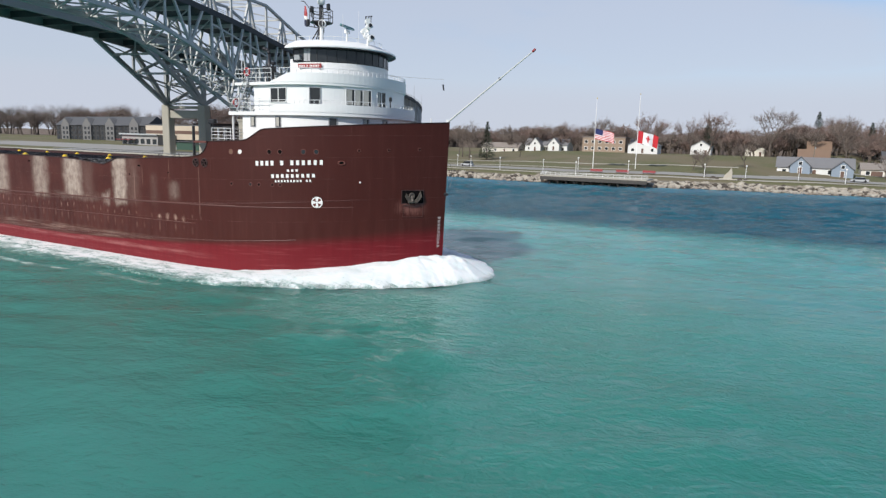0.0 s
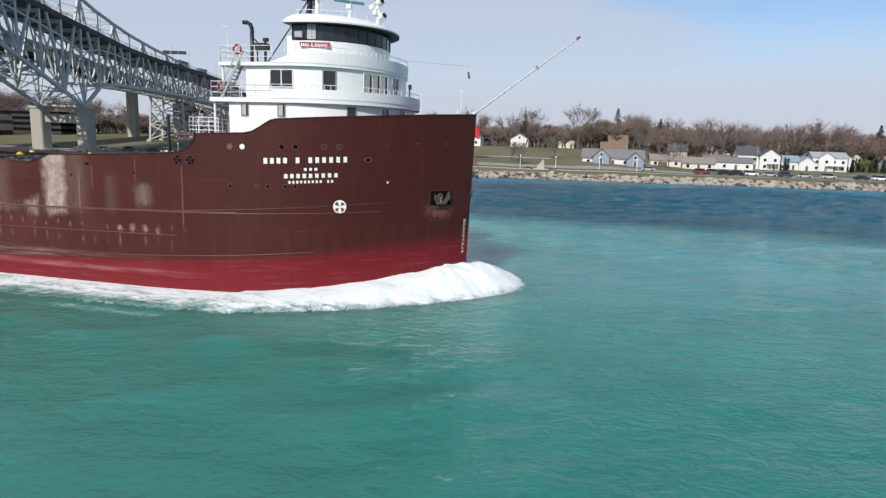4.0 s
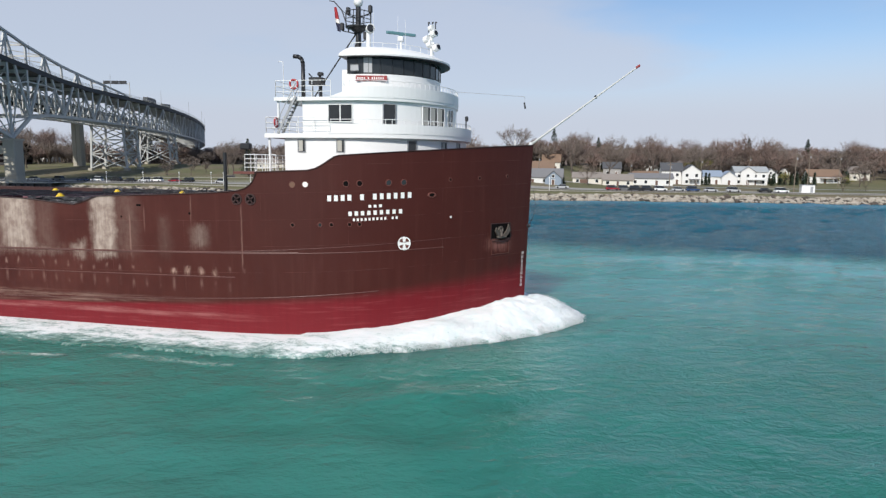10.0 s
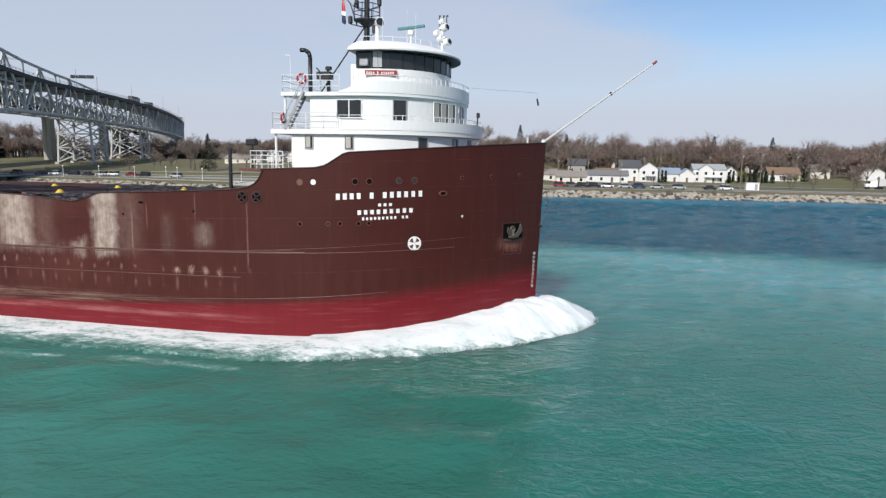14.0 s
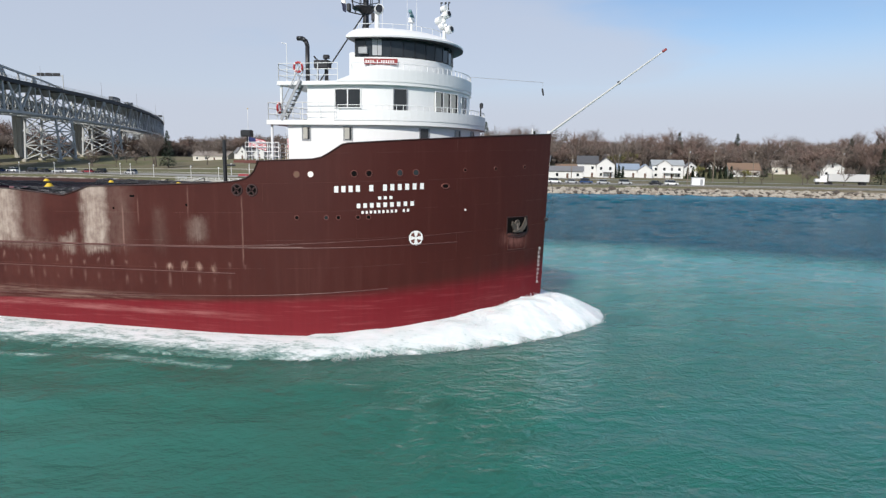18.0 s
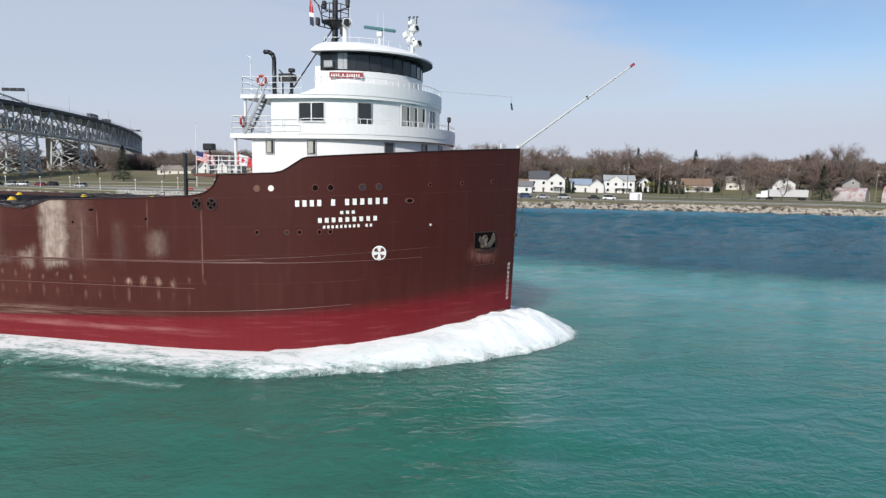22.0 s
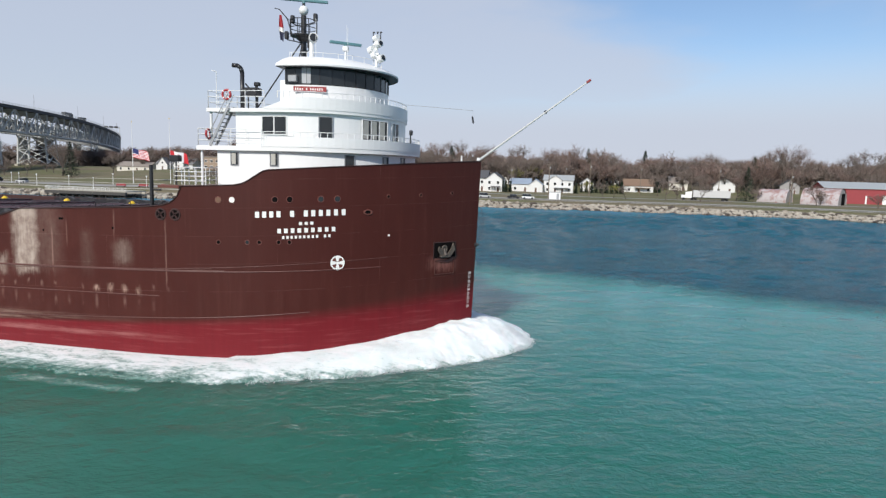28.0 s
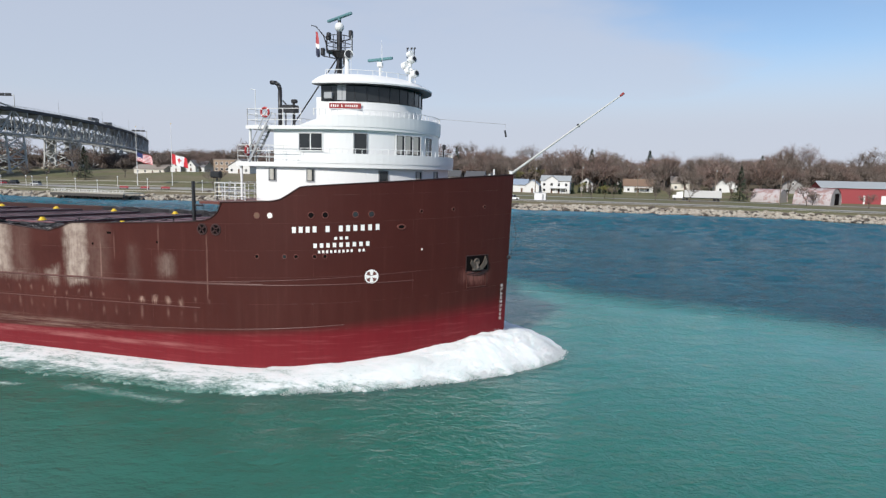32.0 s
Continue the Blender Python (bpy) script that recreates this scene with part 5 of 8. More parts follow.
    def plume(rng):
        # a veil of droplets just over the crest
        s = 0.26 * rng.random() ** 1.6
        ox, oy, ix, iy = shape(s)
        q = min(1.02, rng.betavariate(2.0, 1.3) * 1.02)
        up = min(rng.expovariate(1 / 0.06), 0.24) * (1 - s / 0.3)
        return ix + (ox - ix) * q + rng.gauss(0, 0.06), iy + (oy - iy) * q + rng.gauss(0, 0.06), max(0.03, over(s, q) + up - 0.02), rng.uniform(0.010, 0.032)

    def rim(rng):
        # the feathered outer edge
        s = 0.32 * rng.random() ** 1.3
        ox, oy, ix, iy = shape(s)
        q = 0.95 + rng.gauss(0, 0.045)
        return ix + (ox - ix) * q + rng.gauss(0, 0.08), iy + (oy - iy) * q + rng.gauss(0, 0.08), rng.uniform(0.0, 0.10) + max(0.0, over(s, min(q, 1.0))), rng.uniform(0.012, 0.034)

    spray("spray", 14000, 5, plume, "fine white spray over the crest")
    spray("spray", 6000, 6, rim, "flecks of foam at the wave's edge")
    for side in (1, -1):
        piece("wave_crest", 0.0, 1.0, 400, side, "thick white breaking crest trailing into lacy foam")
    for x0, x1, y0, w, cov in ((-24.5, -62.0, -16.9, 0.7, 0.12), (-14.5, -23.0, -16.3, 1.0, -0.12), (-31.0, -58.0, -19.2, 0.6, -0.2)):
        v, f, fo = [], [], []
        n, m = 90, 8
        for i in range(n + 1):
            x = x0 + (x1 - x0) * i / n
            y = y0 - 0.018 * (x0 - x) + 0.5 * noise.noise(Vector((x * 0.12, y0, 0)))
            for j in range(m + 1):
                q = j / m * 2 - 1
                v.append((x, y + q * w, 0.09 + 0.05 * (1 - q * q)))
                fo.append(cov - 1.5 * q * q - 1.6 * max(0.0, abs(2 * i / n - 1) - 0.75) + 0.5 * noise.noise(Vector((x * 0.45, y0, 4))))
        for i in range(n):
            for j in range(m):
                f.append((i * (m + 1) + j, i * (m + 1) + j + 1, (i + 1) * (m + 1) + j + 1, (i + 1) * (m + 1) + j))
        ob = raw("foam_streak", v, f, M_FOAM, bow_wave, "broken foam line beside the wake", smooth=True)
        ob.data.attributes.new("foam", "FLOAT", "POINT").data.foreach_set("value", fo)
        wave_parts.append(ob)


make_wave()

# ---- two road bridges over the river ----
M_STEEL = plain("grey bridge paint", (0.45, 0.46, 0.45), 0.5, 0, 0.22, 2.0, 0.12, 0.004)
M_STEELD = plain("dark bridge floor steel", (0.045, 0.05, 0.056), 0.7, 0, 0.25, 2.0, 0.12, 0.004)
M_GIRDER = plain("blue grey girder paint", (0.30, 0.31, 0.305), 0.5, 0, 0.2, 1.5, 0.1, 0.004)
M_CONC = plain("weathered concrete", (0.36, 0.335, 0.28), 0.85, 0, 0.22, 2.0, 0.15, 0.02)
TH0 = 0.197


def bridge_line(x0, y0, BEND, RAD):
    """A line that runs straight inland and then bends: s along it, off to its right."""
    def at(s, off=0.0):
        if s <= BEND:
            th = TH0
            x, y = x0 - math.sin(TH0) * s, y0 + math.cos(TH0) * s
        else:
            th = TH0 + (s - BEND) / RAD
            x = x0 - math.sin(TH0) * BEND - RAD * (math.cos(TH0) - math.cos(th))
            y = y0 + math.cos(TH0) * BEND + RAD * (math.sin(th) - math.sin(TH0))
        return Vector((x + math.cos(th) * off, y + math.sin(th) * off, 0))
    return at


t_line = bridge_line(-166.5, 152, 70.0, 600.0)
n_line = bridge_line(-211, 150, 90.0, 660.0)
T_BOT = ((-260, 45), (-110, 45), (-75, 44.5), (-60, 41.5), (-42, 36), (-20, 27), (0, 18.8), (9, 26.6), (22, 28.7), (55, 28.9), (90, 28.2), (130, 27.7), (178, 26.9), (234, 26.1), (280, 25.2), (400, 22.5))
T_TOP = ((-260, 60), (-120, 58), (-60, 59), (-12, 61), (0, 57.5), (12, 54.0), (31, 50.0), (52, 47.1), (70, 45.4), (81, 44.0), (95, 41.6), (126, 41.0), (178, 40.1), (224, 38.9), (270, 37.4), (400, 33.5))
T_DECK = ((-260, 57), (-60, 53.5), (-26, 51), (-10, 48.9), (12, 46.4), (30, 44.3), (52, 42.9), (80, 42.5), (126, 41.9), (178, 41.0), (224, 39.8), (270, 38.3), (330, 36.5), (400, 34.4))


def lift(p, z):
    return Vector((p.x, p.y, z))


def member(parent, a, b, w, h, mat=None, name="truss_member"):
    bm = bmesh.new()
    beam(bm, a, b, w, h)
    return part(name, bm, mat or M_STEEL, parent)


def make_truss_bridge():
    br = thing("truss_bridge", "high grey steel cantilever truss road bridge curving inland", "bridge")
    step = 11.0
    ss = [i * step for i in range(-20, 42)]
    half = 8.6
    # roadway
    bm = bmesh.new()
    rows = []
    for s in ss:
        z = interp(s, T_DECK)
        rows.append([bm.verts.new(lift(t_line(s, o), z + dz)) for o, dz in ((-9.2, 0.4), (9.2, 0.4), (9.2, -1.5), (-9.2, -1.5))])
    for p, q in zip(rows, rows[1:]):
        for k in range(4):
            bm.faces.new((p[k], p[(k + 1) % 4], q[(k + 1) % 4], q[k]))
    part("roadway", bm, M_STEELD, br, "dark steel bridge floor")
    for o in (-9.2, 9.2):
        bm = bmesh.new()
        for a, b in zip(ss, ss[1:]):
            for dz in (0.9, 1.5):
                beam(bm, lift(t_line(a, o), interp(a, T_DECK) + dz), lift(t_line(b, o), interp(b, T_DECK) + dz), 0.1, 0.12)
            for k in range(4):
                p = lift(t_line(a + (b - a) * k / 4, o), interp(a + (b - a) * k / 4, T_DECK) + 0.4)
                beam(bm, p, p + Vector((0, 0, 1.1)), 0.1, 0.1, (1, 0, 0))
        part("parapet", bm, M_STEEL, br)
    for side in (-half, half):
        for i, s in enumerate(ss[:-1]):
            e = ss[i + 1]
            B0, B1 = lift(t_line(s, side), interp(s, T_BOT)), lift(t_line(e, side), interp(e, T_BOT))
            T0, T1 = lift(t_line(s, side), interp(s, T_TOP)), lift(t_line(e, side), interp(e, T_TOP))
            big = s < 64
            w = 1.0 if big else 0.75
            member(br, B0, B1, w, w * 1.1)
            if big or s < 330:
                member(br, T0, T1, w * 0.9, w * 0.9)
            member(br, B0, T0, w * 0.62, w * 0.7)
            a, b = (B0, T1) if i % 2 else (T0, B1)
            member(br, a, b, w * 0.75, w * 0.75)
            mid = (T0.z - B0.z) > 22
            if mid:
                c = lift((B0 + B1) / 2, 0)
                m0, m1 = B0.lerp(T0, 0.5), B1.lerp(T1, 0.5)
                member(br, m0, m1, 0.5, 0.5)
                member(br, (m0 + m1) / 2, B1 if i % 2 else B0, 0.4, 0.4)
            if s >= 20:
                # hangers that halve the panels
                half_way = a.lerp(b, 0.5)
                member(br, lift(half_way, (B0.z + B1.z) / 2), half_way, 0.34, 0.34)
                member(br, B0 if i % 2 == 0 else B1, half_way, 0.3, 0.3)
    # cross beams and wind bracing
    for i, s in enumerate(ss[:-1]):
        e = ss[i + 1]
        zt, zb, zd = interp(s, T_TOP), interp(s, T_BOT), interp(s, T_DECK)
        member(br, lift(t_line(s, -half), zb), lift(t_line(s, half), zb), 0.5, 0.6, None, "cross_brace")
        member(br, lift(t_line(s, -half), zd - 2.0), lift(t_line(s, half), zd - 2.0), 0.5, 1.6, None, "cross_brace")
        member(br, lift(t_line(s, -half), zb), lift(t_line(e, half), interp(e, T_BOT)), 0.35, 0.4, None, "cross_brace")
        member(br, lift(t_line(s, half), zb), lift(t_line(e, -half), interp(e, T_BOT)), 0.35, 0.4, None, "cross_brace")
        member(br, lift(t_line(s, -half), zb), lift(t_line(s, half), zd - 2.5), 0.3, 0.35, None, "cross_brace")
        member(br, lift(t_line(s, half), zb), lift(t_line(s, -half), zd - 2.5), 0.3, 0.35, None, "cross_brace")
        if zt > zd + 6:
            member(br, lift(t_line(s, -half), zt), lift(t_line(s, half), zt), 0.45, 0.6, None, "cross_brace")
            member(br, lift(t_line(s, -half), zt), lift(t_line(e, half), interp(e, T_TOP)), 0.3, 0.35, None, "cross_brace")
    # main pier: two concrete legs joined by a cross wall
    g = 1.5
    for o in (-half, half):
        bm = bmesh.new()
        c = t_line(0, o)
        m = Euler((0, 0, TH0)).to_matrix()
        box(bm, lift(c, (18.2 + g) / 2), (4.6, 5.2, 18.2 - g), m, 0.35)
        box(bm, lift(c, 18.0), (5.2, 5.8, 0.9), m, 0.1)
        part("pier_leg", bm, M_CONC, br, "tan concrete pier leg")
    bm = bmesh.new()
    c = t_line(0.0, 0)
    box(bm, lift(c, 14.2), (2 * half - 4.6, 2.6, 3.2), Euler((0, 0, TH0)).to_matrix(), 0.2)
    part("pier_strut", bm, M_CONC, br)
    # lattice steel towers under the approach
    for s0, s1 in ((82, 96), (141, 154), (214, 228)):
        zt = interp(s0, T_BOT)
        tw = {}
        for s in (s0, s1):
            for o in (-half, half):
                p = t_line(s, o * 1.05)
                tw[s, o] = p
                g = ground_z(p.x, p.y) - 0.5
                member(br, lift(p, g), lift(t_line(s, o * 0.9), zt), 0.9, 0.9, None, "tower_leg")
                bm = bmesh.new()
                box(bm, lift(p, g + 0.6), (2.4, 2.4, 2.2), None, 0.1)
                part("footing", bm, M_CONC, br)
        ks = list(tw)
        for a, b in ((ks[0], ks[1]), (ks[2], ks[3]), (ks[0], ks[2]), (ks[1], ks[3])):
            pa, pb = tw[a], tw[b]
            g = max(ground_z(pa.x, pa.y), ground_z(pb.x, pb.y)) + 1
            n = 2 if s0 > 100 else 3
            for k in range(n):
                z0, z1 = g + (zt - g) * k / n, g + (zt - g) * (k + 1) / n
                member(br, lift(pa, z0), lift(pb, z1), 0.5, 0.5, None, "tower_brace")
                member(br, lift(pb, z0), lift(pa, z1), 0.5, 0.5, None, "tower_brace")
                member(br, lift(pa, z1), lift(pb, z1), 0.45, 0.45, None, "tower_brace")
    # overhead sign gantry
    for s, big in ((88, True), (330, False)):
        zd = interp(s, T_DECK)
        bm = bmesh.new()
        for o in (-9.4, 9.4):
            p = t_line(s, o)
            tube(bm, lift(p, zd), lift(p, zd + 7.6), 0.22, seg=8)
        beam(bm, lift(t_line(s, -9.4), zd + 7.0), lift(t_line(s, 9.4), zd + 7.0), 0.3, 0.5)
        ga = part("sign_gantry", bm, M_STEEL, br)
        for o in (-1.6, 2.4, 6.4):
            bm = bmesh.new()
            p = t_line(s - 0.4, o)
            box(bm, lift(p, zd + 7.6), (3.7, 0.4, 1.5), Euler((0, 0, TH0)).to_matrix(), 0.05)
            part("sign", bm, M_DARK, ga)
    # lamp standards
    for s in range(-46, 340, 58):
        p = t_line(s, 9.3)
        bm = bmesh.new()
        z = interp(s, T_DECK)
        tube(bm, lift(p, z), lift(p, z + 9.0), 0.11, 0.07, 6)
        part("lamp_standard", bm, M_GREYSTEEL, br)


N_BOT = ((-260, 48.6), (-80, 47.6), (-40, 46.9), (-7, 44.7), (12, 43.2), (45, 40.8), (118, 35.4), (200, 33.0), (400, 31))


def make_girder_bridge():
    br = thing("girder_bridge", "grey steel girder road bridge on concrete piers with steel struts", "bridge")
    ss = [i * 12.0 for i in range(-19, 36)]
    half = 9.5
    for o in (-half, half):
        for a, b in zip(ss, ss[1:]):
            bm = bmesh.new()
            zs = [interp(s, N_BOT) for s in (a, b)]
            p, q = t0 = n_line(a, o), n_line(b, o)
            beam(bm, lift(p, zs[0] + 1.6), lift(q, zs[1] + 1.6), 0.5, 3.1)
            for z in (0.1, 3.15):
                beam(bm, lift(p, zs[0] + z), lift(q, zs[1] + z), 1.1, 0.25)
            for k in range(1):
                r = lift(p, zs[0])
                beam(bm, r, r + Vector((0, 0, 3.1)), 0.8, 0.25, (1, 0, 0))
            part("girder_plate", bm, M_GIRDER, br)
    bm = bmesh.new()
    rows = []
    for s in ss:
        z = interp(s, N_BOT) + 3.3
        rows.append([bm.verts.new(lift(n_line(s, o), z + dz)) for o, dz in ((-11, 1.3), (-10.7, 1.3), (-10.7, 0.4), (10.7, 0.4), (10.7, 1.3), (11, 1.3), (11, 0), (-11, 0))])
    for p, q in zip(rows, rows[1:]):
        for k in range(8):
            bm.faces.new((p[k], p[(k + 1) % 8], q[(k + 1) % 8], q[k]))
    part("roadway", bm, M_CONC, br)
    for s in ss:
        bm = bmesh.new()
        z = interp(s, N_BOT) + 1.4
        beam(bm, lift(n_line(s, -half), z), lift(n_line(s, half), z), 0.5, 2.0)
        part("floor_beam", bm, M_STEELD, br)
    # river pier and its fan of struts
    top = 24.4
    for o in (-9.5, 9.5):
        c = n_line(0, o)
        m = Euler((0, 0, TH0)).to_matrix()
        bm = bmesh.new()
        box(bm, lift(c, (1.0 + top) / 2), (3.7, 3.9, top - 1.0), m, 0.25)
        part("pier_leg", bm, M_CONC, br, "tan concrete pier leg")
        P = lift(c, top)

        def at_s(s, z, o=o):
            return lift(n_line(s, o), z)

        def strut(a, b, w):
            member(br, a, b, w, w * 1.15, M_GIRDER, "strut")
        deck = [interp(s, N_BOT) for s in (-38, -19, 0, 17)]
        strut(P, at_s(-19, 35.8), 1.35)
        strut(at_s(-19, 35.8), at_s(-38, deck[0] + 0.3), 1.35)
        strut(P, at_s(17, 32.6), 1.2)
        strut(at_s(17, 32.6), at_s(34, 37.7), 1.2)
        strut(at_s(34, 37.7), at_s(50, interp(50, N_BOT) + 0.2), 1.2)
        strut(P, at_s(0, deck[2]), 1.5)
        strut(at_s(-19, 35.8), at_s(-19, deck[1]), 0.8)
        strut(at_s(17, 32.6), at_s(17, deck[3]), 0.9)
        strut(at_s(-19, 35.8), at_s(0, 33.5), 0.6)
        strut(at_s(0, 33.5), at_s(17, 32.6), 0.6)
        strut(at_s(-19, 35.8), at_s(0, deck[2]), 0.9)
        strut(P, at_s(-19, deck[1]), 1.5)
        strut(at_s(17, 32.6), at_s(0, deck[2]), 0.7)
        strut(at_s(-29, 41.0), at_s(-19, deck[1]), 0.6)
    for s, z in ((-19, 35.8), (0, 33.5), (17, 32.6), (0, 25.0), (-30, 42), (34, 37.7)):
        member(br, lift(n_line(s, -9.5), z), lift(n_line(s, 9.5), z), 0.7, 0.8, M_GIRDER, "cross_strut")
    for s, z0, z1 in ((0, 25, 33.5), (-19, 35.8, 43), (0, 33.5, 42), (17, 32.6, 41)):
        member(br, lift(n_line(s, -9.5), z0), lift(n_line(s, 9.5), z1), 0.5, 0.5, M_GIRDER, "cross_strut")
        member(br, lift(n_line(s, 9.5), z0), lift(n_line(s, -9.5), z1), 0.5, 0.5, M_GIRDER, "cross_strut")
    for s0, z0, s1, z1 in ((-38, 46.5, -19, 35.8), (-19, 35.8, 0, 25), (0, 25, 17, 32.6)):
        member(br, lift(n_line(s0, -9.5), z0), lift(n_line(s1, 9.5), z1), 0.45, 0.45, M_GIRDER, "cross_strut")
        member(br, lift(n_line(s0, 9.5), z0), lift(n_line(s1, -9.5), z1), 0.45, 0.45, M_GIRDER, "cross_strut")
    for z, hh in ((20.4, 3.4), (23.4, 1.2)):
        bm = bmesh.new()
        box(bm, lift(n_line(0, 0), z), (15.4, 2.0, hh), Euler((0, 0, TH0)).to_matrix(), 0.15)
        part("pier_strut", bm, M_CONC, br)
    # slender twin columns, and one broad pier with a stepped head where the road widens
    for s in (118, 188, 222, 300):
        zt = interp(s, N_BOT)
        c = n_line(s, 4)
        g = ground_z(c.x, c.y) - 0.5
        turn = Euler((0, 0, TH0 + max(0.0, (s - 90) / 660))).to_matrix()
        wide = s == 222
        for o in ((-4.2, -1.4, 1.4, 4.2) if wide else (-1.25, 1.25)):
            bm = bmesh.new()
            box(bm, lift(c + turn @ Vector((o, 0, 0)), (g + zt) / 2), (2.5, 4.4, zt - g), turn, 0.3)
            part("column", bm, M_CONC, br, "slender concrete column")
        if wide:
            for w, z0, z1 in ((13.0, 5.6, 4.2), (15.2, 4.2, 2.8), (17.4, 2.8, 1.4), (20.0, 1.4, 0.05)):
                bm = bmesh.new()
                box(bm, lift(c, zt - (z0 + z1) / 2), (w, 4.8, z0 - z1 - 0.02), turn, 0.08)
                part("pier_cap", bm, M_CONC, br, "stepped concrete pier head")


make_truss_bridge()
make_girder_bridge()

# ---- the far bank ----


def riprap_stone():
    n = Nodes("pale limestone riprap", 0.92)
    r = n.island()
    c = n.noise(1.4, 5)
    pale = n.mix(c, (0.24, 0.215, 0.175), (0.47, 0.43, 0.36))
    col = n.mix(n.step(r, 0.40, 0.95), pale, (0.22, 0.175, 0.135))
    col = n.mix(n.step(r, 0.74, 0.78), col, (0.075, 0.062, 0.05))
    n.colour(col)
    n.bump(c, 0.06)
    return n.mat


M_WORN = plain("sun-bleached asphalt road", (0.27, 0.262, 0.245), 0.9, 0, 0.18, 3.0, 0.12, 0.01)
M_ASPH = plain("grey asphalt", (0.085, 0.083, 0.080), 0.9, 0, 0.25, 3.0, 0.12, 0.01)
M_PATH = plain("pale concrete path", (0.40, 0.37, 0.31), 0.9, 0, 0.15, 2.0, 0.15, 0.01)
M_ROCK = riprap_stone()
M_PILE = plain("dark sheet piling", (0.06, 0.055, 0.05), 0.8, 0, 0.3, 2.0, 0.3, 0.02)
M_WALLS = {
    "white": plain("white clapboard", (0.64, 0.64, 0.62), 0.7, 0, 0.08, 5.0, 0.4, 0.01),
    "cream": plain("cream siding", (0.60, 0.57, 0.50), 0.7, 0, 0.1, 5.0, 0.4, 0.01),
    "blue": plain("slate blue siding", (0.22, 0.27, 0.33), 0.7, 0, 0.12, 5.0, 0.4, 0.01),
    "brick": plain("tan brick wall", (0.30, 0.225, 0.165), 0.85, 0, 0.2, 7.0, 0.5, 0.02),
    "grey": plain("grey siding", (0.30, 0.29, 0.28), 0.75, 0, 0.12, 5.0, 0.4, 0.01),
    "slate": plain("dark slate siding", (0.032, 0.031, 0.032), 0.75, 0, 0.15, 5.0, 0.4, 0.01),
    "red": plain("red barn metal", (0.28, 0.045, 0.05), 0.6, 0, 0.15, 3.0, 0.3, 0.01),
    "tan": plain("banded tan masonry", (0.46, 0.39, 0.30), 0.85, 0, 0.15, 3.0, 0.3, 0.01),
}
M_ROOFS = {
    "grey": plain("grey shingle roof", (0.17, 0.17, 0.175), 0.85, 0, 0.2, 4.0, 0.4, 0.02),
    "dark": plain("charcoal shingle roof", (0.075, 0.078, 0.085), 0.85, 0, 0.2, 4.0, 0.4, 0.02),
    "brown": plain("brown shingle roof", (0.19, 0.125, 0.085), 0.85, 0, 0.25, 4.0, 0.4, 0.02),
    "tan": plain("taupe shingle roof", (0.24, 0.21, 0.185), 0.85, 0, 0.2, 4.0, 0.4, 0.02),
    "pale": plain("pale metal roof", (0.40, 0.42, 0.42), 0.45, 0.2, 0.1, 3.0, 0.4, 0.01),
    "blue": plain("blue grey metal roof", (0.30, 0.36, 0.44), 0.45, 0.2, 0.1, 3.0, 0.4, 0.01),
}
M_GABLE = plain("weathered grey gable boards", (0.15, 0.147, 0.145), 0.8, 0, 0.2, 4.0, 0.4, 0.01)
M_TRIM = plain("white house trim", (0.76, 0.76, 0.74), 0.6, 0, 0.06, 4.0, 0.5, 0.004)
M_DOOR = plain("painted house door", (0.12, 0.07, 0.05), 0.6, 0, 0.15, 4.0, 0.5, 0.004)
M_TYRE = plain("tyre rubber", (0.02, 0.02, 0.02), 0.9, 0, 0.2, 9.0, 1.0, 0.004)
M_WOOD = plain("weathered grey pole wood", (0.20, 0.165, 0.13), 0.9, 0, 0.25, 6.0, 0.5, 0.01)


def draped(name, d0, d1, x0, x1, mat, label, up=0.06, step=5.0):
    """A strip that follows the bank, d0 to d1 metres inland of the water's edge."""
    v, f = [], []
    xs = list(np.arange(x0, x1 + 0.1, step))
    m = 4
    for x in xs:
        for j in range(m):
            d = d0 + (d1 - d0) * j / (m - 1)
            y = interp(x, SHORE) + d
            v.append((x, y, ground_z(x, y) + up + 0.03))
    for i in range(len(xs) - 1):
        for j in range(m - 1):
            f.append((i * m + j, (i + 1) * m + j, (i + 1) * m + j + 1, i * m + j + 1))
    tagged(raw(name, v, f, mat, smooth=True), label, "road", kind="structure")


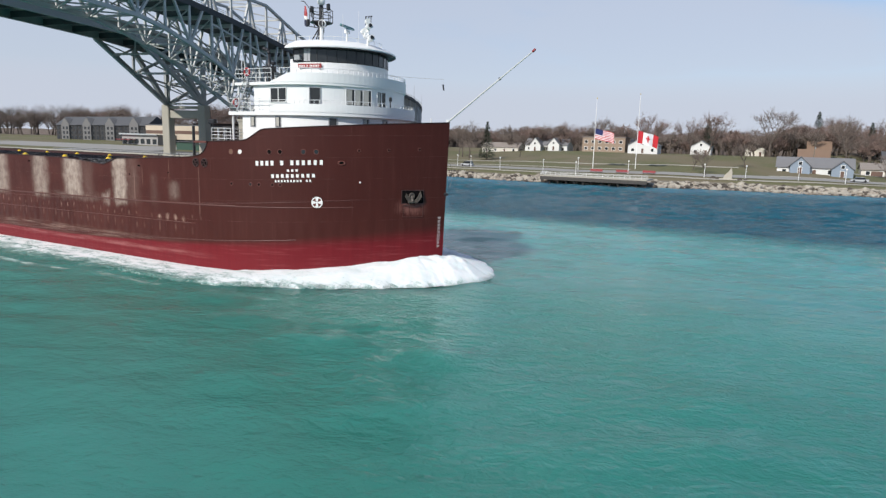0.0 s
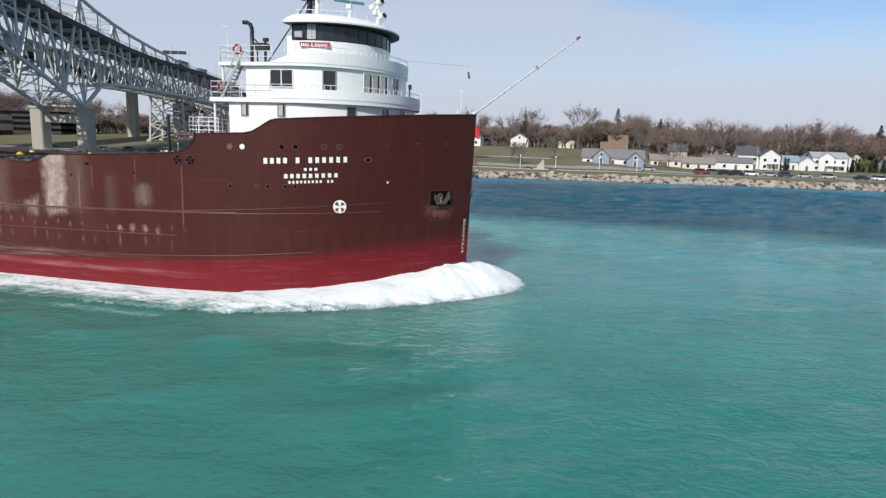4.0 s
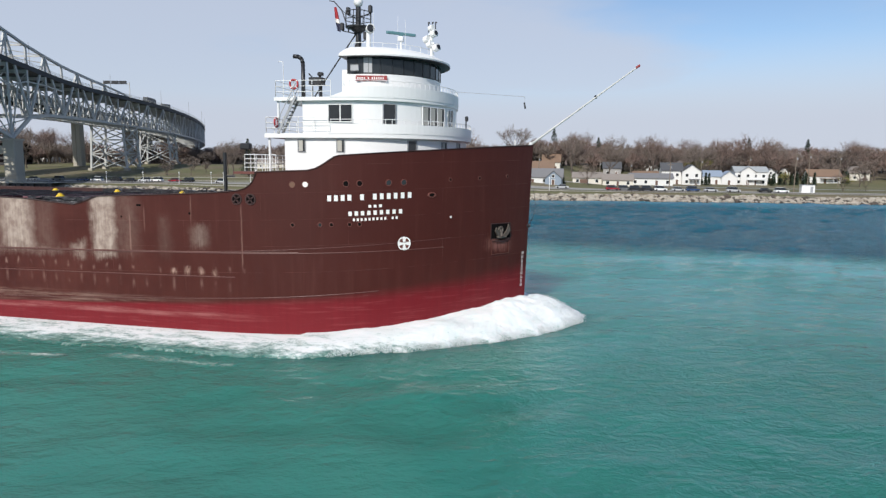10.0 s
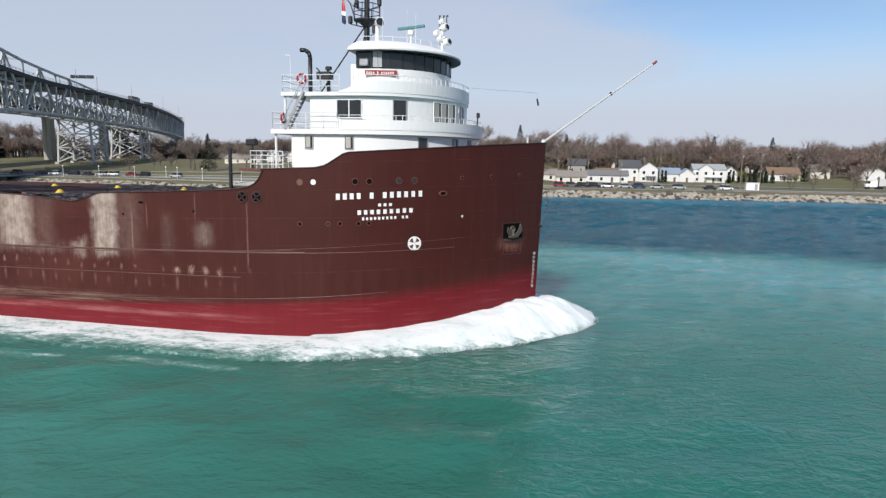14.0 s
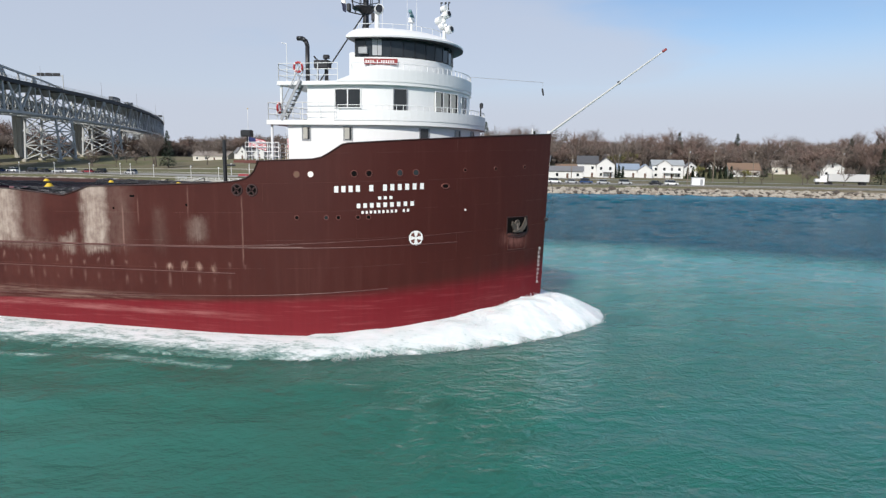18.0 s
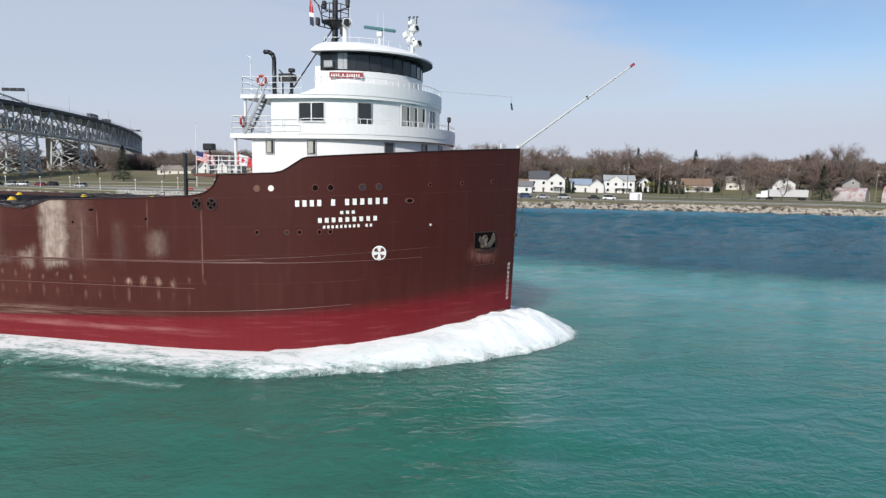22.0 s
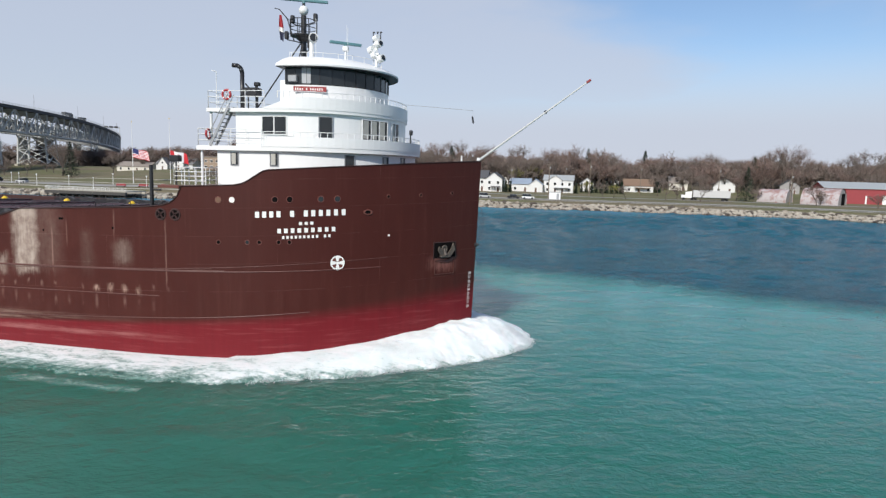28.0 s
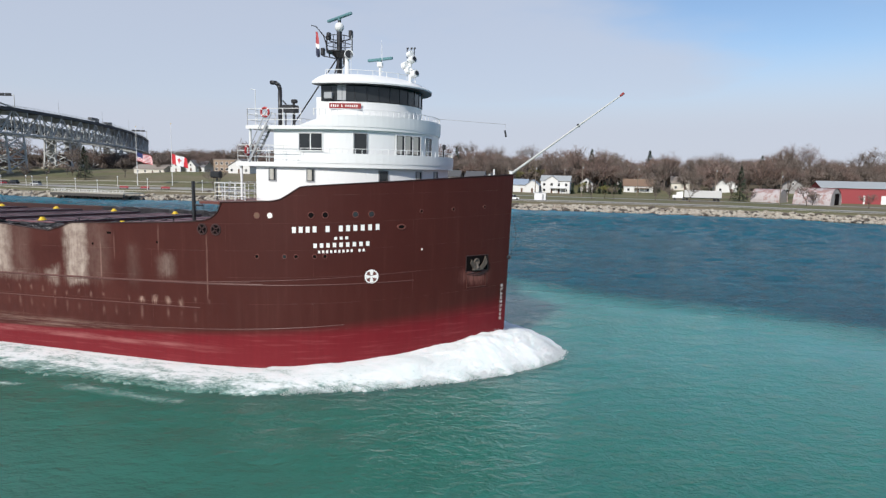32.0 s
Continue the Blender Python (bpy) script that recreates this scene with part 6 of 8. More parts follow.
def make_bank():
    draped("pavement", 10.5, 13.0, -330, 330, M_PATH, "pale concrete riverside walk")
    draped("parking", 11.2, 33.0, -330, -108, M_ASPH, "grey asphalt parking under the bridges", 0.0)
    draped("road", 17.0, 24.0, -330, 400, M_WORN, "pale worn asphalt riverside road with parking")
    draped("park_path", 28.0, 30.0, -132, -20, M_PATH, "pale concrete path through the park", 0.05)
    draped("park_path", 44.0, 46.5, -150, 10, M_PATH, "pale concrete path through the park", 0.05)
    draped("back_road", 52.0, 57.0, 44, 330, M_WORN, "pale road before the houses", 0.05)
    draped("lot", 27.0, 62.0, -480, -262, M_WORN, "pale gravel lot before the buildings", 0.05)
    draped("road_verge", 24.2, 25.4, 20, 400, M_PATH, "pale kerb strip beside the road")
    # riprap
    rng = random.Random(11)
    v, f = [], []
    ico = [(0, 0, 1), (0.89, 0, 0.45), (0.28, 0.85, 0.45), (-0.72, 0.53, 0.45), (-0.72, -0.53, 0.45), (0.28, -0.85, 0.45),
           (0.72, 0.53, -0.45), (-0.28, 0.85, -0.45), (-0.89, 0, -0.45), (-0.28, -0.85, -0.45), (0.72, -0.53, -0.45), (0, 0, -1)]
    tri = [(0, 1, 2), (0, 2, 3), (0, 3, 4), (0, 4, 5), (0, 5, 1), (1, 6, 2), (2, 7, 3), (3, 8, 4), (4, 9, 5), (5, 10, 1),
           (6, 7, 2), (7, 8, 3), (8, 9, 4), (9, 10, 5), (10, 6, 1), (11, 7, 6), (11, 8, 7), (11, 9, 8), (11, 10, 9), (11, 6, 10)]
    for k in range(7000):
        x = rng.uniform(-135, 330)
        d = rng.uniform(-1.0, 5.6)
        y = shore_y(x) + d
        r = 0.32 + 0.85 * rng.random() ** 2.2
        z = max(ground_z(x, y), -0.2) + r * 0.2
        a = rng.random() * 6.28
        sx, sy, sz = r * rng.uniform(0.8, 1.5), r * rng.uniform(0.7, 1.1), r * rng.uniform(0.45, 0.8)
        b = len(v)
        for p in ico:
            q = 1 + rng.uniform(-0.25, 0.25)
            px, py = p[0] * sx * q, p[1] * sy * q
            v.append((x + px * math.cos(a) - py * math.sin(a), y + px * math.sin(a) + py * math.cos(a), z + p[2] * sz * q))
        f += [(b + i, b + j, b + l) for i, j, l in tri]
    ob = raw("riprap", v, f, M_ROCK)
    tagged(ob, "pale limestone boulders along the water's edge", "rocks", kind="stuff")
    # sheet-pile wall below the bridges
    wall = thing("seawall", "dark sheet-pile seawall with a concrete cap", "seawall", kind="structure")
    x = -330.0
    while x < -136:
        y = shore_y(x) - 0.4
        bm = bmesh.new()
        box(bm, (x + 1.0, y + (0.25 if int(x) % 4 else 0), 0.6), (1.9, 0.5, 3.4))
        part("pile", bm, M_PILE, wall)
        x += 2.0
    bm = bmesh.new()
    pts = [(x, shore_y(x) - 0.3) for x in np.arange(-330, -135, 6.0)]
    for a, b in zip(pts, pts[1:]):
        beam(bm, (*a, 2.45), (*b, 2.45), 1.4, 0.4)
    part("cap", bm, M_PATH, wall)
    # paved promenade behind the seawall, with its picket railing
    v, f = [], []
    xs = list(np.arange(-420, -135, 6.0))
    for x in xs:
        y = shore_y(x)
        v += [(x, y + 0.3, 2.3), (x, y + 4.0, 2.32), (x, y + 11.0, 2.36)]
    for i in range(len(xs) - 1):
        for j in range(2):
            f.append((i * 3 + j, (i + 1) * 3 + j, (i + 1) * 3 + j + 1, i * 3 + j + 1))
    tagged(raw("promenade", v, f, M_PATH), "pale paved promenade behind the seawall", "pavement", kind="structure")
    rail = thing("promenade_railing", "pale metal picket railing along the promenade", "railing")
    for i in range(28):
        x = -304 + i * 6.0
        bm = bmesh.new()
        for k in range(8):
            px = x + k * 0.75
            box(bm, (px, shore_y(px) + 1.0, 2.9), (0.12, 0.08, 1.1))
        for z in (2.5, 3.42):
            beam(bm, (x, shore_y(x) + 1.0, z), (x + 6, shore_y(x + 6) + 1.0, z), 0.06, 0.08)
        part("rail_panel", bm, M_GREYSTEEL, rail)


def house(x0, x1, y, depth, eave, ridge, wall, roof, axis="x", label="", win=3, floors=1, porch=False, chimney=False, z=None, garage=False):
    """A gabled house whose front wall lies at y, towards the river."""
    cx, w = (x0 + x1) / 2, x1 - x0
    g = (min(ground_z(x0, y), ground_z(x1, y), ground_z(cx, y + depth)) - 0.3) if z is None else z
    h = thing("house", label, "house", Matrix.Translation((cx, y, g)), "riverside houses")
    e, r, d = eave, ridge, depth
    bm = bmesh.new()
    if axis == "x":
        prof = [(0, 0), (d, 0), (d, e), (d / 2, r), (0, e)]
        ends = [[bm.verts.new((sx * w / 2, py, pz)) for py, pz in prof] for sx in (-1, 1)]
    else:
        prof = [(-w / 2, 0), (w / 2, 0), (w / 2, e), (0, r), (-w / 2, e)]
        ends = [[bm.verts.new((px, yy, pz)) for px, pz in prof] for yy in (0, d)]
    bm.faces.new(ends[0])
    bm.faces.new(ends[1][::-1])
    for i in range(5):
        bm.faces.new((ends[0][i], ends[0][(i + 1) % 5], ends[1][(i + 1) % 5], ends[1][i]))
    part("wall", bm, M_WALLS[wall], h)
    # roof slabs
    o, t = 0.45, 0.2
    for s in (-1, 1):
        bm = bmesh.new()
        if axis == "x":
            y0, y1 = (-o if s < 0 else d + o), d / 2
            ze = e - (r - e) / (d / 2) * o
            q = [(-w / 2 - o, y0, ze), (w / 2 + o, y0, ze), (w / 2 + o, y1, r), (-w / 2 - o, y1, r)]
        else:
            xx = s * (w / 2 + o)
            ze = e - (r - e) / (w / 2) * o
            q = [(xx, -o, ze), (xx, d + o, ze), (0, d + o, r), (0, -o, r)]
        lo = [bm.verts.new(p) for p in q]
        hi = [bm.verts.new((p[0], p[1], p[2] + t)) for p in q]
        bm.faces.new(lo)
        bm.faces.new(hi[::-1])
        for i in range(4):
            bm.faces.new((lo[i], lo[(i + 1) % 4], hi[(i + 1) % 4], hi[i]))
        part("roof", bm, M_ROOFS[roof], h)

    def opening(px, pz, ww, hh, door=False):
        bm = bmesh.new()
        box(bm, (px, -0.03, pz), (ww + 0.24, 0.1, hh + 0.24))
        wi = part("door" if door else "window", bm, M_TRIM, h)
        bm = bmesh.new()
        box(bm, (px, -0.09, pz), (ww, 0.04, hh))
        part("pane", bm, M_DOOR if door else M_GLASS, wi)
    for fl in range(floors):
        zc = 0.3 + 1.45 + fl * 2.7
        for i in range(win):
            px = -w / 2 + w * (i + 0.5) / win
            if fl == 0 and i == win // 2:
                opening(px, 1.35, 1.0, 2.1, True)
            else:
                opening(px, zc, 1.1, 1.25)
    if axis == "y" and floors == 1 and r - e > 2.4:
        opening(0, e + 0.7, 0.9, 1.0)
    if garage:
        bm = bmesh.new()
        box(bm, (-w * 0.12, -0.06, 1.3), (2.9, 0.14, 2.2))
        part("garage_door", bm, M_DOOR, h)
    if porch:
        bm = bmesh.new()
        box(bm, (w * 0.12, -1.2, 2.75), (w * 0.55, 2.4, 0.2))
        pr = part("porch", bm, M_ROOFS[roof], h)
        for k in range(4):
            bm = bmesh.new()
            tube(bm, (w * 0.12 - w * 0.26 + w * 0.52 * k / 3, -2.2, 0), (w * 0.12 - w * 0.26 + w * 0.52 * k / 3, -2.2, 2.7), 0.09, seg=6)
            part("post", bm, M_TRIM, pr)
    if chimney:
        bm = bmesh.new()
        box(bm, (w * 0.22, d / 2, r + 0.4), (0.7, 0.7, 1.8), None, 0.03)
        part("chimney", bm, M_WALLS["brick"], h)
    return h


def make_houses():
    H = house
    # near the bend of the river road, from the park downstream
    b = H(21.8, 43.6, 194, 10, 3.2, 6.2, "white", "grey", "x", "white house with a grey roof and slate blue gables", 5)
    H(25.6, 31.4, 191.4, 6, 3.0, 5.8, "blue", "grey", "y", "slate blue front gable with white trim", 1)
    H(37.4, 43.4, 191.6, 6, 3.0, 5.6, "blue", "grey", "y", "slate blue front gable with white trim", 1)
    H(47.3, 58.6, 213, 10, 3.0, 5.0, "cream", "tan", "x", "long low cream house with a taupe roof", 3, garage=True)
    H(58.9, 70.5, 211, 9, 2.9, 5.0, "cream", "tan", "x", "low cream house with a taupe roof", 3)
    H(70.6, 87.7, 229, 10, 3.3, 5.2, "white", "grey", "x", "long low white house with a grey roof", 4)
    H(85.3, 94, 247, 10, 6.4, 9.6, "white", "dark", "x", "white two-storey house with a charcoal roof", 2, 2)
    H(93.6, 101.4, 245, 10, 6.2, 9.0, "white", "dark", "y", "white two-storey gable with balcony and charcoal roof", 2, 2, True)
    H(103.5, 113, 260, 9, 4.0, 6.4, "white", "blue", "x", "white cottage with a blue metal roof", 2)
    H(112.6, 118.9, 259, 8, 4.0, 6.3, "white", "blue", "y", "small white gable with a blue metal roof", 1)
    H(119.2, 133.0, 264, 10, 6.4, 8.6, "white", "pale", "x", "white two-storey farmhouse with a front porch", 4, 2, True)
    H(121.5, 127.5, 263.2, 5, 6.5, 8.5, "white", "pale", "y", "white front gable of a farmhouse", 1, 2)
    H(158.1, 172.2, 289, 10, 3.8, 6.9, "white", "brown", "x", "white bungalow with an orange-brown roof", 3, porch=True)
    H(136.4, 142.8, 284, 8, 4.6, 7.3, "white", "grey", "y", "small white house with a steep grey gable", 1)
    H(86, 91.2, 329, 8, 4.4, 7.4, "white", "grey", "y", "white gabled house among bare trees", 1)
    H(75, 87, 270, 9, 2.6, 5.2, "tan", "brown", "x", "low house with a brown roof behind others", 2)
    H(88, 101, 300, 9, 5.0, 8.6, "white", "tan", "x", "white house with a mossy taupe roof", 3, 2)
    H(32, 40.5, 268, 9, 4.6, 8.2, "cream", "brown", "x", "house with a steep brown roof", 2)
    H(28.4, 38.6, 236, 9, 3.2, 6.2, "tan", "brown", "x", "tan house with a brown hipped roof", 3)
    H(154, 165, 330, 9, 4.6, 7.6, "white", "tan", "x", "white house half hidden by trees", 3)
    H(156, 179, 341, 9, 3.6, 6.4, "white", "grey", "x", "long white house behind bare trees", 4)
    H(202.2, 212.6, 299, 8, 4.4, 7.8, "white", "grey", "y", "white gabled house beside the spruce", 2)
    H(-13.9, -5.4, 259, 8, 4.0, 6.6, "white", "grey", "y", "white gabled house above the park", 2)
    H(-98, -75, 272, 10, 3.8, 6.8, "white", "grey", "x", "white house with a grey roof beside the park", 5, porch=True)
    H(-37.5, -25, 240, 9, 3.8, 7.4, "white", "grey", "y", "white house with a large front gable", 3)
    H(-122, -101, 270, 10, 3.2, 5.6, "cream", "tan", "x", "low cream house with a taupe roof", 4)
    H(-94, -88, 268, 6, 3.6, 7.2, "white", "grey", "y", "white front gable with a steep grey roof", 1)
    H(-84, -78, 268, 6, 3.4, 6.6, "white", "grey", "y", "white front gable with a steep grey roof", 1)
    H(97, 107, 380, 9, 4.2, 7.0, "tan", "brown", "x", "distant house with an orange-brown roof", 2)
    H(-322, -309, 330, 9, 4.6, 7.6, "white", "grey", "y", "white house beyond the bridges", 3, 2)
    for k, x in enumerate((-46, 6, 62, 120, 182, 232, 262)):
        H(x, x + 9, 284 + 11 * ((k * 5) % 3), 8, 4.2, 7.2, ("white", "cream", "grey")[k % 3], ("grey", "tan", "dark")[k % 3], "xy"[k % 2], "pale house behind the bare trees", 2)
    # brick hall by the park
    h = thing("hall", "flat-roofed tan brick hall with dark windows", "building", Matrix.Translation((-55.5, 268, ground_z(-55.5, 268) - 0.3)))
    bm = bmesh.new()
    box(bm, (0, 5, 3.6), (21, 10, 7.4))
    part("wall", bm, M_WALLS["brick"], h)
    bm = bmesh.new()
    box(bm, (0, 5, 7.4), (21.6, 10.6, 0.4))
    part("roof", bm, M_ROOFS["tan"], h)
    for fl in range(2):
        for i in range(6):
            bm = bmesh.new()
            box(bm, (-8.6 + i * 3.4, -0.02, 2.0 + fl * 3.2), (1.7, 0.08, 1.5))
            wi = part("window", bm, M_TRIM, h)
            bm = bmesh.new()
            box(bm, (-8.6 + i * 3.4, -0.07, 2.0 + fl * 3.2), (1.4, 0.04, 1.2))
            part("pane", bm, M_GLASS, wi)
    # row of grey condominiums upstream
    for k in range(4):
        x = -478 + k * 27
        c = thing("condominium", "grey three-storey condominium block with steep dark roof", "building", Matrix.Translation((x, 250, ground_z(x, 250) - 0.5)), "condominium row")
        bm = bmesh.new()
        box(bm, (13, 8, 5.6), (26.6, 16, 11.4))
        part("wall", bm, M_WALLS["slate"], c)
        bm = bmesh.new()
        prism(bm, [(-0.5, -0.8), (27, -0.8), (27, 16.8), (-0.5, 16.8)], 11.2, lambda a, b: 11.5)
        v = [bm.verts.new(p) for p in ((-0.5, -0.8, 11.5), (27, -0.8, 11.5), (27, 16.8, 11.5), (-0.5, 16.8, 11.5), (0, 8, 18), (26.6, 8, 18))]
        for q in ((0, 1, 5, 4), (2, 3, 4, 5), (1, 2, 5), (3, 0, 4)):
            bm.faces.new([v[i] for i in q])
        part("roof", bm, M_ROOFS["dark"], c)
        bm = bmesh.new()
        pr = [(8, 0), (18, 0), (18, 12), (13, 17), (8, 12)]
        e0, e1 = [bm.verts.new((a, -1.2, b)) for a, b in pr], [bm.verts.new((a, 4, b)) for a, b in pr]
        bm.faces.new(e0)
        bm.faces.new(e1[::-1])
        for i in range(5):
            bm.faces.new((e0[i], e0[(i + 1) % 5], e1[(i + 1) % 5], e1[i]))
        part("gable", bm, M_GABLE, c)
        for fl in range(3):
            for i in range(6):
                bm = bmesh.new()
                y = -1.25 if 1 < i < 4 else -0.05
                box(bm, (2.6 + i * 4.3, y, 2.2 + fl * 3.5), (2.2, 0.1, 2.0))
                part("window", bm, M_GLASS, c)
    # riverside restaurant and the long banded building behind the piers
    r = thing("restaurant", "low riverside restaurant with white roof and red canopies", "building", Matrix.Translation((-332, 215, ground_z(-332, 215) - 0.4)))
    bm = bmesh.new()
    box(bm, (0, 7, 3.2), (34, 14, 6.6))
    part("wall", bm, M_WALLS["grey"], r)
    bm = bmesh.new()
    prism(bm, [(-18, -1.5), (18, -1.5), (18, 15), (-18, 15)], 6.5, lambda x, y: 7.0 + max(0, 4.5 - abs(x + 2) * 0.25))
    part("roof", bm, M_ROOFS["pale"], r)
    for k in range(3):
        bm = bmesh.new()
        box(bm, (-15 + k * 5, -2.5, 3.6), (4.6, 4, 0.3))
        part("canopy", bm, M_WALLS["red"], r)
    for k in range(6):
        bm = bmesh.new()
        box(bm, (-14 + k * 5.6, -0.05, 2.6), (3.6, 0.1, 3.0))
        part("window", bm, M_GLASS, r)
    b = thing("plaza_building", "long flat building with tan and brown bands", "building", Matrix.Translation((-318, 228, ground_z(-318, 228) - 0.4)))
    for k, (z, hh, mt) in enumerate(((1.8, 3.6, M_GLASS), (5.4, 3.4, M_WALLS["tan"]), (8.2, 2.0, M_DOOR), (10.7, 3.0, M_WALLS["tan"]), (12.6, 0.8, M_ROOFS["dark"]))):
        bm = bmesh.new()
        box(bm, (0, 9, z), (50 + 0.3 * (k % 2), 18, hh))
        part("storey", bm, mt, b)
    b = thing("plaza_building", "dark grey parking deck with open storeys", "building", Matrix.Translation((-308, 262, ground_z(-308, 262) - 0.4)))
    for k in range(4):
        bm = bmesh.new()
        box(bm, (0, 9, 1.3 + k * 3.2), (64, 18, 1.5))
        part("parapet", bm, M_WALLS["slate"], b)
        # solid black block painted as the shade of the open floor
        bm = bmesh.new()
        box(bm, (0, 9, 2.9 + k * 3.2), (63, 17.4, 1.7))
        part("open_storey", bm, M_BLACK, b)
    k = thing("kiosk", "dark green market hall with white lettering panel", "building", Matrix.Translation((-256, 188, ground_z(-256, 188) - 0.3)))
    bm = bmesh.new()
    box(bm, (0, 3, 2.2), (18, 6, 4.4))
    part("wall", bm, plain("dark green boards", (0.03, 0.07, 0.05), 0.7), k)
    bm = bmesh.new()
    box(bm, (0, 2.8, 4.6), (19, 7, 0.4))
    part("roof", bm, M_ROOFS["dark"], k)


def rusty_sheet():
    n = Nodes("rust-streaked galvanised sheet", 0.6)
    x, y, z = n.xyz()
    a, b = n.noise(0.5, 5, 0.65), n.noise(3.0, 4)
    col = n.mix(b, (0.34, 0.30, 0.30), (0.50, 0.46, 0.46))
    col = n.mix(n.step(n.math("ADD", a, n.math("MULTIPLY", z, 0.018)), 0.50, 0.66), col, (0.30, 0.19, 0.175))
    n.colour(col)
    n.bump(n.math("SINE", n.math("MULTIPLY", y, 9.0)), 0.05)
    return n.mat


M_SHEET = rusty_sheet()


def make_barns():
    b = thing("barn", "red metal barn with a pale low-pitched roof", "barn", Matrix.Translation((248.5, 245, ground_z(248.5, 245) - 0.3)))
    w, d, e, r = 27, 16, 6.6, 9.0
    bm = bmesh.new()
    prof = [(0, 0), (d, 0), (d, e), (d / 2, r), (0, e)]
    ends = [[bm.verts.new((sx * w / 2, py, pz)) for py, pz in prof] for sx in (-1, 1)]
    bm.faces.new(ends[0])
    bm.faces.new(ends[1][::-1])
    for i in range(5):
        bm.faces.new((ends[0][i], ends[0][(i + 1) % 5], ends[1][(i + 1) % 5], ends[1][i]))
    part("wall", bm, M_WALLS["red"], b)
    for s in (0, 1):
        bm = bmesh.new()
        y0 = -0.5 if s == 0 else d + 0.5
        q = [(-w / 2 - 0.5, y0, e - 0.15), (w / 2 + 0.5, y0, e - 0.15), (w / 2 + 0.5, d / 2, r), (-w / 2 - 0.5, d / 2, r)]
        lo, hi = [bm.verts.new(p) for p in q], [bm.verts.new((p[0], p[1], p[2] + 0.18)) for p in q]
        bm.faces.new(lo)
        bm.faces.new(hi[::-1])
        for i in range(4):
            bm.faces.new((lo[i], lo[(i + 1) % 4], hi[(i + 1) % 4], hi[i]))
        part("roof", bm, M_ROOFS["pale"], b)
    for x, ww in ((2.0, 0.6), (9.5, 3.0)):
        bm = bmesh.new()
        box(bm, (x, -0.06, 1.9), (ww, 0.12, 3.6))
        part("door", bm, M_TRIM, b)
    for cx, y, ww, d, hh, op in ((231, 226, 13.5, 13, 6.6, True), (216.5, 236, 9.4, 11, 5.6, False)):
        q = thing("quonset_hut", "weathered pale arched metal hut", "shed", Matrix.Translation((cx + ww * 0.3, y, ground_z(cx, y) - 0.3)) @ Matrix.Rotation(radians(58), 4, "Z"), "arched huts")
        bm = bmesh.new()
        n = 16
        rows = []
        for yy in (0, d * 0.34, d * 0.67, d):
            rows.append([bm.verts.new((-math.cos(math.pi * i / n) * ww / 2, yy, math.sin(math.pi * i / n) ** 0.8 * hh)) for i in range(n + 1)])
        for p, s in zip(rows, rows[1:]):
            for i in range(n):
                bm.faces.new((p[i], p[i + 1], s[i + 1], s[i]))
        bm.faces.new(rows[-1])
        part("shell", bm, M_SHEET, q, smooth=False)
        bm = bmesh.new()
        bm.faces.new([bm.verts.new((-math.cos(math.pi * i / n) * ww / 2 * 0.97, 0.25, math.sin(math.pi * i / n) ** 0.8 * hh * 0.97)) for i in range(n + 1)])
        part("end_wall", bm, M_WALLS["grey"], q)
        if op:
            bm = bmesh.new()
            box(bm, (1.2, 0.15, 2.4), (4.6, 0.2, 4.6))
            part("doorway", bm, M_BLACK, q)


def car(x, y, heading, paint, tall=False, label="parked car", length=4.6):
    c = thing("car", label, "car", Matrix.Translation((x, y, ground_z(x, y) + 0.10)) @ Matrix.Rotation(radians(heading), 4, "Z"), "cars along the river road")
    w, l = 1.85, length
    h1, h2 = (0.95, 1.75) if tall else (0.85, 1.42)
    bm = bmesh.new()
    prism(bm, [(-l / 2, -w / 2), (l / 2 - 0.2, -w / 2), (l / 2, -w / 2 + 0.35), (l / 2, w / 2 - 0.35), (l / 2 - 0.2, w / 2), (-l / 2, w / 2)], 0.28, lambda a, b: h1 - (0.12 if a > l / 2 - 0.5 else 0))
    part("body", bm, paint, c)
    bm = bmesh.new()
    x0, x1 = (-l / 2 + 0.15, l * 0.18) if tall else (-l * 0.33, l * 0.17)
    lo = [bm.verts.new(p) for p in ((x0, -w / 2 + 0.06, h1), (x1 + 0.55, -w / 2 + 0.06, h1), (x1 + 0.55, w / 2 - 0.06, h1), (x0, w / 2 - 0.06, h1))]
    hi = [bm.verts.new(p) for p in ((x0 + 0.3, -w / 2 + 0.22, h2), (x1, -w / 2 + 0.22, h2), (x1, w / 2 - 0.22, h2), (x0 + 0.3, w / 2 - 0.22, h2))]
    for i in range(4):
        bm.faces.new((lo[i], lo[(i + 1) % 4], hi[(i + 1) % 4], hi[i]))
    bm.faces.new(hi)
    part("cabin_glass", bm, M_GLASS, c)
    bm = bmesh.new()
    box(bm, ((x0 + 0.3 + x1) / 2, 0, h2 + 0.02), (x1 - x0 - 0.3, w - 0.42, 0.06), None, 0.01)
    part("roof", bm, paint, c)
    for sx in (-1, 1):
        for sy in (-1, 1):
            bm = bmesh.new()
            tube(bm, (sx * l * 0.31, sy * (w / 2 - 0.2), 0.33), (sx * l * 0.31, sy * (w / 2 + 0.02), 0.33), 0.33, seg=12)
            part("wheel", bm, M_TYRE, c)


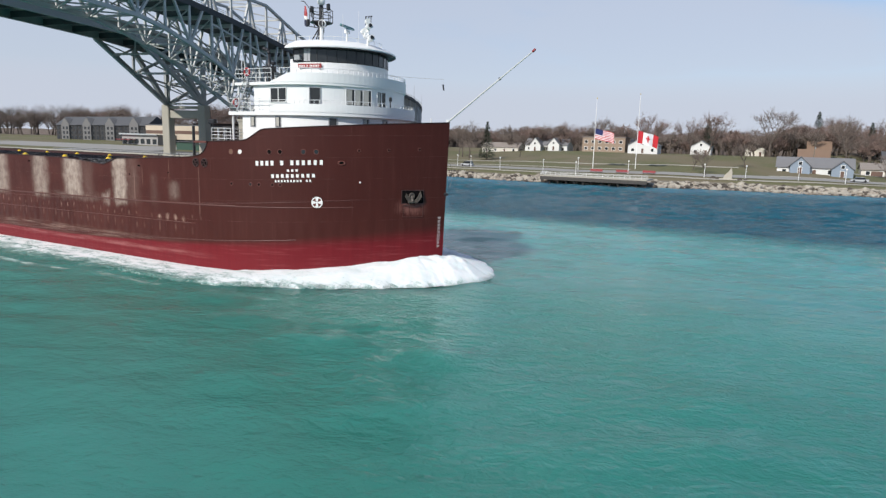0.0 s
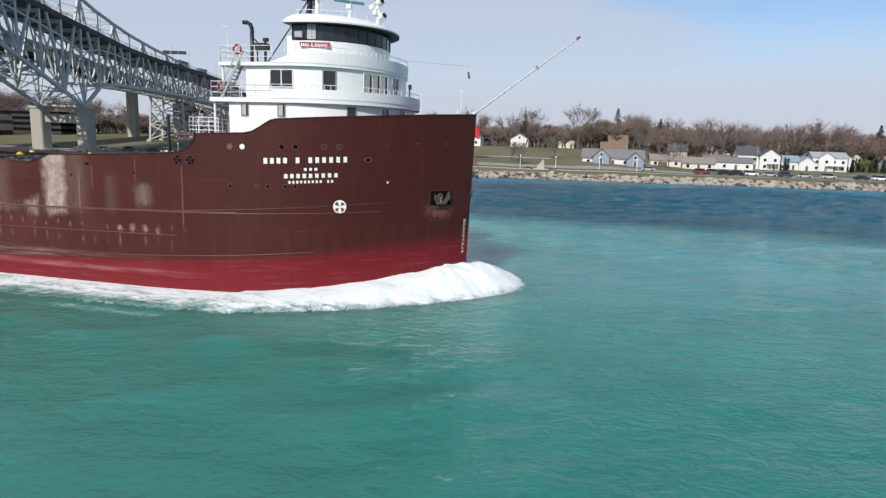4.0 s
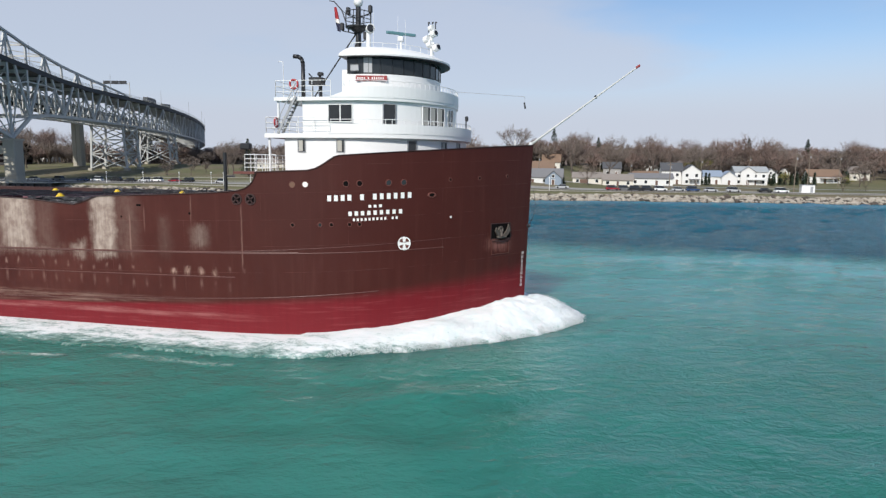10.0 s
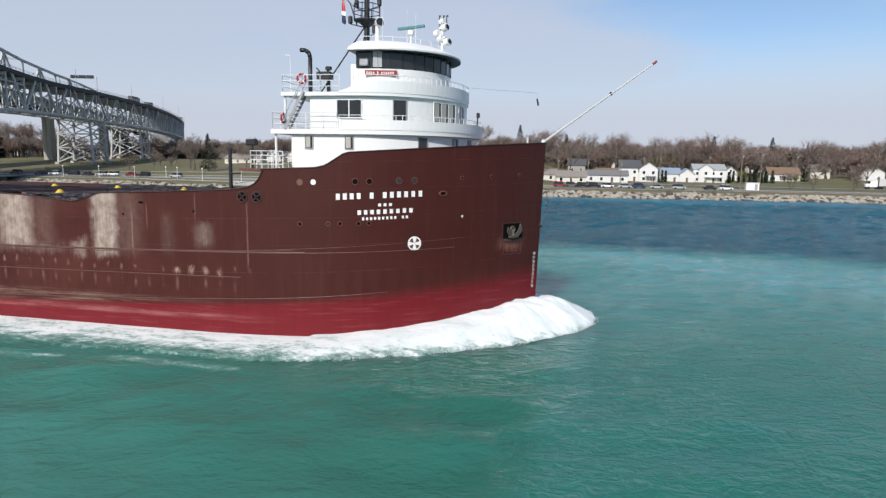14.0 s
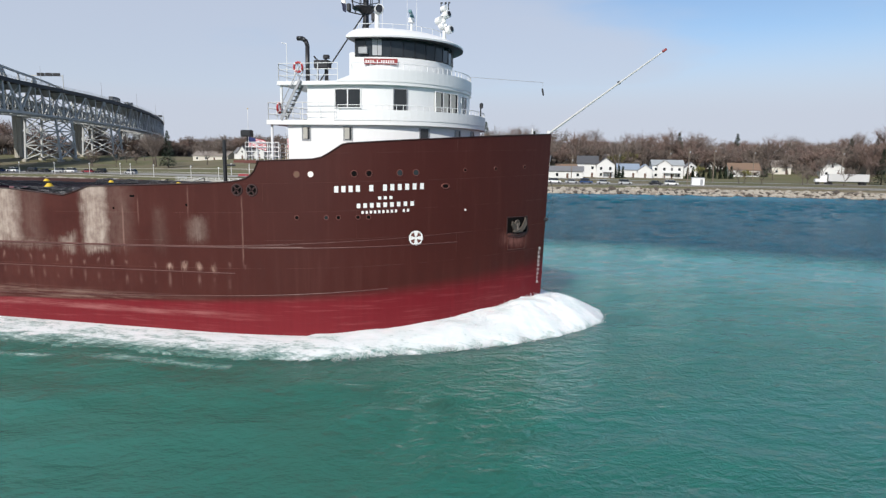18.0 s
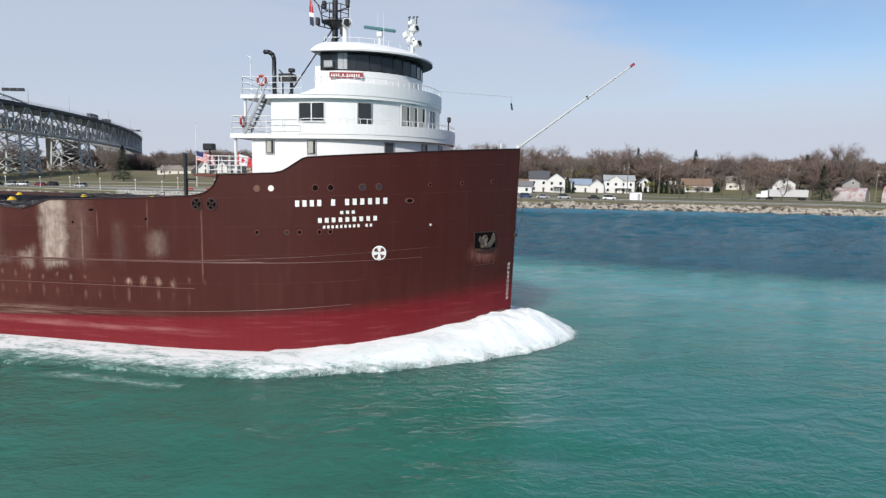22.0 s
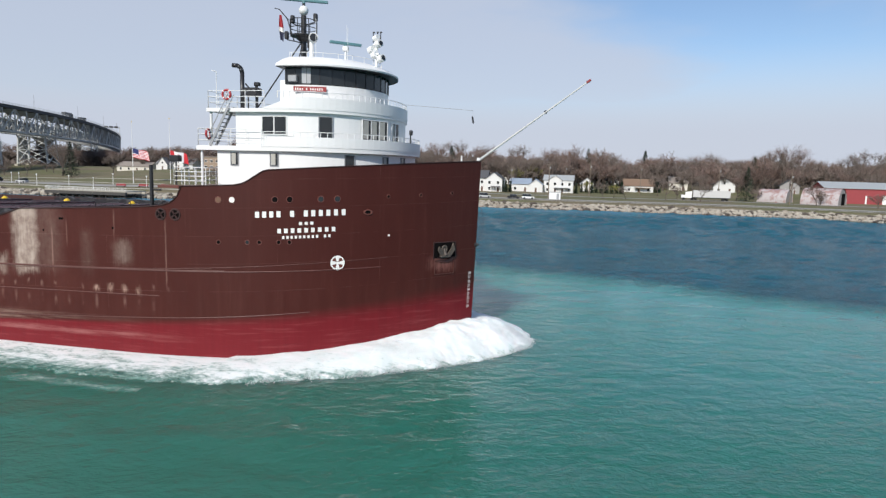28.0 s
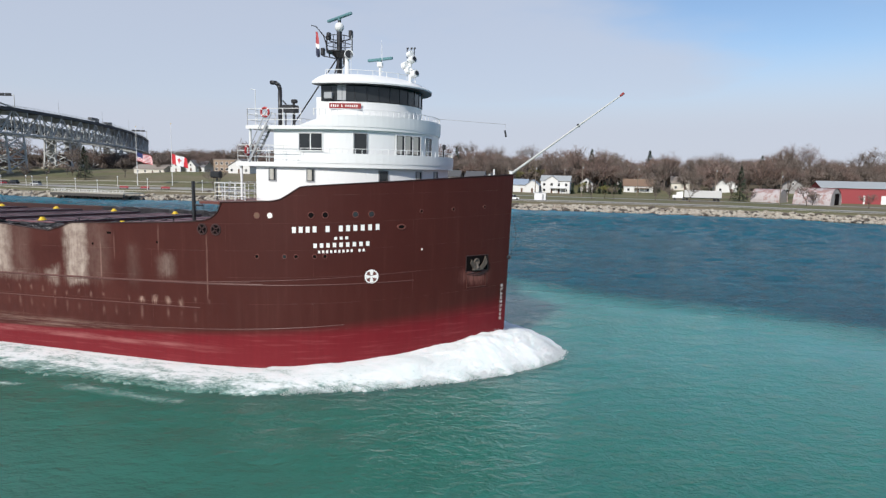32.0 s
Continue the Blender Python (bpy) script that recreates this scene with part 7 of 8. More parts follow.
def make_cars():
    P = {k: plain(k + " car paint", c, 0.25, 0.0, 0.06, 4.0, 0.5, 0.0) for k, c in (("red", (0.25, 0.02, 0.03)), ("black", (0.015, 0.015, 0.018)), ("silver", (0.42, 0.43, 0.44)),
         ("white", (0.75, 0.75, 0.74)), ("grey", (0.12, 0.125, 0.13)), ("blue", (0.03, 0.06, 0.14)))}
    # on the verge of the river road
    row = ((61.2, "red", 1), (65.2, "grey", 1), (69.0, "black", 1), (73.0, "black", 1), (77.5, "white", 1), (83.5, "silver", 0), (88.5, "blue", 1), (94.5, "silver", 0), (102, "silver", 1), (112.5, "black", 0), (117.8, "white", 1))
    for x, col, tall in row:
        y = interp(x, SHORE) + 19 + (x % 3) * 0.4
        car(x, y, 4 + (x * 7) % 5, P[col], bool(tall), f"{col} {'sport utility' if tall else 'sedan'} car parked beside the river road")
    row = ((-161, "silver", 0), (-150, "grey", 1), (-140, "blue", 0), (-134, "white", 1), (-126.5, "black", 1), (-120, "black", 0), (-114, "silver", 1), (-109.5, "white", 1), (-102.5, "red", 0), (-96.5, "black", 1),
           (-172, "white", 1), (-185, "grey", 0), (-80, "silver", 1), (44, "silver", 0))
    for x, col, tall in row:
        y = interp(x, SHORE) + 20 + (x % 3) * 0.4
        car(x, y, 182 + (x * 5) % 4, P[col], bool(tall), f"{col} {'sport utility' if tall else 'sedan'} car parked along the embankment")
    # lorry with a white box trailer
    y = 230
    t = thing("lorry", "white lorry with a long white box trailer", "truck", Matrix.Translation((186.8, y, ground_z(186.8, y) + 0.1)) @ Matrix.Rotation(radians(180 - 3), 4, "Z"))
    bm = bmesh.new()
    box(bm, (-1.6, 0, 2.65), (14.0, 2.55, 2.85), None, 0.05)
    part("trailer", bm, plain("dull white trailer sheet", (0.50, 0.50, 0.49), 0.6, 0, 0.12, 2.0, 0.4, 0.0), t)
    bm = bmesh.new()
    prism(bm, [(5.9, -1.2), (8.4, -1.2), (8.4, 1.2), (5.9, 1.2)], 0.9, lambda a, b: 3.6 if a < 7 else 3.2)
    box(bm, (9.1, 0, 1.45), (1.6, 2.1, 1.3), None, 0.15)
    part("cab", bm, P["white"], t)
    bm = bmesh.new()
    box(bm, (8.42, 0, 2.6), (0.06, 2.0, 0.9))
    part("windscreen", bm, M_GLASS, t)
    bm = bmesh.new()
    box(bm, (-1.0, 0, 1.05), (15.5, 1.0, 0.25))
    part("chassis", bm, M_DARK, t)
    for x in (-7.4, -6.1, 4.3, 5.6, 8.9):
        for s in (-1, 1):
            bm = bmesh.new()
            tube(bm, (x, s * 0.85, 0.5), (x, s * 1.22, 0.5), 0.5, seg=14)
            part("wheel", bm, M_TYRE, t)
    # white service box
    x, y = 127.3, 195
    b = thing("service_box", "white service cabin beside the road", "cabin", Matrix.Translation((x, y, ground_z(x, y))))
    bm = bmesh.new()
    box(bm, (0, 0, 1.35), (4.2, 2.4, 2.6), None, 0.05)
    part("wall", bm, P["white"], b)
    bm = bmesh.new()
    box(bm, (0, 0, 2.72), (4.5, 2.7, 0.14), None, 0.03)
    part("roof", bm, M_ROOFS["pale"], b)
    bm = bmesh.new()
    box(bm, (1.1, -1.23, 1.2), (0.9, 0.06, 2.0))
    part("door", bm, M_GREYSTEEL, b)


flags = []


def make_fixtures():
    proto = None
    for x, y, top in ((58.5, 240, 13.6), (71.5, 240, 13.0), (83.1, 205, 12.5), (103.8, 260, 15.0), (128.9, 280, 16.4), (124.6, 200, 16.0), (164.1, 270, 17.0), (140.2, 235, 17.1), (197, 260, 16.9), (213.2, 215, 14.8), (33, 224, 15)):
        z = ground_z(x, y) - 0.2
        u = thing("utility_pole", "weathered wooden utility pole with a crossarm", "pole", Matrix.Translation((x, y, z)), "utility poles")
        h = top - z
        bm = bmesh.new()
        tube(bm, (0, 0, 0), (0.1, 0, h), 0.19, 0.13, 8)
        part("post", bm, M_WOOD, u)
        bm = bmesh.new()
        box(bm, (0.1, -0.15, h - 0.9), (2.4, 0.14, 0.16))
        part("crossarm", bm, M_WOOD, u)
        bm = bmesh.new()
        tube(bm, (0.35, -0.2, h - 2.4), (0.35, -0.2, h - 1.6), 0.22, seg=8)
        part("transformer", bm, M_GREYSTEEL, u)
    for x, d in ((-83, 18), (-75.9, 16), (-62, 13), (-45.5, 11.5), (-34.3, 9.5), (-37.6, 24), (2.5, 14), (-96, 15), (-110, 13.5), (-125, 14), (-20, 16), (14, 13), (28, 15), (40, 14)):
        y = interp(x, SHORE) + d
        z = ground_z(x, y)
        u = thing("park_lamp", "slim white park lamp post", "street lamp", Matrix.Translation((x, y, z)), "park lamps")
        bm = bmesh.new()
        tube(bm, (0, 0, 0), (0, 0, 3.9), 0.09, 0.06, 8)
        part("post", bm, M_TRIM, u)
        bm = bmesh.new()
        bmesh.ops.create_uvsphere(bm, u_segments=10, v_segments=8, radius=0.27, matrix=Matrix.Translation((0, 0, 4.1)))
        part("globe", bm, M_TRIM, u)
    # dock
    dk = thing("dock", "long low dock with white railings and dark piles", "dock")
    y0, y1, x0, x1 = 137.5, 143.5, -41.0, -9.5
    bm = bmesh.new()
    box(bm, ((x0 + x1) / 2, (y0 + y1) / 2 + 2, 2.05), (x1 - x0, y1 - y0 + 4, 0.35))
    part("deck", bm, M_PATH, dk)
    bm = bmesh.new()
    box(bm, ((x0 + x1) / 2, y0 - 0.1, 1.35), (x1 - x0, 0.3, 1.0))
    part("fascia", bm, M_PILE, dk)
    for i in range(13):
        bm = bmesh.new()
        x = x0 + 0.4 + (x1 - x0 - 0.8) * i / 12
        tube(bm, (x, y0 + 0.5, -1.5), (x, y0 + 0.5, 1.9), 0.22, seg=8)
        part("pile", bm, M_PILE, dk)
    bm = bmesh.new()
    rails(bm, [(x0, y1), (x0, y0 + 0.2), (x1, y0 + 0.2)], 2.2, 1.05, 3, 0.035, 1.6)
    part("railing", bm, M_TRIM, dk)
    # flags on tall poles
    for x, y, top, us in ((-34.6, 173, 27.5, True), (-21, 177, 29.0, False)):
        z = ground_z(x, y) - 0.2
        u = thing("flagpole", "tall white flagpole with a striped flag flying" if us else "tall white flagpole with a red and white flag flying", "flagpole", Matrix.Translation((x, y, z)), "flagpoles")
        bm = bmesh.new()
        tube(bm, (0, 0, 0), (0, 0, top - z), 0.14, 0.07, 10)
        part("pole", bm, M_TRIM, u)
        bm = bmesh.new()
        bmesh.ops.create_uvsphere(bm, u_segments=8, v_segments=6, radius=0.2, matrix=Matrix.Translation((0, 0, top - z)))
        part("finial", bm, M_YELLOW, u)
        fw, fh = (6.4, 3.5) if us else (6.7, 4.0)
        nx, nz = 24, 13
        v, f, mi = [], [], []
        for j in range(nz + 1):
            for i in range(nx + 1):
                s = i / nx
                v.append((s * fw, 0.75 * s ** 0.6 * math.sin(s * 8.5 + j * 0.12), (j / nz - 0.5) * fh - 0.27 * fw * s ** 1.3 - 0.25 * s * math.sin(s * 6)))
        leaf = {(10, 6), (11, 6), (12, 6), (13, 6), (11, 5), (12, 5), (11, 7), (12, 7), (10, 7), (13, 7), (11, 8), (12, 8), (11, 4), (12, 4), (9, 7), (14, 7), (12, 3), (11, 9), (12, 9)}
        for j in range(nz):
            for i in range(nx):
                f.append((j * (nx + 1) + i, j * (nx + 1) + i + 1, (j + 1) * (nx + 1) + i + 1, (j + 1) * (nx + 1) + i))
                if us:
                    mi.append(2 if (i < 10 and j > 5) else (0 if j % 2 == 0 else 1))
                else:
                    mi.append(0 if i < 6 or i >= 18 or (i, j) in leaf else 1)
        fl = raw("flag", v, f, [M_FLAGRED, M_FLAGWHITE, M_FLAGBLUE], u, "waving national flag", True, mi)
        fl.location = (0.1, 0, 15.6 - z if us else 14.9 - z)
        fl["heading"] = 8.0
        flags.append(fl)
    # pale stone monument with boulders round it
    x, y = 9.2, 164.5
    mo = thing("monument", "pale stone monument shaped like a pointed sail", "monument", Matrix.Translation((x, y, ground_z(x, y) - 0.1)))
    bm = bmesh.new()
    prof = [(-1.5, 0), (1.2, 0), (1.15, 2.2), (0.85, 3.6), (0.2, 2.6), (-0.9, 1.3)]
    e0, e1 = [bm.verts.new((a, -0.35, b)) for a, b in prof], [bm.verts.new((a, 0.35, b)) for a, b in prof]
    bm.faces.new(e0)
    bm.faces.new(e1[::-1])
    for i in range(6):
        bm.faces.new((e0[i], e0[(i + 1) % 6], e1[(i + 1) % 6], e1[i]))
    part("sail", bm, M_PATH, mo)
    bm = bmesh.new()
    box(bm, (0, 0, 0.15), (4.6, 2.6, 0.3), None, 0.05)
    part("base", bm, M_PATH, mo)
    for dx, dy, r in ((-4.2, 0.4, 0.8), (-2.8, -0.9, 0.6), (3.4, -0.6, 0.7), (4.8, 0.5, 0.55)):
        b = thing("boulder", "pale boulder beside the park monument", "rock", Matrix.Translation((x + dx, y + dy, ground_z(x + dx, y + dy) + r * 0.3)), "park boulders")
        bm = bmesh.new()
        bmesh.ops.create_icosphere(bm, subdivisions=2, radius=r)
        for v in bm.verts:
            v.co *= 1 + 0.3 * noise.noise(v.co * 1.7 + Vector((dx, 0, 0)))
            v.co.z *= 0.65
        part("stone", bm, M_ROCK, b)
    # benches, bins and a low wall in the park
    for x in (-30, -22, -14):
        y = interp(x, SHORE) + 17
        b = thing("bench", "dark red park bench", "bench", Matrix.Translation((x, y, ground_z(x, y))), "park benches")
        bm = bmesh.new()
        box(bm, (0, 0, 0.45), (4.0, 0.5, 0.1))
        part("seat", bm, M_WALLS["red"], b)
        bm = bmesh.new()
        box(bm, (0, 0.3, 0.85), (4.0, 0.08, 0.6))
        part("backrest", bm, M_WALLS["red"], b)
        for s in (-1.7, 1.7):
            bm = bmesh.new()
            box(bm, (s, 0.05, 0.22), (0.12, 0.5, 0.45))
            part("leg", bm, M_DARK, b)


M_FLAGRED = plain("red flag cloth", (0.52, 0.025, 0.035), 0.8, 0, 0.1, 6.0, 0.6, 0.0)
M_FLAGWHITE = plain("white flag cloth", (0.78, 0.78, 0.78), 0.8, 0, 0.06, 6.0, 0.6, 0.0)
M_FLAGBLUE = plain("navy flag cloth", (0.02, 0.03, 0.12), 0.8, 0, 0.1, 6.0, 0.6, 0.0)
make_bank()
make_houses()
make_barns()
make_cars()
make_fixtures()

# ---- traffic on the high bridge ----
bridge_traffic = []


def make_traffic():
    paint = plain("grey lorry paint", (0.075, 0.08, 0.085), 0.5, 0, 0.15, 4.0, 0.5, 0.0)
    for label, l, h, start in (("dark grey box lorry crossing the bridge", 13.0, 2.9, 0.0), ("dark low lorry crossing the bridge", 11.0, 2.2, 26.0)):
        t = thing("bridge_lorry", label, "truck", None, "lorries on the bridge")
        bm = bmesh.new()
        box(bm, (-1.2, 0, 0.95 + h / 2), (l - 2.6, 2.5, h - 0.9), None, 0.08)
        part("box_body", bm, paint, t)
        bm = bmesh.new()
        box(bm, (l / 2 - 1.1, 0, 1.85), (2.1, 2.4, 2.6), None, 0.25)
        part("cab", bm, paint, t)
        bm = bmesh.new()
        box(bm, (l / 2 - 0.04, 0, 2.4), (0.1, 2.0, 0.9))
        part("windscreen", bm, M_GLASS, t)
        for x in (-l / 2 + 1.2, -l / 2 + 2.5, l / 2 - 1.4):
            for s in (-1, 1):
                bm = bmesh.new()
                tube(bm, (x, s * 0.9, 0.5), (x, s * 1.25, 0.5), 0.5, seg=12)
                part("wheel", bm, M_TYRE, t)
        bridge_traffic.append((t, start))


make_traffic()

# ---- bare spring trees ----


def bark(name, base, per="island"):
    n = Nodes(name, 0.95)
    r = n.island() if per == "island" else n.random()
    n.colour(n.mix(r, tuple(c * 0.6 for c in base), tuple(c * 1.35 for c in base)))
    return n.mat


M_BARK = plain("grey brown bark", (0.105, 0.085, 0.07), 0.95, 0, 0.3, 5.0, 0.5, 0.02)
M_TWIG = bark("bare brown twigs", (0.175, 0.140, 0.120))
M_TWIG2 = bark("reddish bare twigs", (0.190, 0.132, 0.112))
M_BUD = bark("budding yellow green twigs", (0.20, 0.19, 0.06))
M_PINE = bark("dark conifer needles", (0.022, 0.040, 0.020))


def bare_tree(seed, height, spread, twigs, fine=True, trunk=0.24):
    """Trunk and limbs as one list of tapered bars, the fine twigs as another: (verts, faces) each."""
    rng = random.Random(seed)
    tv, tf, cv, cf = [], [], [], []

    def bar(v, f, a, b, r0, r1, n):
        d = (b - a).normalized()
        x = d.orthogonal().normalized()
        y = d.cross(x)
        k = len(v)
        for p, r in ((a, r0), (b, r1)):
            for i in range(n):
                t = 2 * math.pi * i / n
                v.append(tuple(p + x * (r * math.cos(t)) + y * (r * math.sin(t))))
        for i in range(n):
            f.append((k + i, k + (i + 1) % n, k + n + (i + 1) % n, k + n + i))

    tips = []

    def grow(a, d, length, r, level):
        n = 3 if level < 2 else 2
        for i in range(n):
            d = (d + Vector((rng.gauss(0, 0.12), rng.gauss(0, 0.12), rng.gauss(0.03, 0.06)))).normalized()
            b = a + d * length / n
            r1 = r * (0.84 if level else 0.88)
            bar(tv, tf, a, b, r, r1, 6 if level == 0 else (4 if level == 1 else 3))
            a, r = b, r1
            if level >= 1:
                tips.append((a, d))
        if level >= (3 if fine else 2):
            return
        kids = (6, 4, 3)[level]
        for k in range(kids):
            t = 2 * math.pi * (k + rng.random() * 0.7) / kids
            out = Vector((math.cos(t), math.sin(t), 0))
            lean = rng.uniform(0.25, 1.05) * spread if level else (0.12 if k == 0 else rng.uniform(0.5, 1.15)) * spread
            grow(a, (d + out * lean + Vector((0, 0, 0.15))).normalized(), length * (rng.uniform(0.95, 1.25) if level == 0 else rng.uniform(0.55, 0.8)), r * 0.66, level + 1)

    grow(Vector((0, 0, 0)), Vector((0, 0, 1)), height * trunk, height * 0.020, 0)
    top = max(p[0].z for p in tips)
    k = height / (top * 1.10)
    tv = [(x * k, y * k, z * k) for x, y, z in tv]
    tips = [(p * k, d) for p, d in tips]
    for i in range(twigs):
        p, d = rng.choice(tips)
        e = (d + Vector((rng.gauss(0, 0.75), rng.gauss(0, 0.75), rng.gauss(0.15, 0.5)))).normalized()
        ln = height * rng.uniform(0.05, 0.14)
        w = rng.uniform(0.028, 0.066)
        s = e.orthogonal().normalized()
        s = (s * math.cos(i) + e.cross(s) * math.sin(i)) * w
        if not fine:
            p = p + Vector((rng.gauss(0, 0.035), rng.gauss(0, 0.035), rng.gauss(0, 0.03))) * height
            b = len(cv)
            cv += [tuple(p - s * 1.0), tuple(p + s * 1.0), tuple(p + e * ln * 1.3)]
            cf.append((b, b + 1, b + 2))
            continue
        m = p + e * ln * 0.5 + Vector((rng.gauss(0, 0.05), rng.gauss(0, 0.05), 0)) * ln
        q = p + e * ln
        b = len(cv)
        cv += [tuple(p - s), tuple(p + s), tuple(m + s * 0.8), tuple(m - s * 0.8), tuple(q)]
        cf += [(b, b + 1, b + 2, b + 3), (b + 3, b + 2, b + 4)]
        e2 = (e + Vector((rng.gauss(0, 0.6), rng.gauss(0, 0.6), rng.gauss(0, 0.5)))).normalized()
        q2 = m + e2 * ln * 0.6
        b = len(cv)
        cv += [tuple(m - s * 0.6), tuple(m + s * 0.6), tuple(q2)]
        cf += [(b, b + 1, b + 2)]
    return tv, tf, cv, cf


def conifer(seed, height, width):
    rng = random.Random(seed)
    tv, tf, cv, cf = [], [], [], []
    bm = bmesh.new()
    n = int(height * 62)
    for i in range(n):
        h = 0.06 + 0.94 * rng.random() ** 1.15
        r = width / 2 * (1 - h) ** 0.85 * rng.uniform(0.25, 1.05) + 0.1
        a = rng.random() * 6.28
        z = h * height
        p = Vector((math.cos(a) * r, math.sin(a) * r, z))
        e = Vector((math.cos(a), math.sin(a), rng.uniform(-0.5, 0.1)))
        s = Vector((-math.sin(a), math.cos(a), rng.uniform(-0.4, 0.4))) * rng.uniform(0.16, 0.36)
        ln = rng.uniform(0.5, 1.1) * (0.5 + 0.5 * (1 - h))
        b = len(cv)
        cv += [tuple(p - e * ln * 0.5), tuple(p + s), tuple(p + e * ln), tuple(p - s + Vector((0, 0, -0.1)))]
        cf += [(b, b + 1, b + 2, b + 3)]
    k = 7
    for j, (z, r) in enumerate(((0, height * 0.02), (height * 0.95, 0.03))):
        for i in range(k):
            tv.append((r * math.cos(6.283 * i / k), r * math.sin(6.283 * i / k), z))
    tf += [(i, (i + 1) % k, k + (i + 1) % k, k + i) for i in range(k)]
    return tv, tf, cv, cf


def tree_thing(data, name, label, twig_mat):
    t = thing(name, label, "tree")
    raw("trunk", data[0], data[1], M_BARK, t)
    raw("crown", data[2], data[3], twig_mat, t)
    return t


def plant(proto, spots, rng):
    """The first spot takes the model itself, the others copies of it."""
    for i, (x, y, s) in enumerate(spots):
        m = Matrix.Translation((x, y, ground_z(x, y) - 0.2)) @ Matrix.Rotation(rng.random() * 6.28, 4, "Z")
        if i == 0:
            proto.matrix_basis = m
            proto.scale = (s, s, s)
        else:
            c = copy_thing(proto, m)
            c.scale = (s, s, s)


def merged(name, label, models, spots, mats, category):
    """Far woods: many trees joined into one object."""
    V, F, MI = [], [], []
    base = 0
    arr = []
    for tv, tf, cv, cf in models:
        v = np.array(tv + cv)
        f = [tuple(q) for q in tf] + [tuple(i + len(tv) for i in q) for q in cf]
        arr.append((v, f, len(tf)))
    for x, y, s, k, a, mt in spots:
        v, f, nt = arr[k]
        c, sn = math.cos(a) * s, math.sin(a) * s
        w = np.empty_like(v)
        w[:, 0] = x + v[:, 0] * c - v[:, 1] * sn
        w[:, 1] = y + v[:, 0] * sn + v[:, 1] * c
        w[:, 2] = ground_z(x, y) - 0.3 + v[:, 2] * s
        V.append(w)
        F += [tuple(i + base for i in q) for q in f]
        MI += [0] * nt + [mt] * (len(f) - nt)
        base += len(v)
    ob = raw(name, np.concatenate(V).tolist(), F, mats, None, label, False, MI)
    tagged(ob, label, category, kind="stuff")


def make_trees():
    rng = random.Random(21)
    oak = [bare_tree(k, h, sp, 900) for k, h, sp in ((1, 20, 0.95), (2, 23, 0.8), (3, 17, 1.05))]
    far = [bare_tree(k, h, sp, 1350, False, 0.19) for k, h, sp in ((11, 20, 0.9), (12, 22, 0.8), (13, 18, 1.0), (14, 21, 0.95))]
    # single trees between and before the houses
    g = "bare trees on the bank"
    a = tagged(tree_thing(oak[0], "tree", "tall bare spreading tree in early spring", M_TWIG), group=g)
    plant(a, [(-66, 305, 1.0), (46, 268, 1.0), (104, 275, 0.95), (148, 318, 1.1), (280, 322, 1.1), (-99, 207, 0.85), (-107, 216, 0.72), (-262, 300, 0.8), (-215, 330, 0.8), (18, 262, 1.1), (190, 262, 0.6), (64, 262, 0.95), (-240, 240, 0.9)], rng)
    b = tagged(tree_thing(oak[1], "tree", "tall bare tree with upright limbs", M_TWIG2), group=g)
    plant(b, [(-6, 252, 0.85), (134, 312, 1.0), (178, 300, 0.9), (-114, 226, 0.62), (84, 282, 0.95), (226, 262, 0.7), (-30, 250, 0.8), (200, 240, 0.5), (-350, 300, 1.1), (118, 296, 0.95)], rng)
    c = tagged(tree_thing(oak[2], "tree", "small bare tree on the river bank", M_TWIG), group=g)
    plant(c, [(145.5, 214, 0.42), (154, 216, 0.36), (170, 222, 0.5), (182, 216, 0.45), (2, 172, 0.5), (-121, 209, 0.56), (-78, 214, 0.62), (-131, 206, 0.5), (-3, 182, 0.45), (222, 214, 0.5), (172, 268, 0.6),
              (-146, 262, 0.6), (12, 196, 0.55), (53, 201, 0.5)], rng)
    w = tagged(tree_thing(bare_tree(5, 12, 1.1, 1200), "tree", "budding yellow green willow", M_BUD), group=g)
    plant(w, [(106, 283, 0.9), (140.5, 262, 0.55), (150, 226, 0.5), (112, 300, 0.9)], rng)
    # evergreens
    p = tagged(tree_thing(conifer(7, 16, 7.5), "conifer", "dark green conical spruce", M_PINE), group="evergreens")
    plant(p, [(203.5, 238, 0.9), (-87, 199, 1.0), (248, 352, 1.08), (140, 330, 1.25), (36, 300, 1.3), (-8, 266, 1.0), (-340, 330, 1.1), (232, 345, 1.0), (60, 330, 1.1), (172, 338, 1.2)], rng)
    h = tagged(tree_thing(conifer(8, 6.0, 1.6), "hedge_tree", "narrow dark green columnar cedar", M_PINE), group="cedar row")
    plant(h, [(43.2, 205, 1.0), (101.5, 246, 1.0), (103.2, 244.5, 0.95), (105, 247, 0.9), (134.5, 262, 0.9)] + [(137 + k * 2.4, 276 + (k % 2), 0.85 + 0.1 * (k % 3)) for k in range(9)] + [(156.4, 288, 0.9), (173.5, 288, 1.0), (174.9, 289, 0.85)], rng)
    # woods behind
    spots = []
    for k in range(720):
        x = rng.uniform(-620, 560)
        y = 275 + 130 * rng.random() ** 1.2 + (40 if x < -150 else 0)
        if x > 40:
            y += 22
        s = rng.uniform(0.48, 0.76) if rng.random() < 0.87 else rng.uniform(0.86, 1.05)
        if -150 < x < 40:
            s *= 0.9
        if -265 < x < -120 and y < 335:
            continue
        if x < -110:
            s *= 0.8
        spots.append((x, y, s, rng.randrange(4), rng.random() * 6.28, 1 if rng.random() < 0.6 else 2))
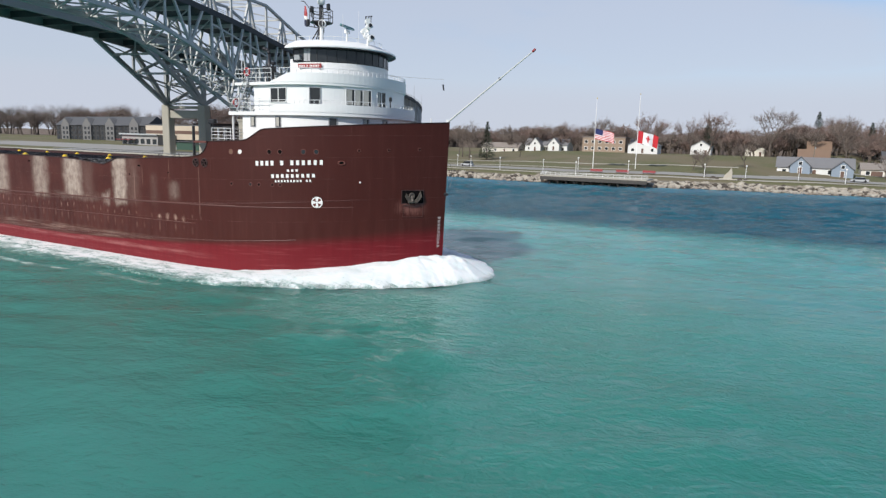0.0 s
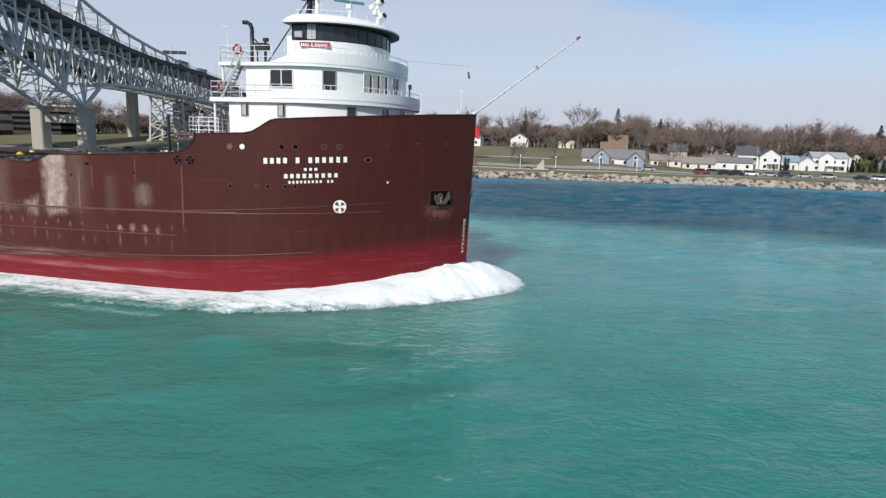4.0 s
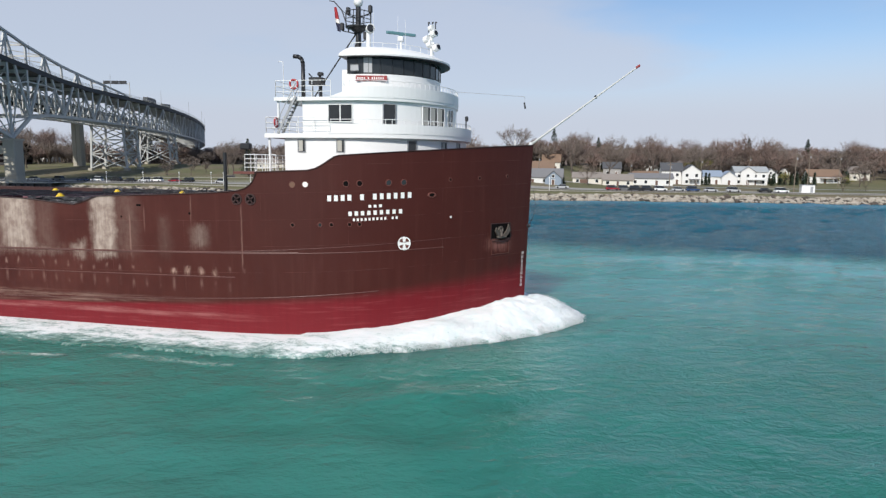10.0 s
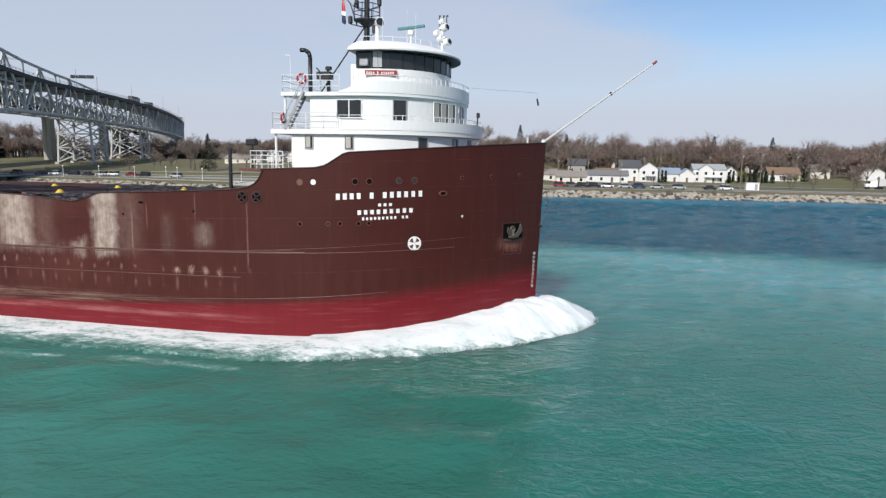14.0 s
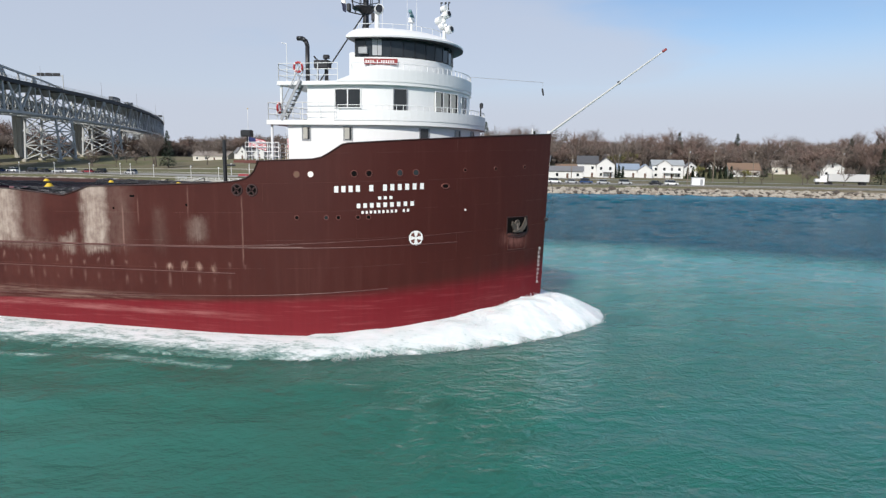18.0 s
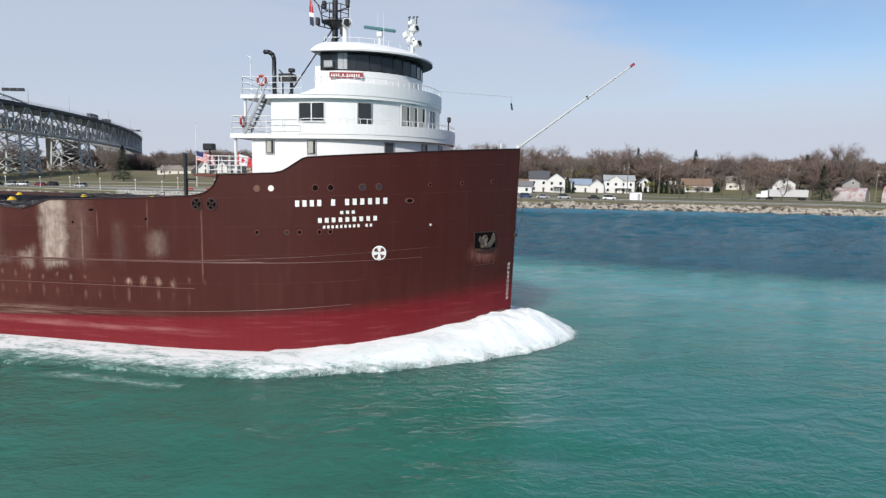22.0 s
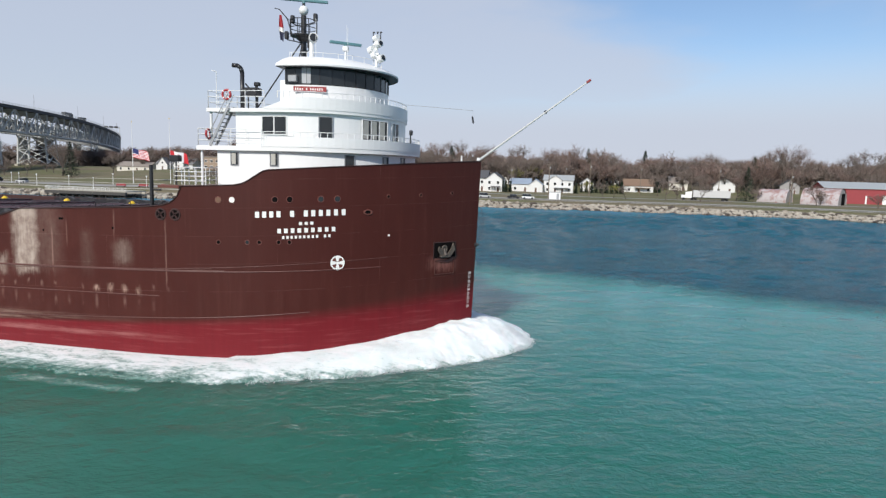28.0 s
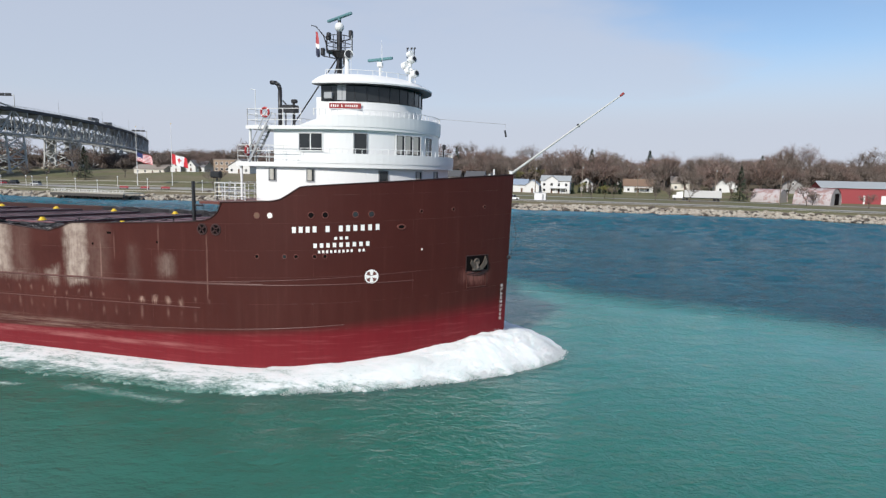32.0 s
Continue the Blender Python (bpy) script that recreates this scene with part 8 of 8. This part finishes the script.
    for k in range(110):
        spots.append((rng.uniform(-900, -330), 310 + 90 * rng.random(), rng.uniform(1.1, 1.45), rng.randrange(4), rng.random() * 6.28, 1 if rng.random() < 0.6 else 2))
    merged("woods", "brown bare woods behind the houses", far, spots, [M_BARK, M_TWIG, M_TWIG2], "woods")
    # brush under them
    low = [bare_tree(31, 6, 1.5, 750, False, 0.15), bare_tree(32, 5, 1.6, 750, False, 0.15)]
    spots = []
    for k in range(900):
        x = rng.uniform(-420, 460)
        y = 272 + 80 * rng.random() + (24 if x > 40 else 0)
        if -265 < x < -120:
            y += 70
        spots.append((x, y, rng.uniform(1.3, 2.5), rng.randrange(2), rng.random() * 6.28, 1 if rng.random() < 0.6 else 2))
    for x, y in ((-133, 208), (-140, 240), (-128, 232), (-232, 268), (-226, 272), (176, 236), (214, 246), (220, 248), (226, 222), (206, 236), (240, 208), (250, 204)):
        spots.append((x, y, 0.9, 0, x, 1))
    merged("brush", "tangled brown brush at the edge of the woods", low, spots, [M_BARK, M_TWIG, M_TWIG2], "bushes")
    # a low wooded rise that closes the distance
    v, f = [], []
    xs = list(np.arange(-1500, 1600, 30.0))
    for x in xs:
        y = 380 + 30 * math.sin(x * 0.004) + (120 if x < -500 else 0)
        top = 18 + 2.5 * noise.noise(Vector((x * 0.02, 0, 0))) + 1.5 * noise.noise(Vector((x * 0.11, 5, 0)))
        v += [(x, y, 0), (x, y + 4, top), (x, y + 60, 0)]
    for i in range(len(xs) - 1):
        for j in range(2):
            f.append((i * 3 + j, (i + 1) * 3 + j, (i + 1) * 3 + j + 1, i * 3 + j + 1))
    n = Nodes("distant bare woods", 1.0)
    n.colour(n.mix(n.noise(0.4, 6, 0.7, n.scaled((1, 1, 0.4))), (0.085, 0.068, 0.060), (0.165, 0.135, 0.118)))
    n.bump(n.noise(0.6, 5), 2.0)
    tagged(raw("backdrop", v, f, n.mat, smooth=True), "distant brown wooded skyline", "woods", kind="structure")


make_trees()

# ---- what moves ----


def motions():
    times = [0.0, 8.0, 16.0, 24.0, 32.0]
    walk(ship, [(t, pose(SPEED * t, 0, 0)) for t in times])
    walk(bow_wave, [(t, pose(SPEED * t, 0, RIVER)) for t in times])
    for k, o in enumerate(wave_parts):
        walk(o, [(i * 0.5, pose(0.10 * math.sin(i * 1.7 + k), 0.04 * math.sin(i * 1.1 + 2 * k), 0.05 * math.sin(i * 1.3 + k))) for i in range(65)])
    # the lorries creep inland and come to a stand
    for t, ahead in bridge_traffic:
        rows = []
        for sec in (0, 4, 8, 12, 14.5, 17, 20, 22, 24, 28, 32):
            d = ahead + float(np.interp(sec, (0, 12, 14.5, 17, 20, 22, 24, 28, 32), (70, 133, 145, 154, 164, 170, 176, 180, 182)))
            a, b = t_line(d - 4, 5.0), t_line(d + 4, 5.0)
            e = (b - a).normalized()
            c = (a + b) / 2
            rows.append((sec, pose(c.x, c.y, interp(d, T_DECK) + 0.42, 0, 0, math.degrees(math.atan2(e.y, e.x)))))
        walk(t, rows)
    for k, o in enumerate(flags):
        p = o.location.copy()
        walk(o, [(i * 0.5, pose(*p, 3 * math.sin(i * 1.9 + k), 2.5 * math.sin(i * 1.3 + k), o["heading"] + 7 * math.sin(i * 0.9 + 2 * k))) for i in range(65)])
    for o in flags_ship:
        p = o.location.copy()
        walk(o, [(i * 0.5, pose(*p, 4 * math.sin(i * 1.7), 6 * math.sin(i * 0.8), 25 * math.sin(i * 0.37) - 20)) for i in range(65)])
    for o, rate, a0 in zip(radars, (-150.0, -150.0), (265.0, 280.0)):
        p = o.location.copy()
        n = 64
        walk(o, [(32.0 * i / n, pose(*p, 0, 0, a0 + rate * 32.0 * i / n)) for i in range(n + 1)])


motions()
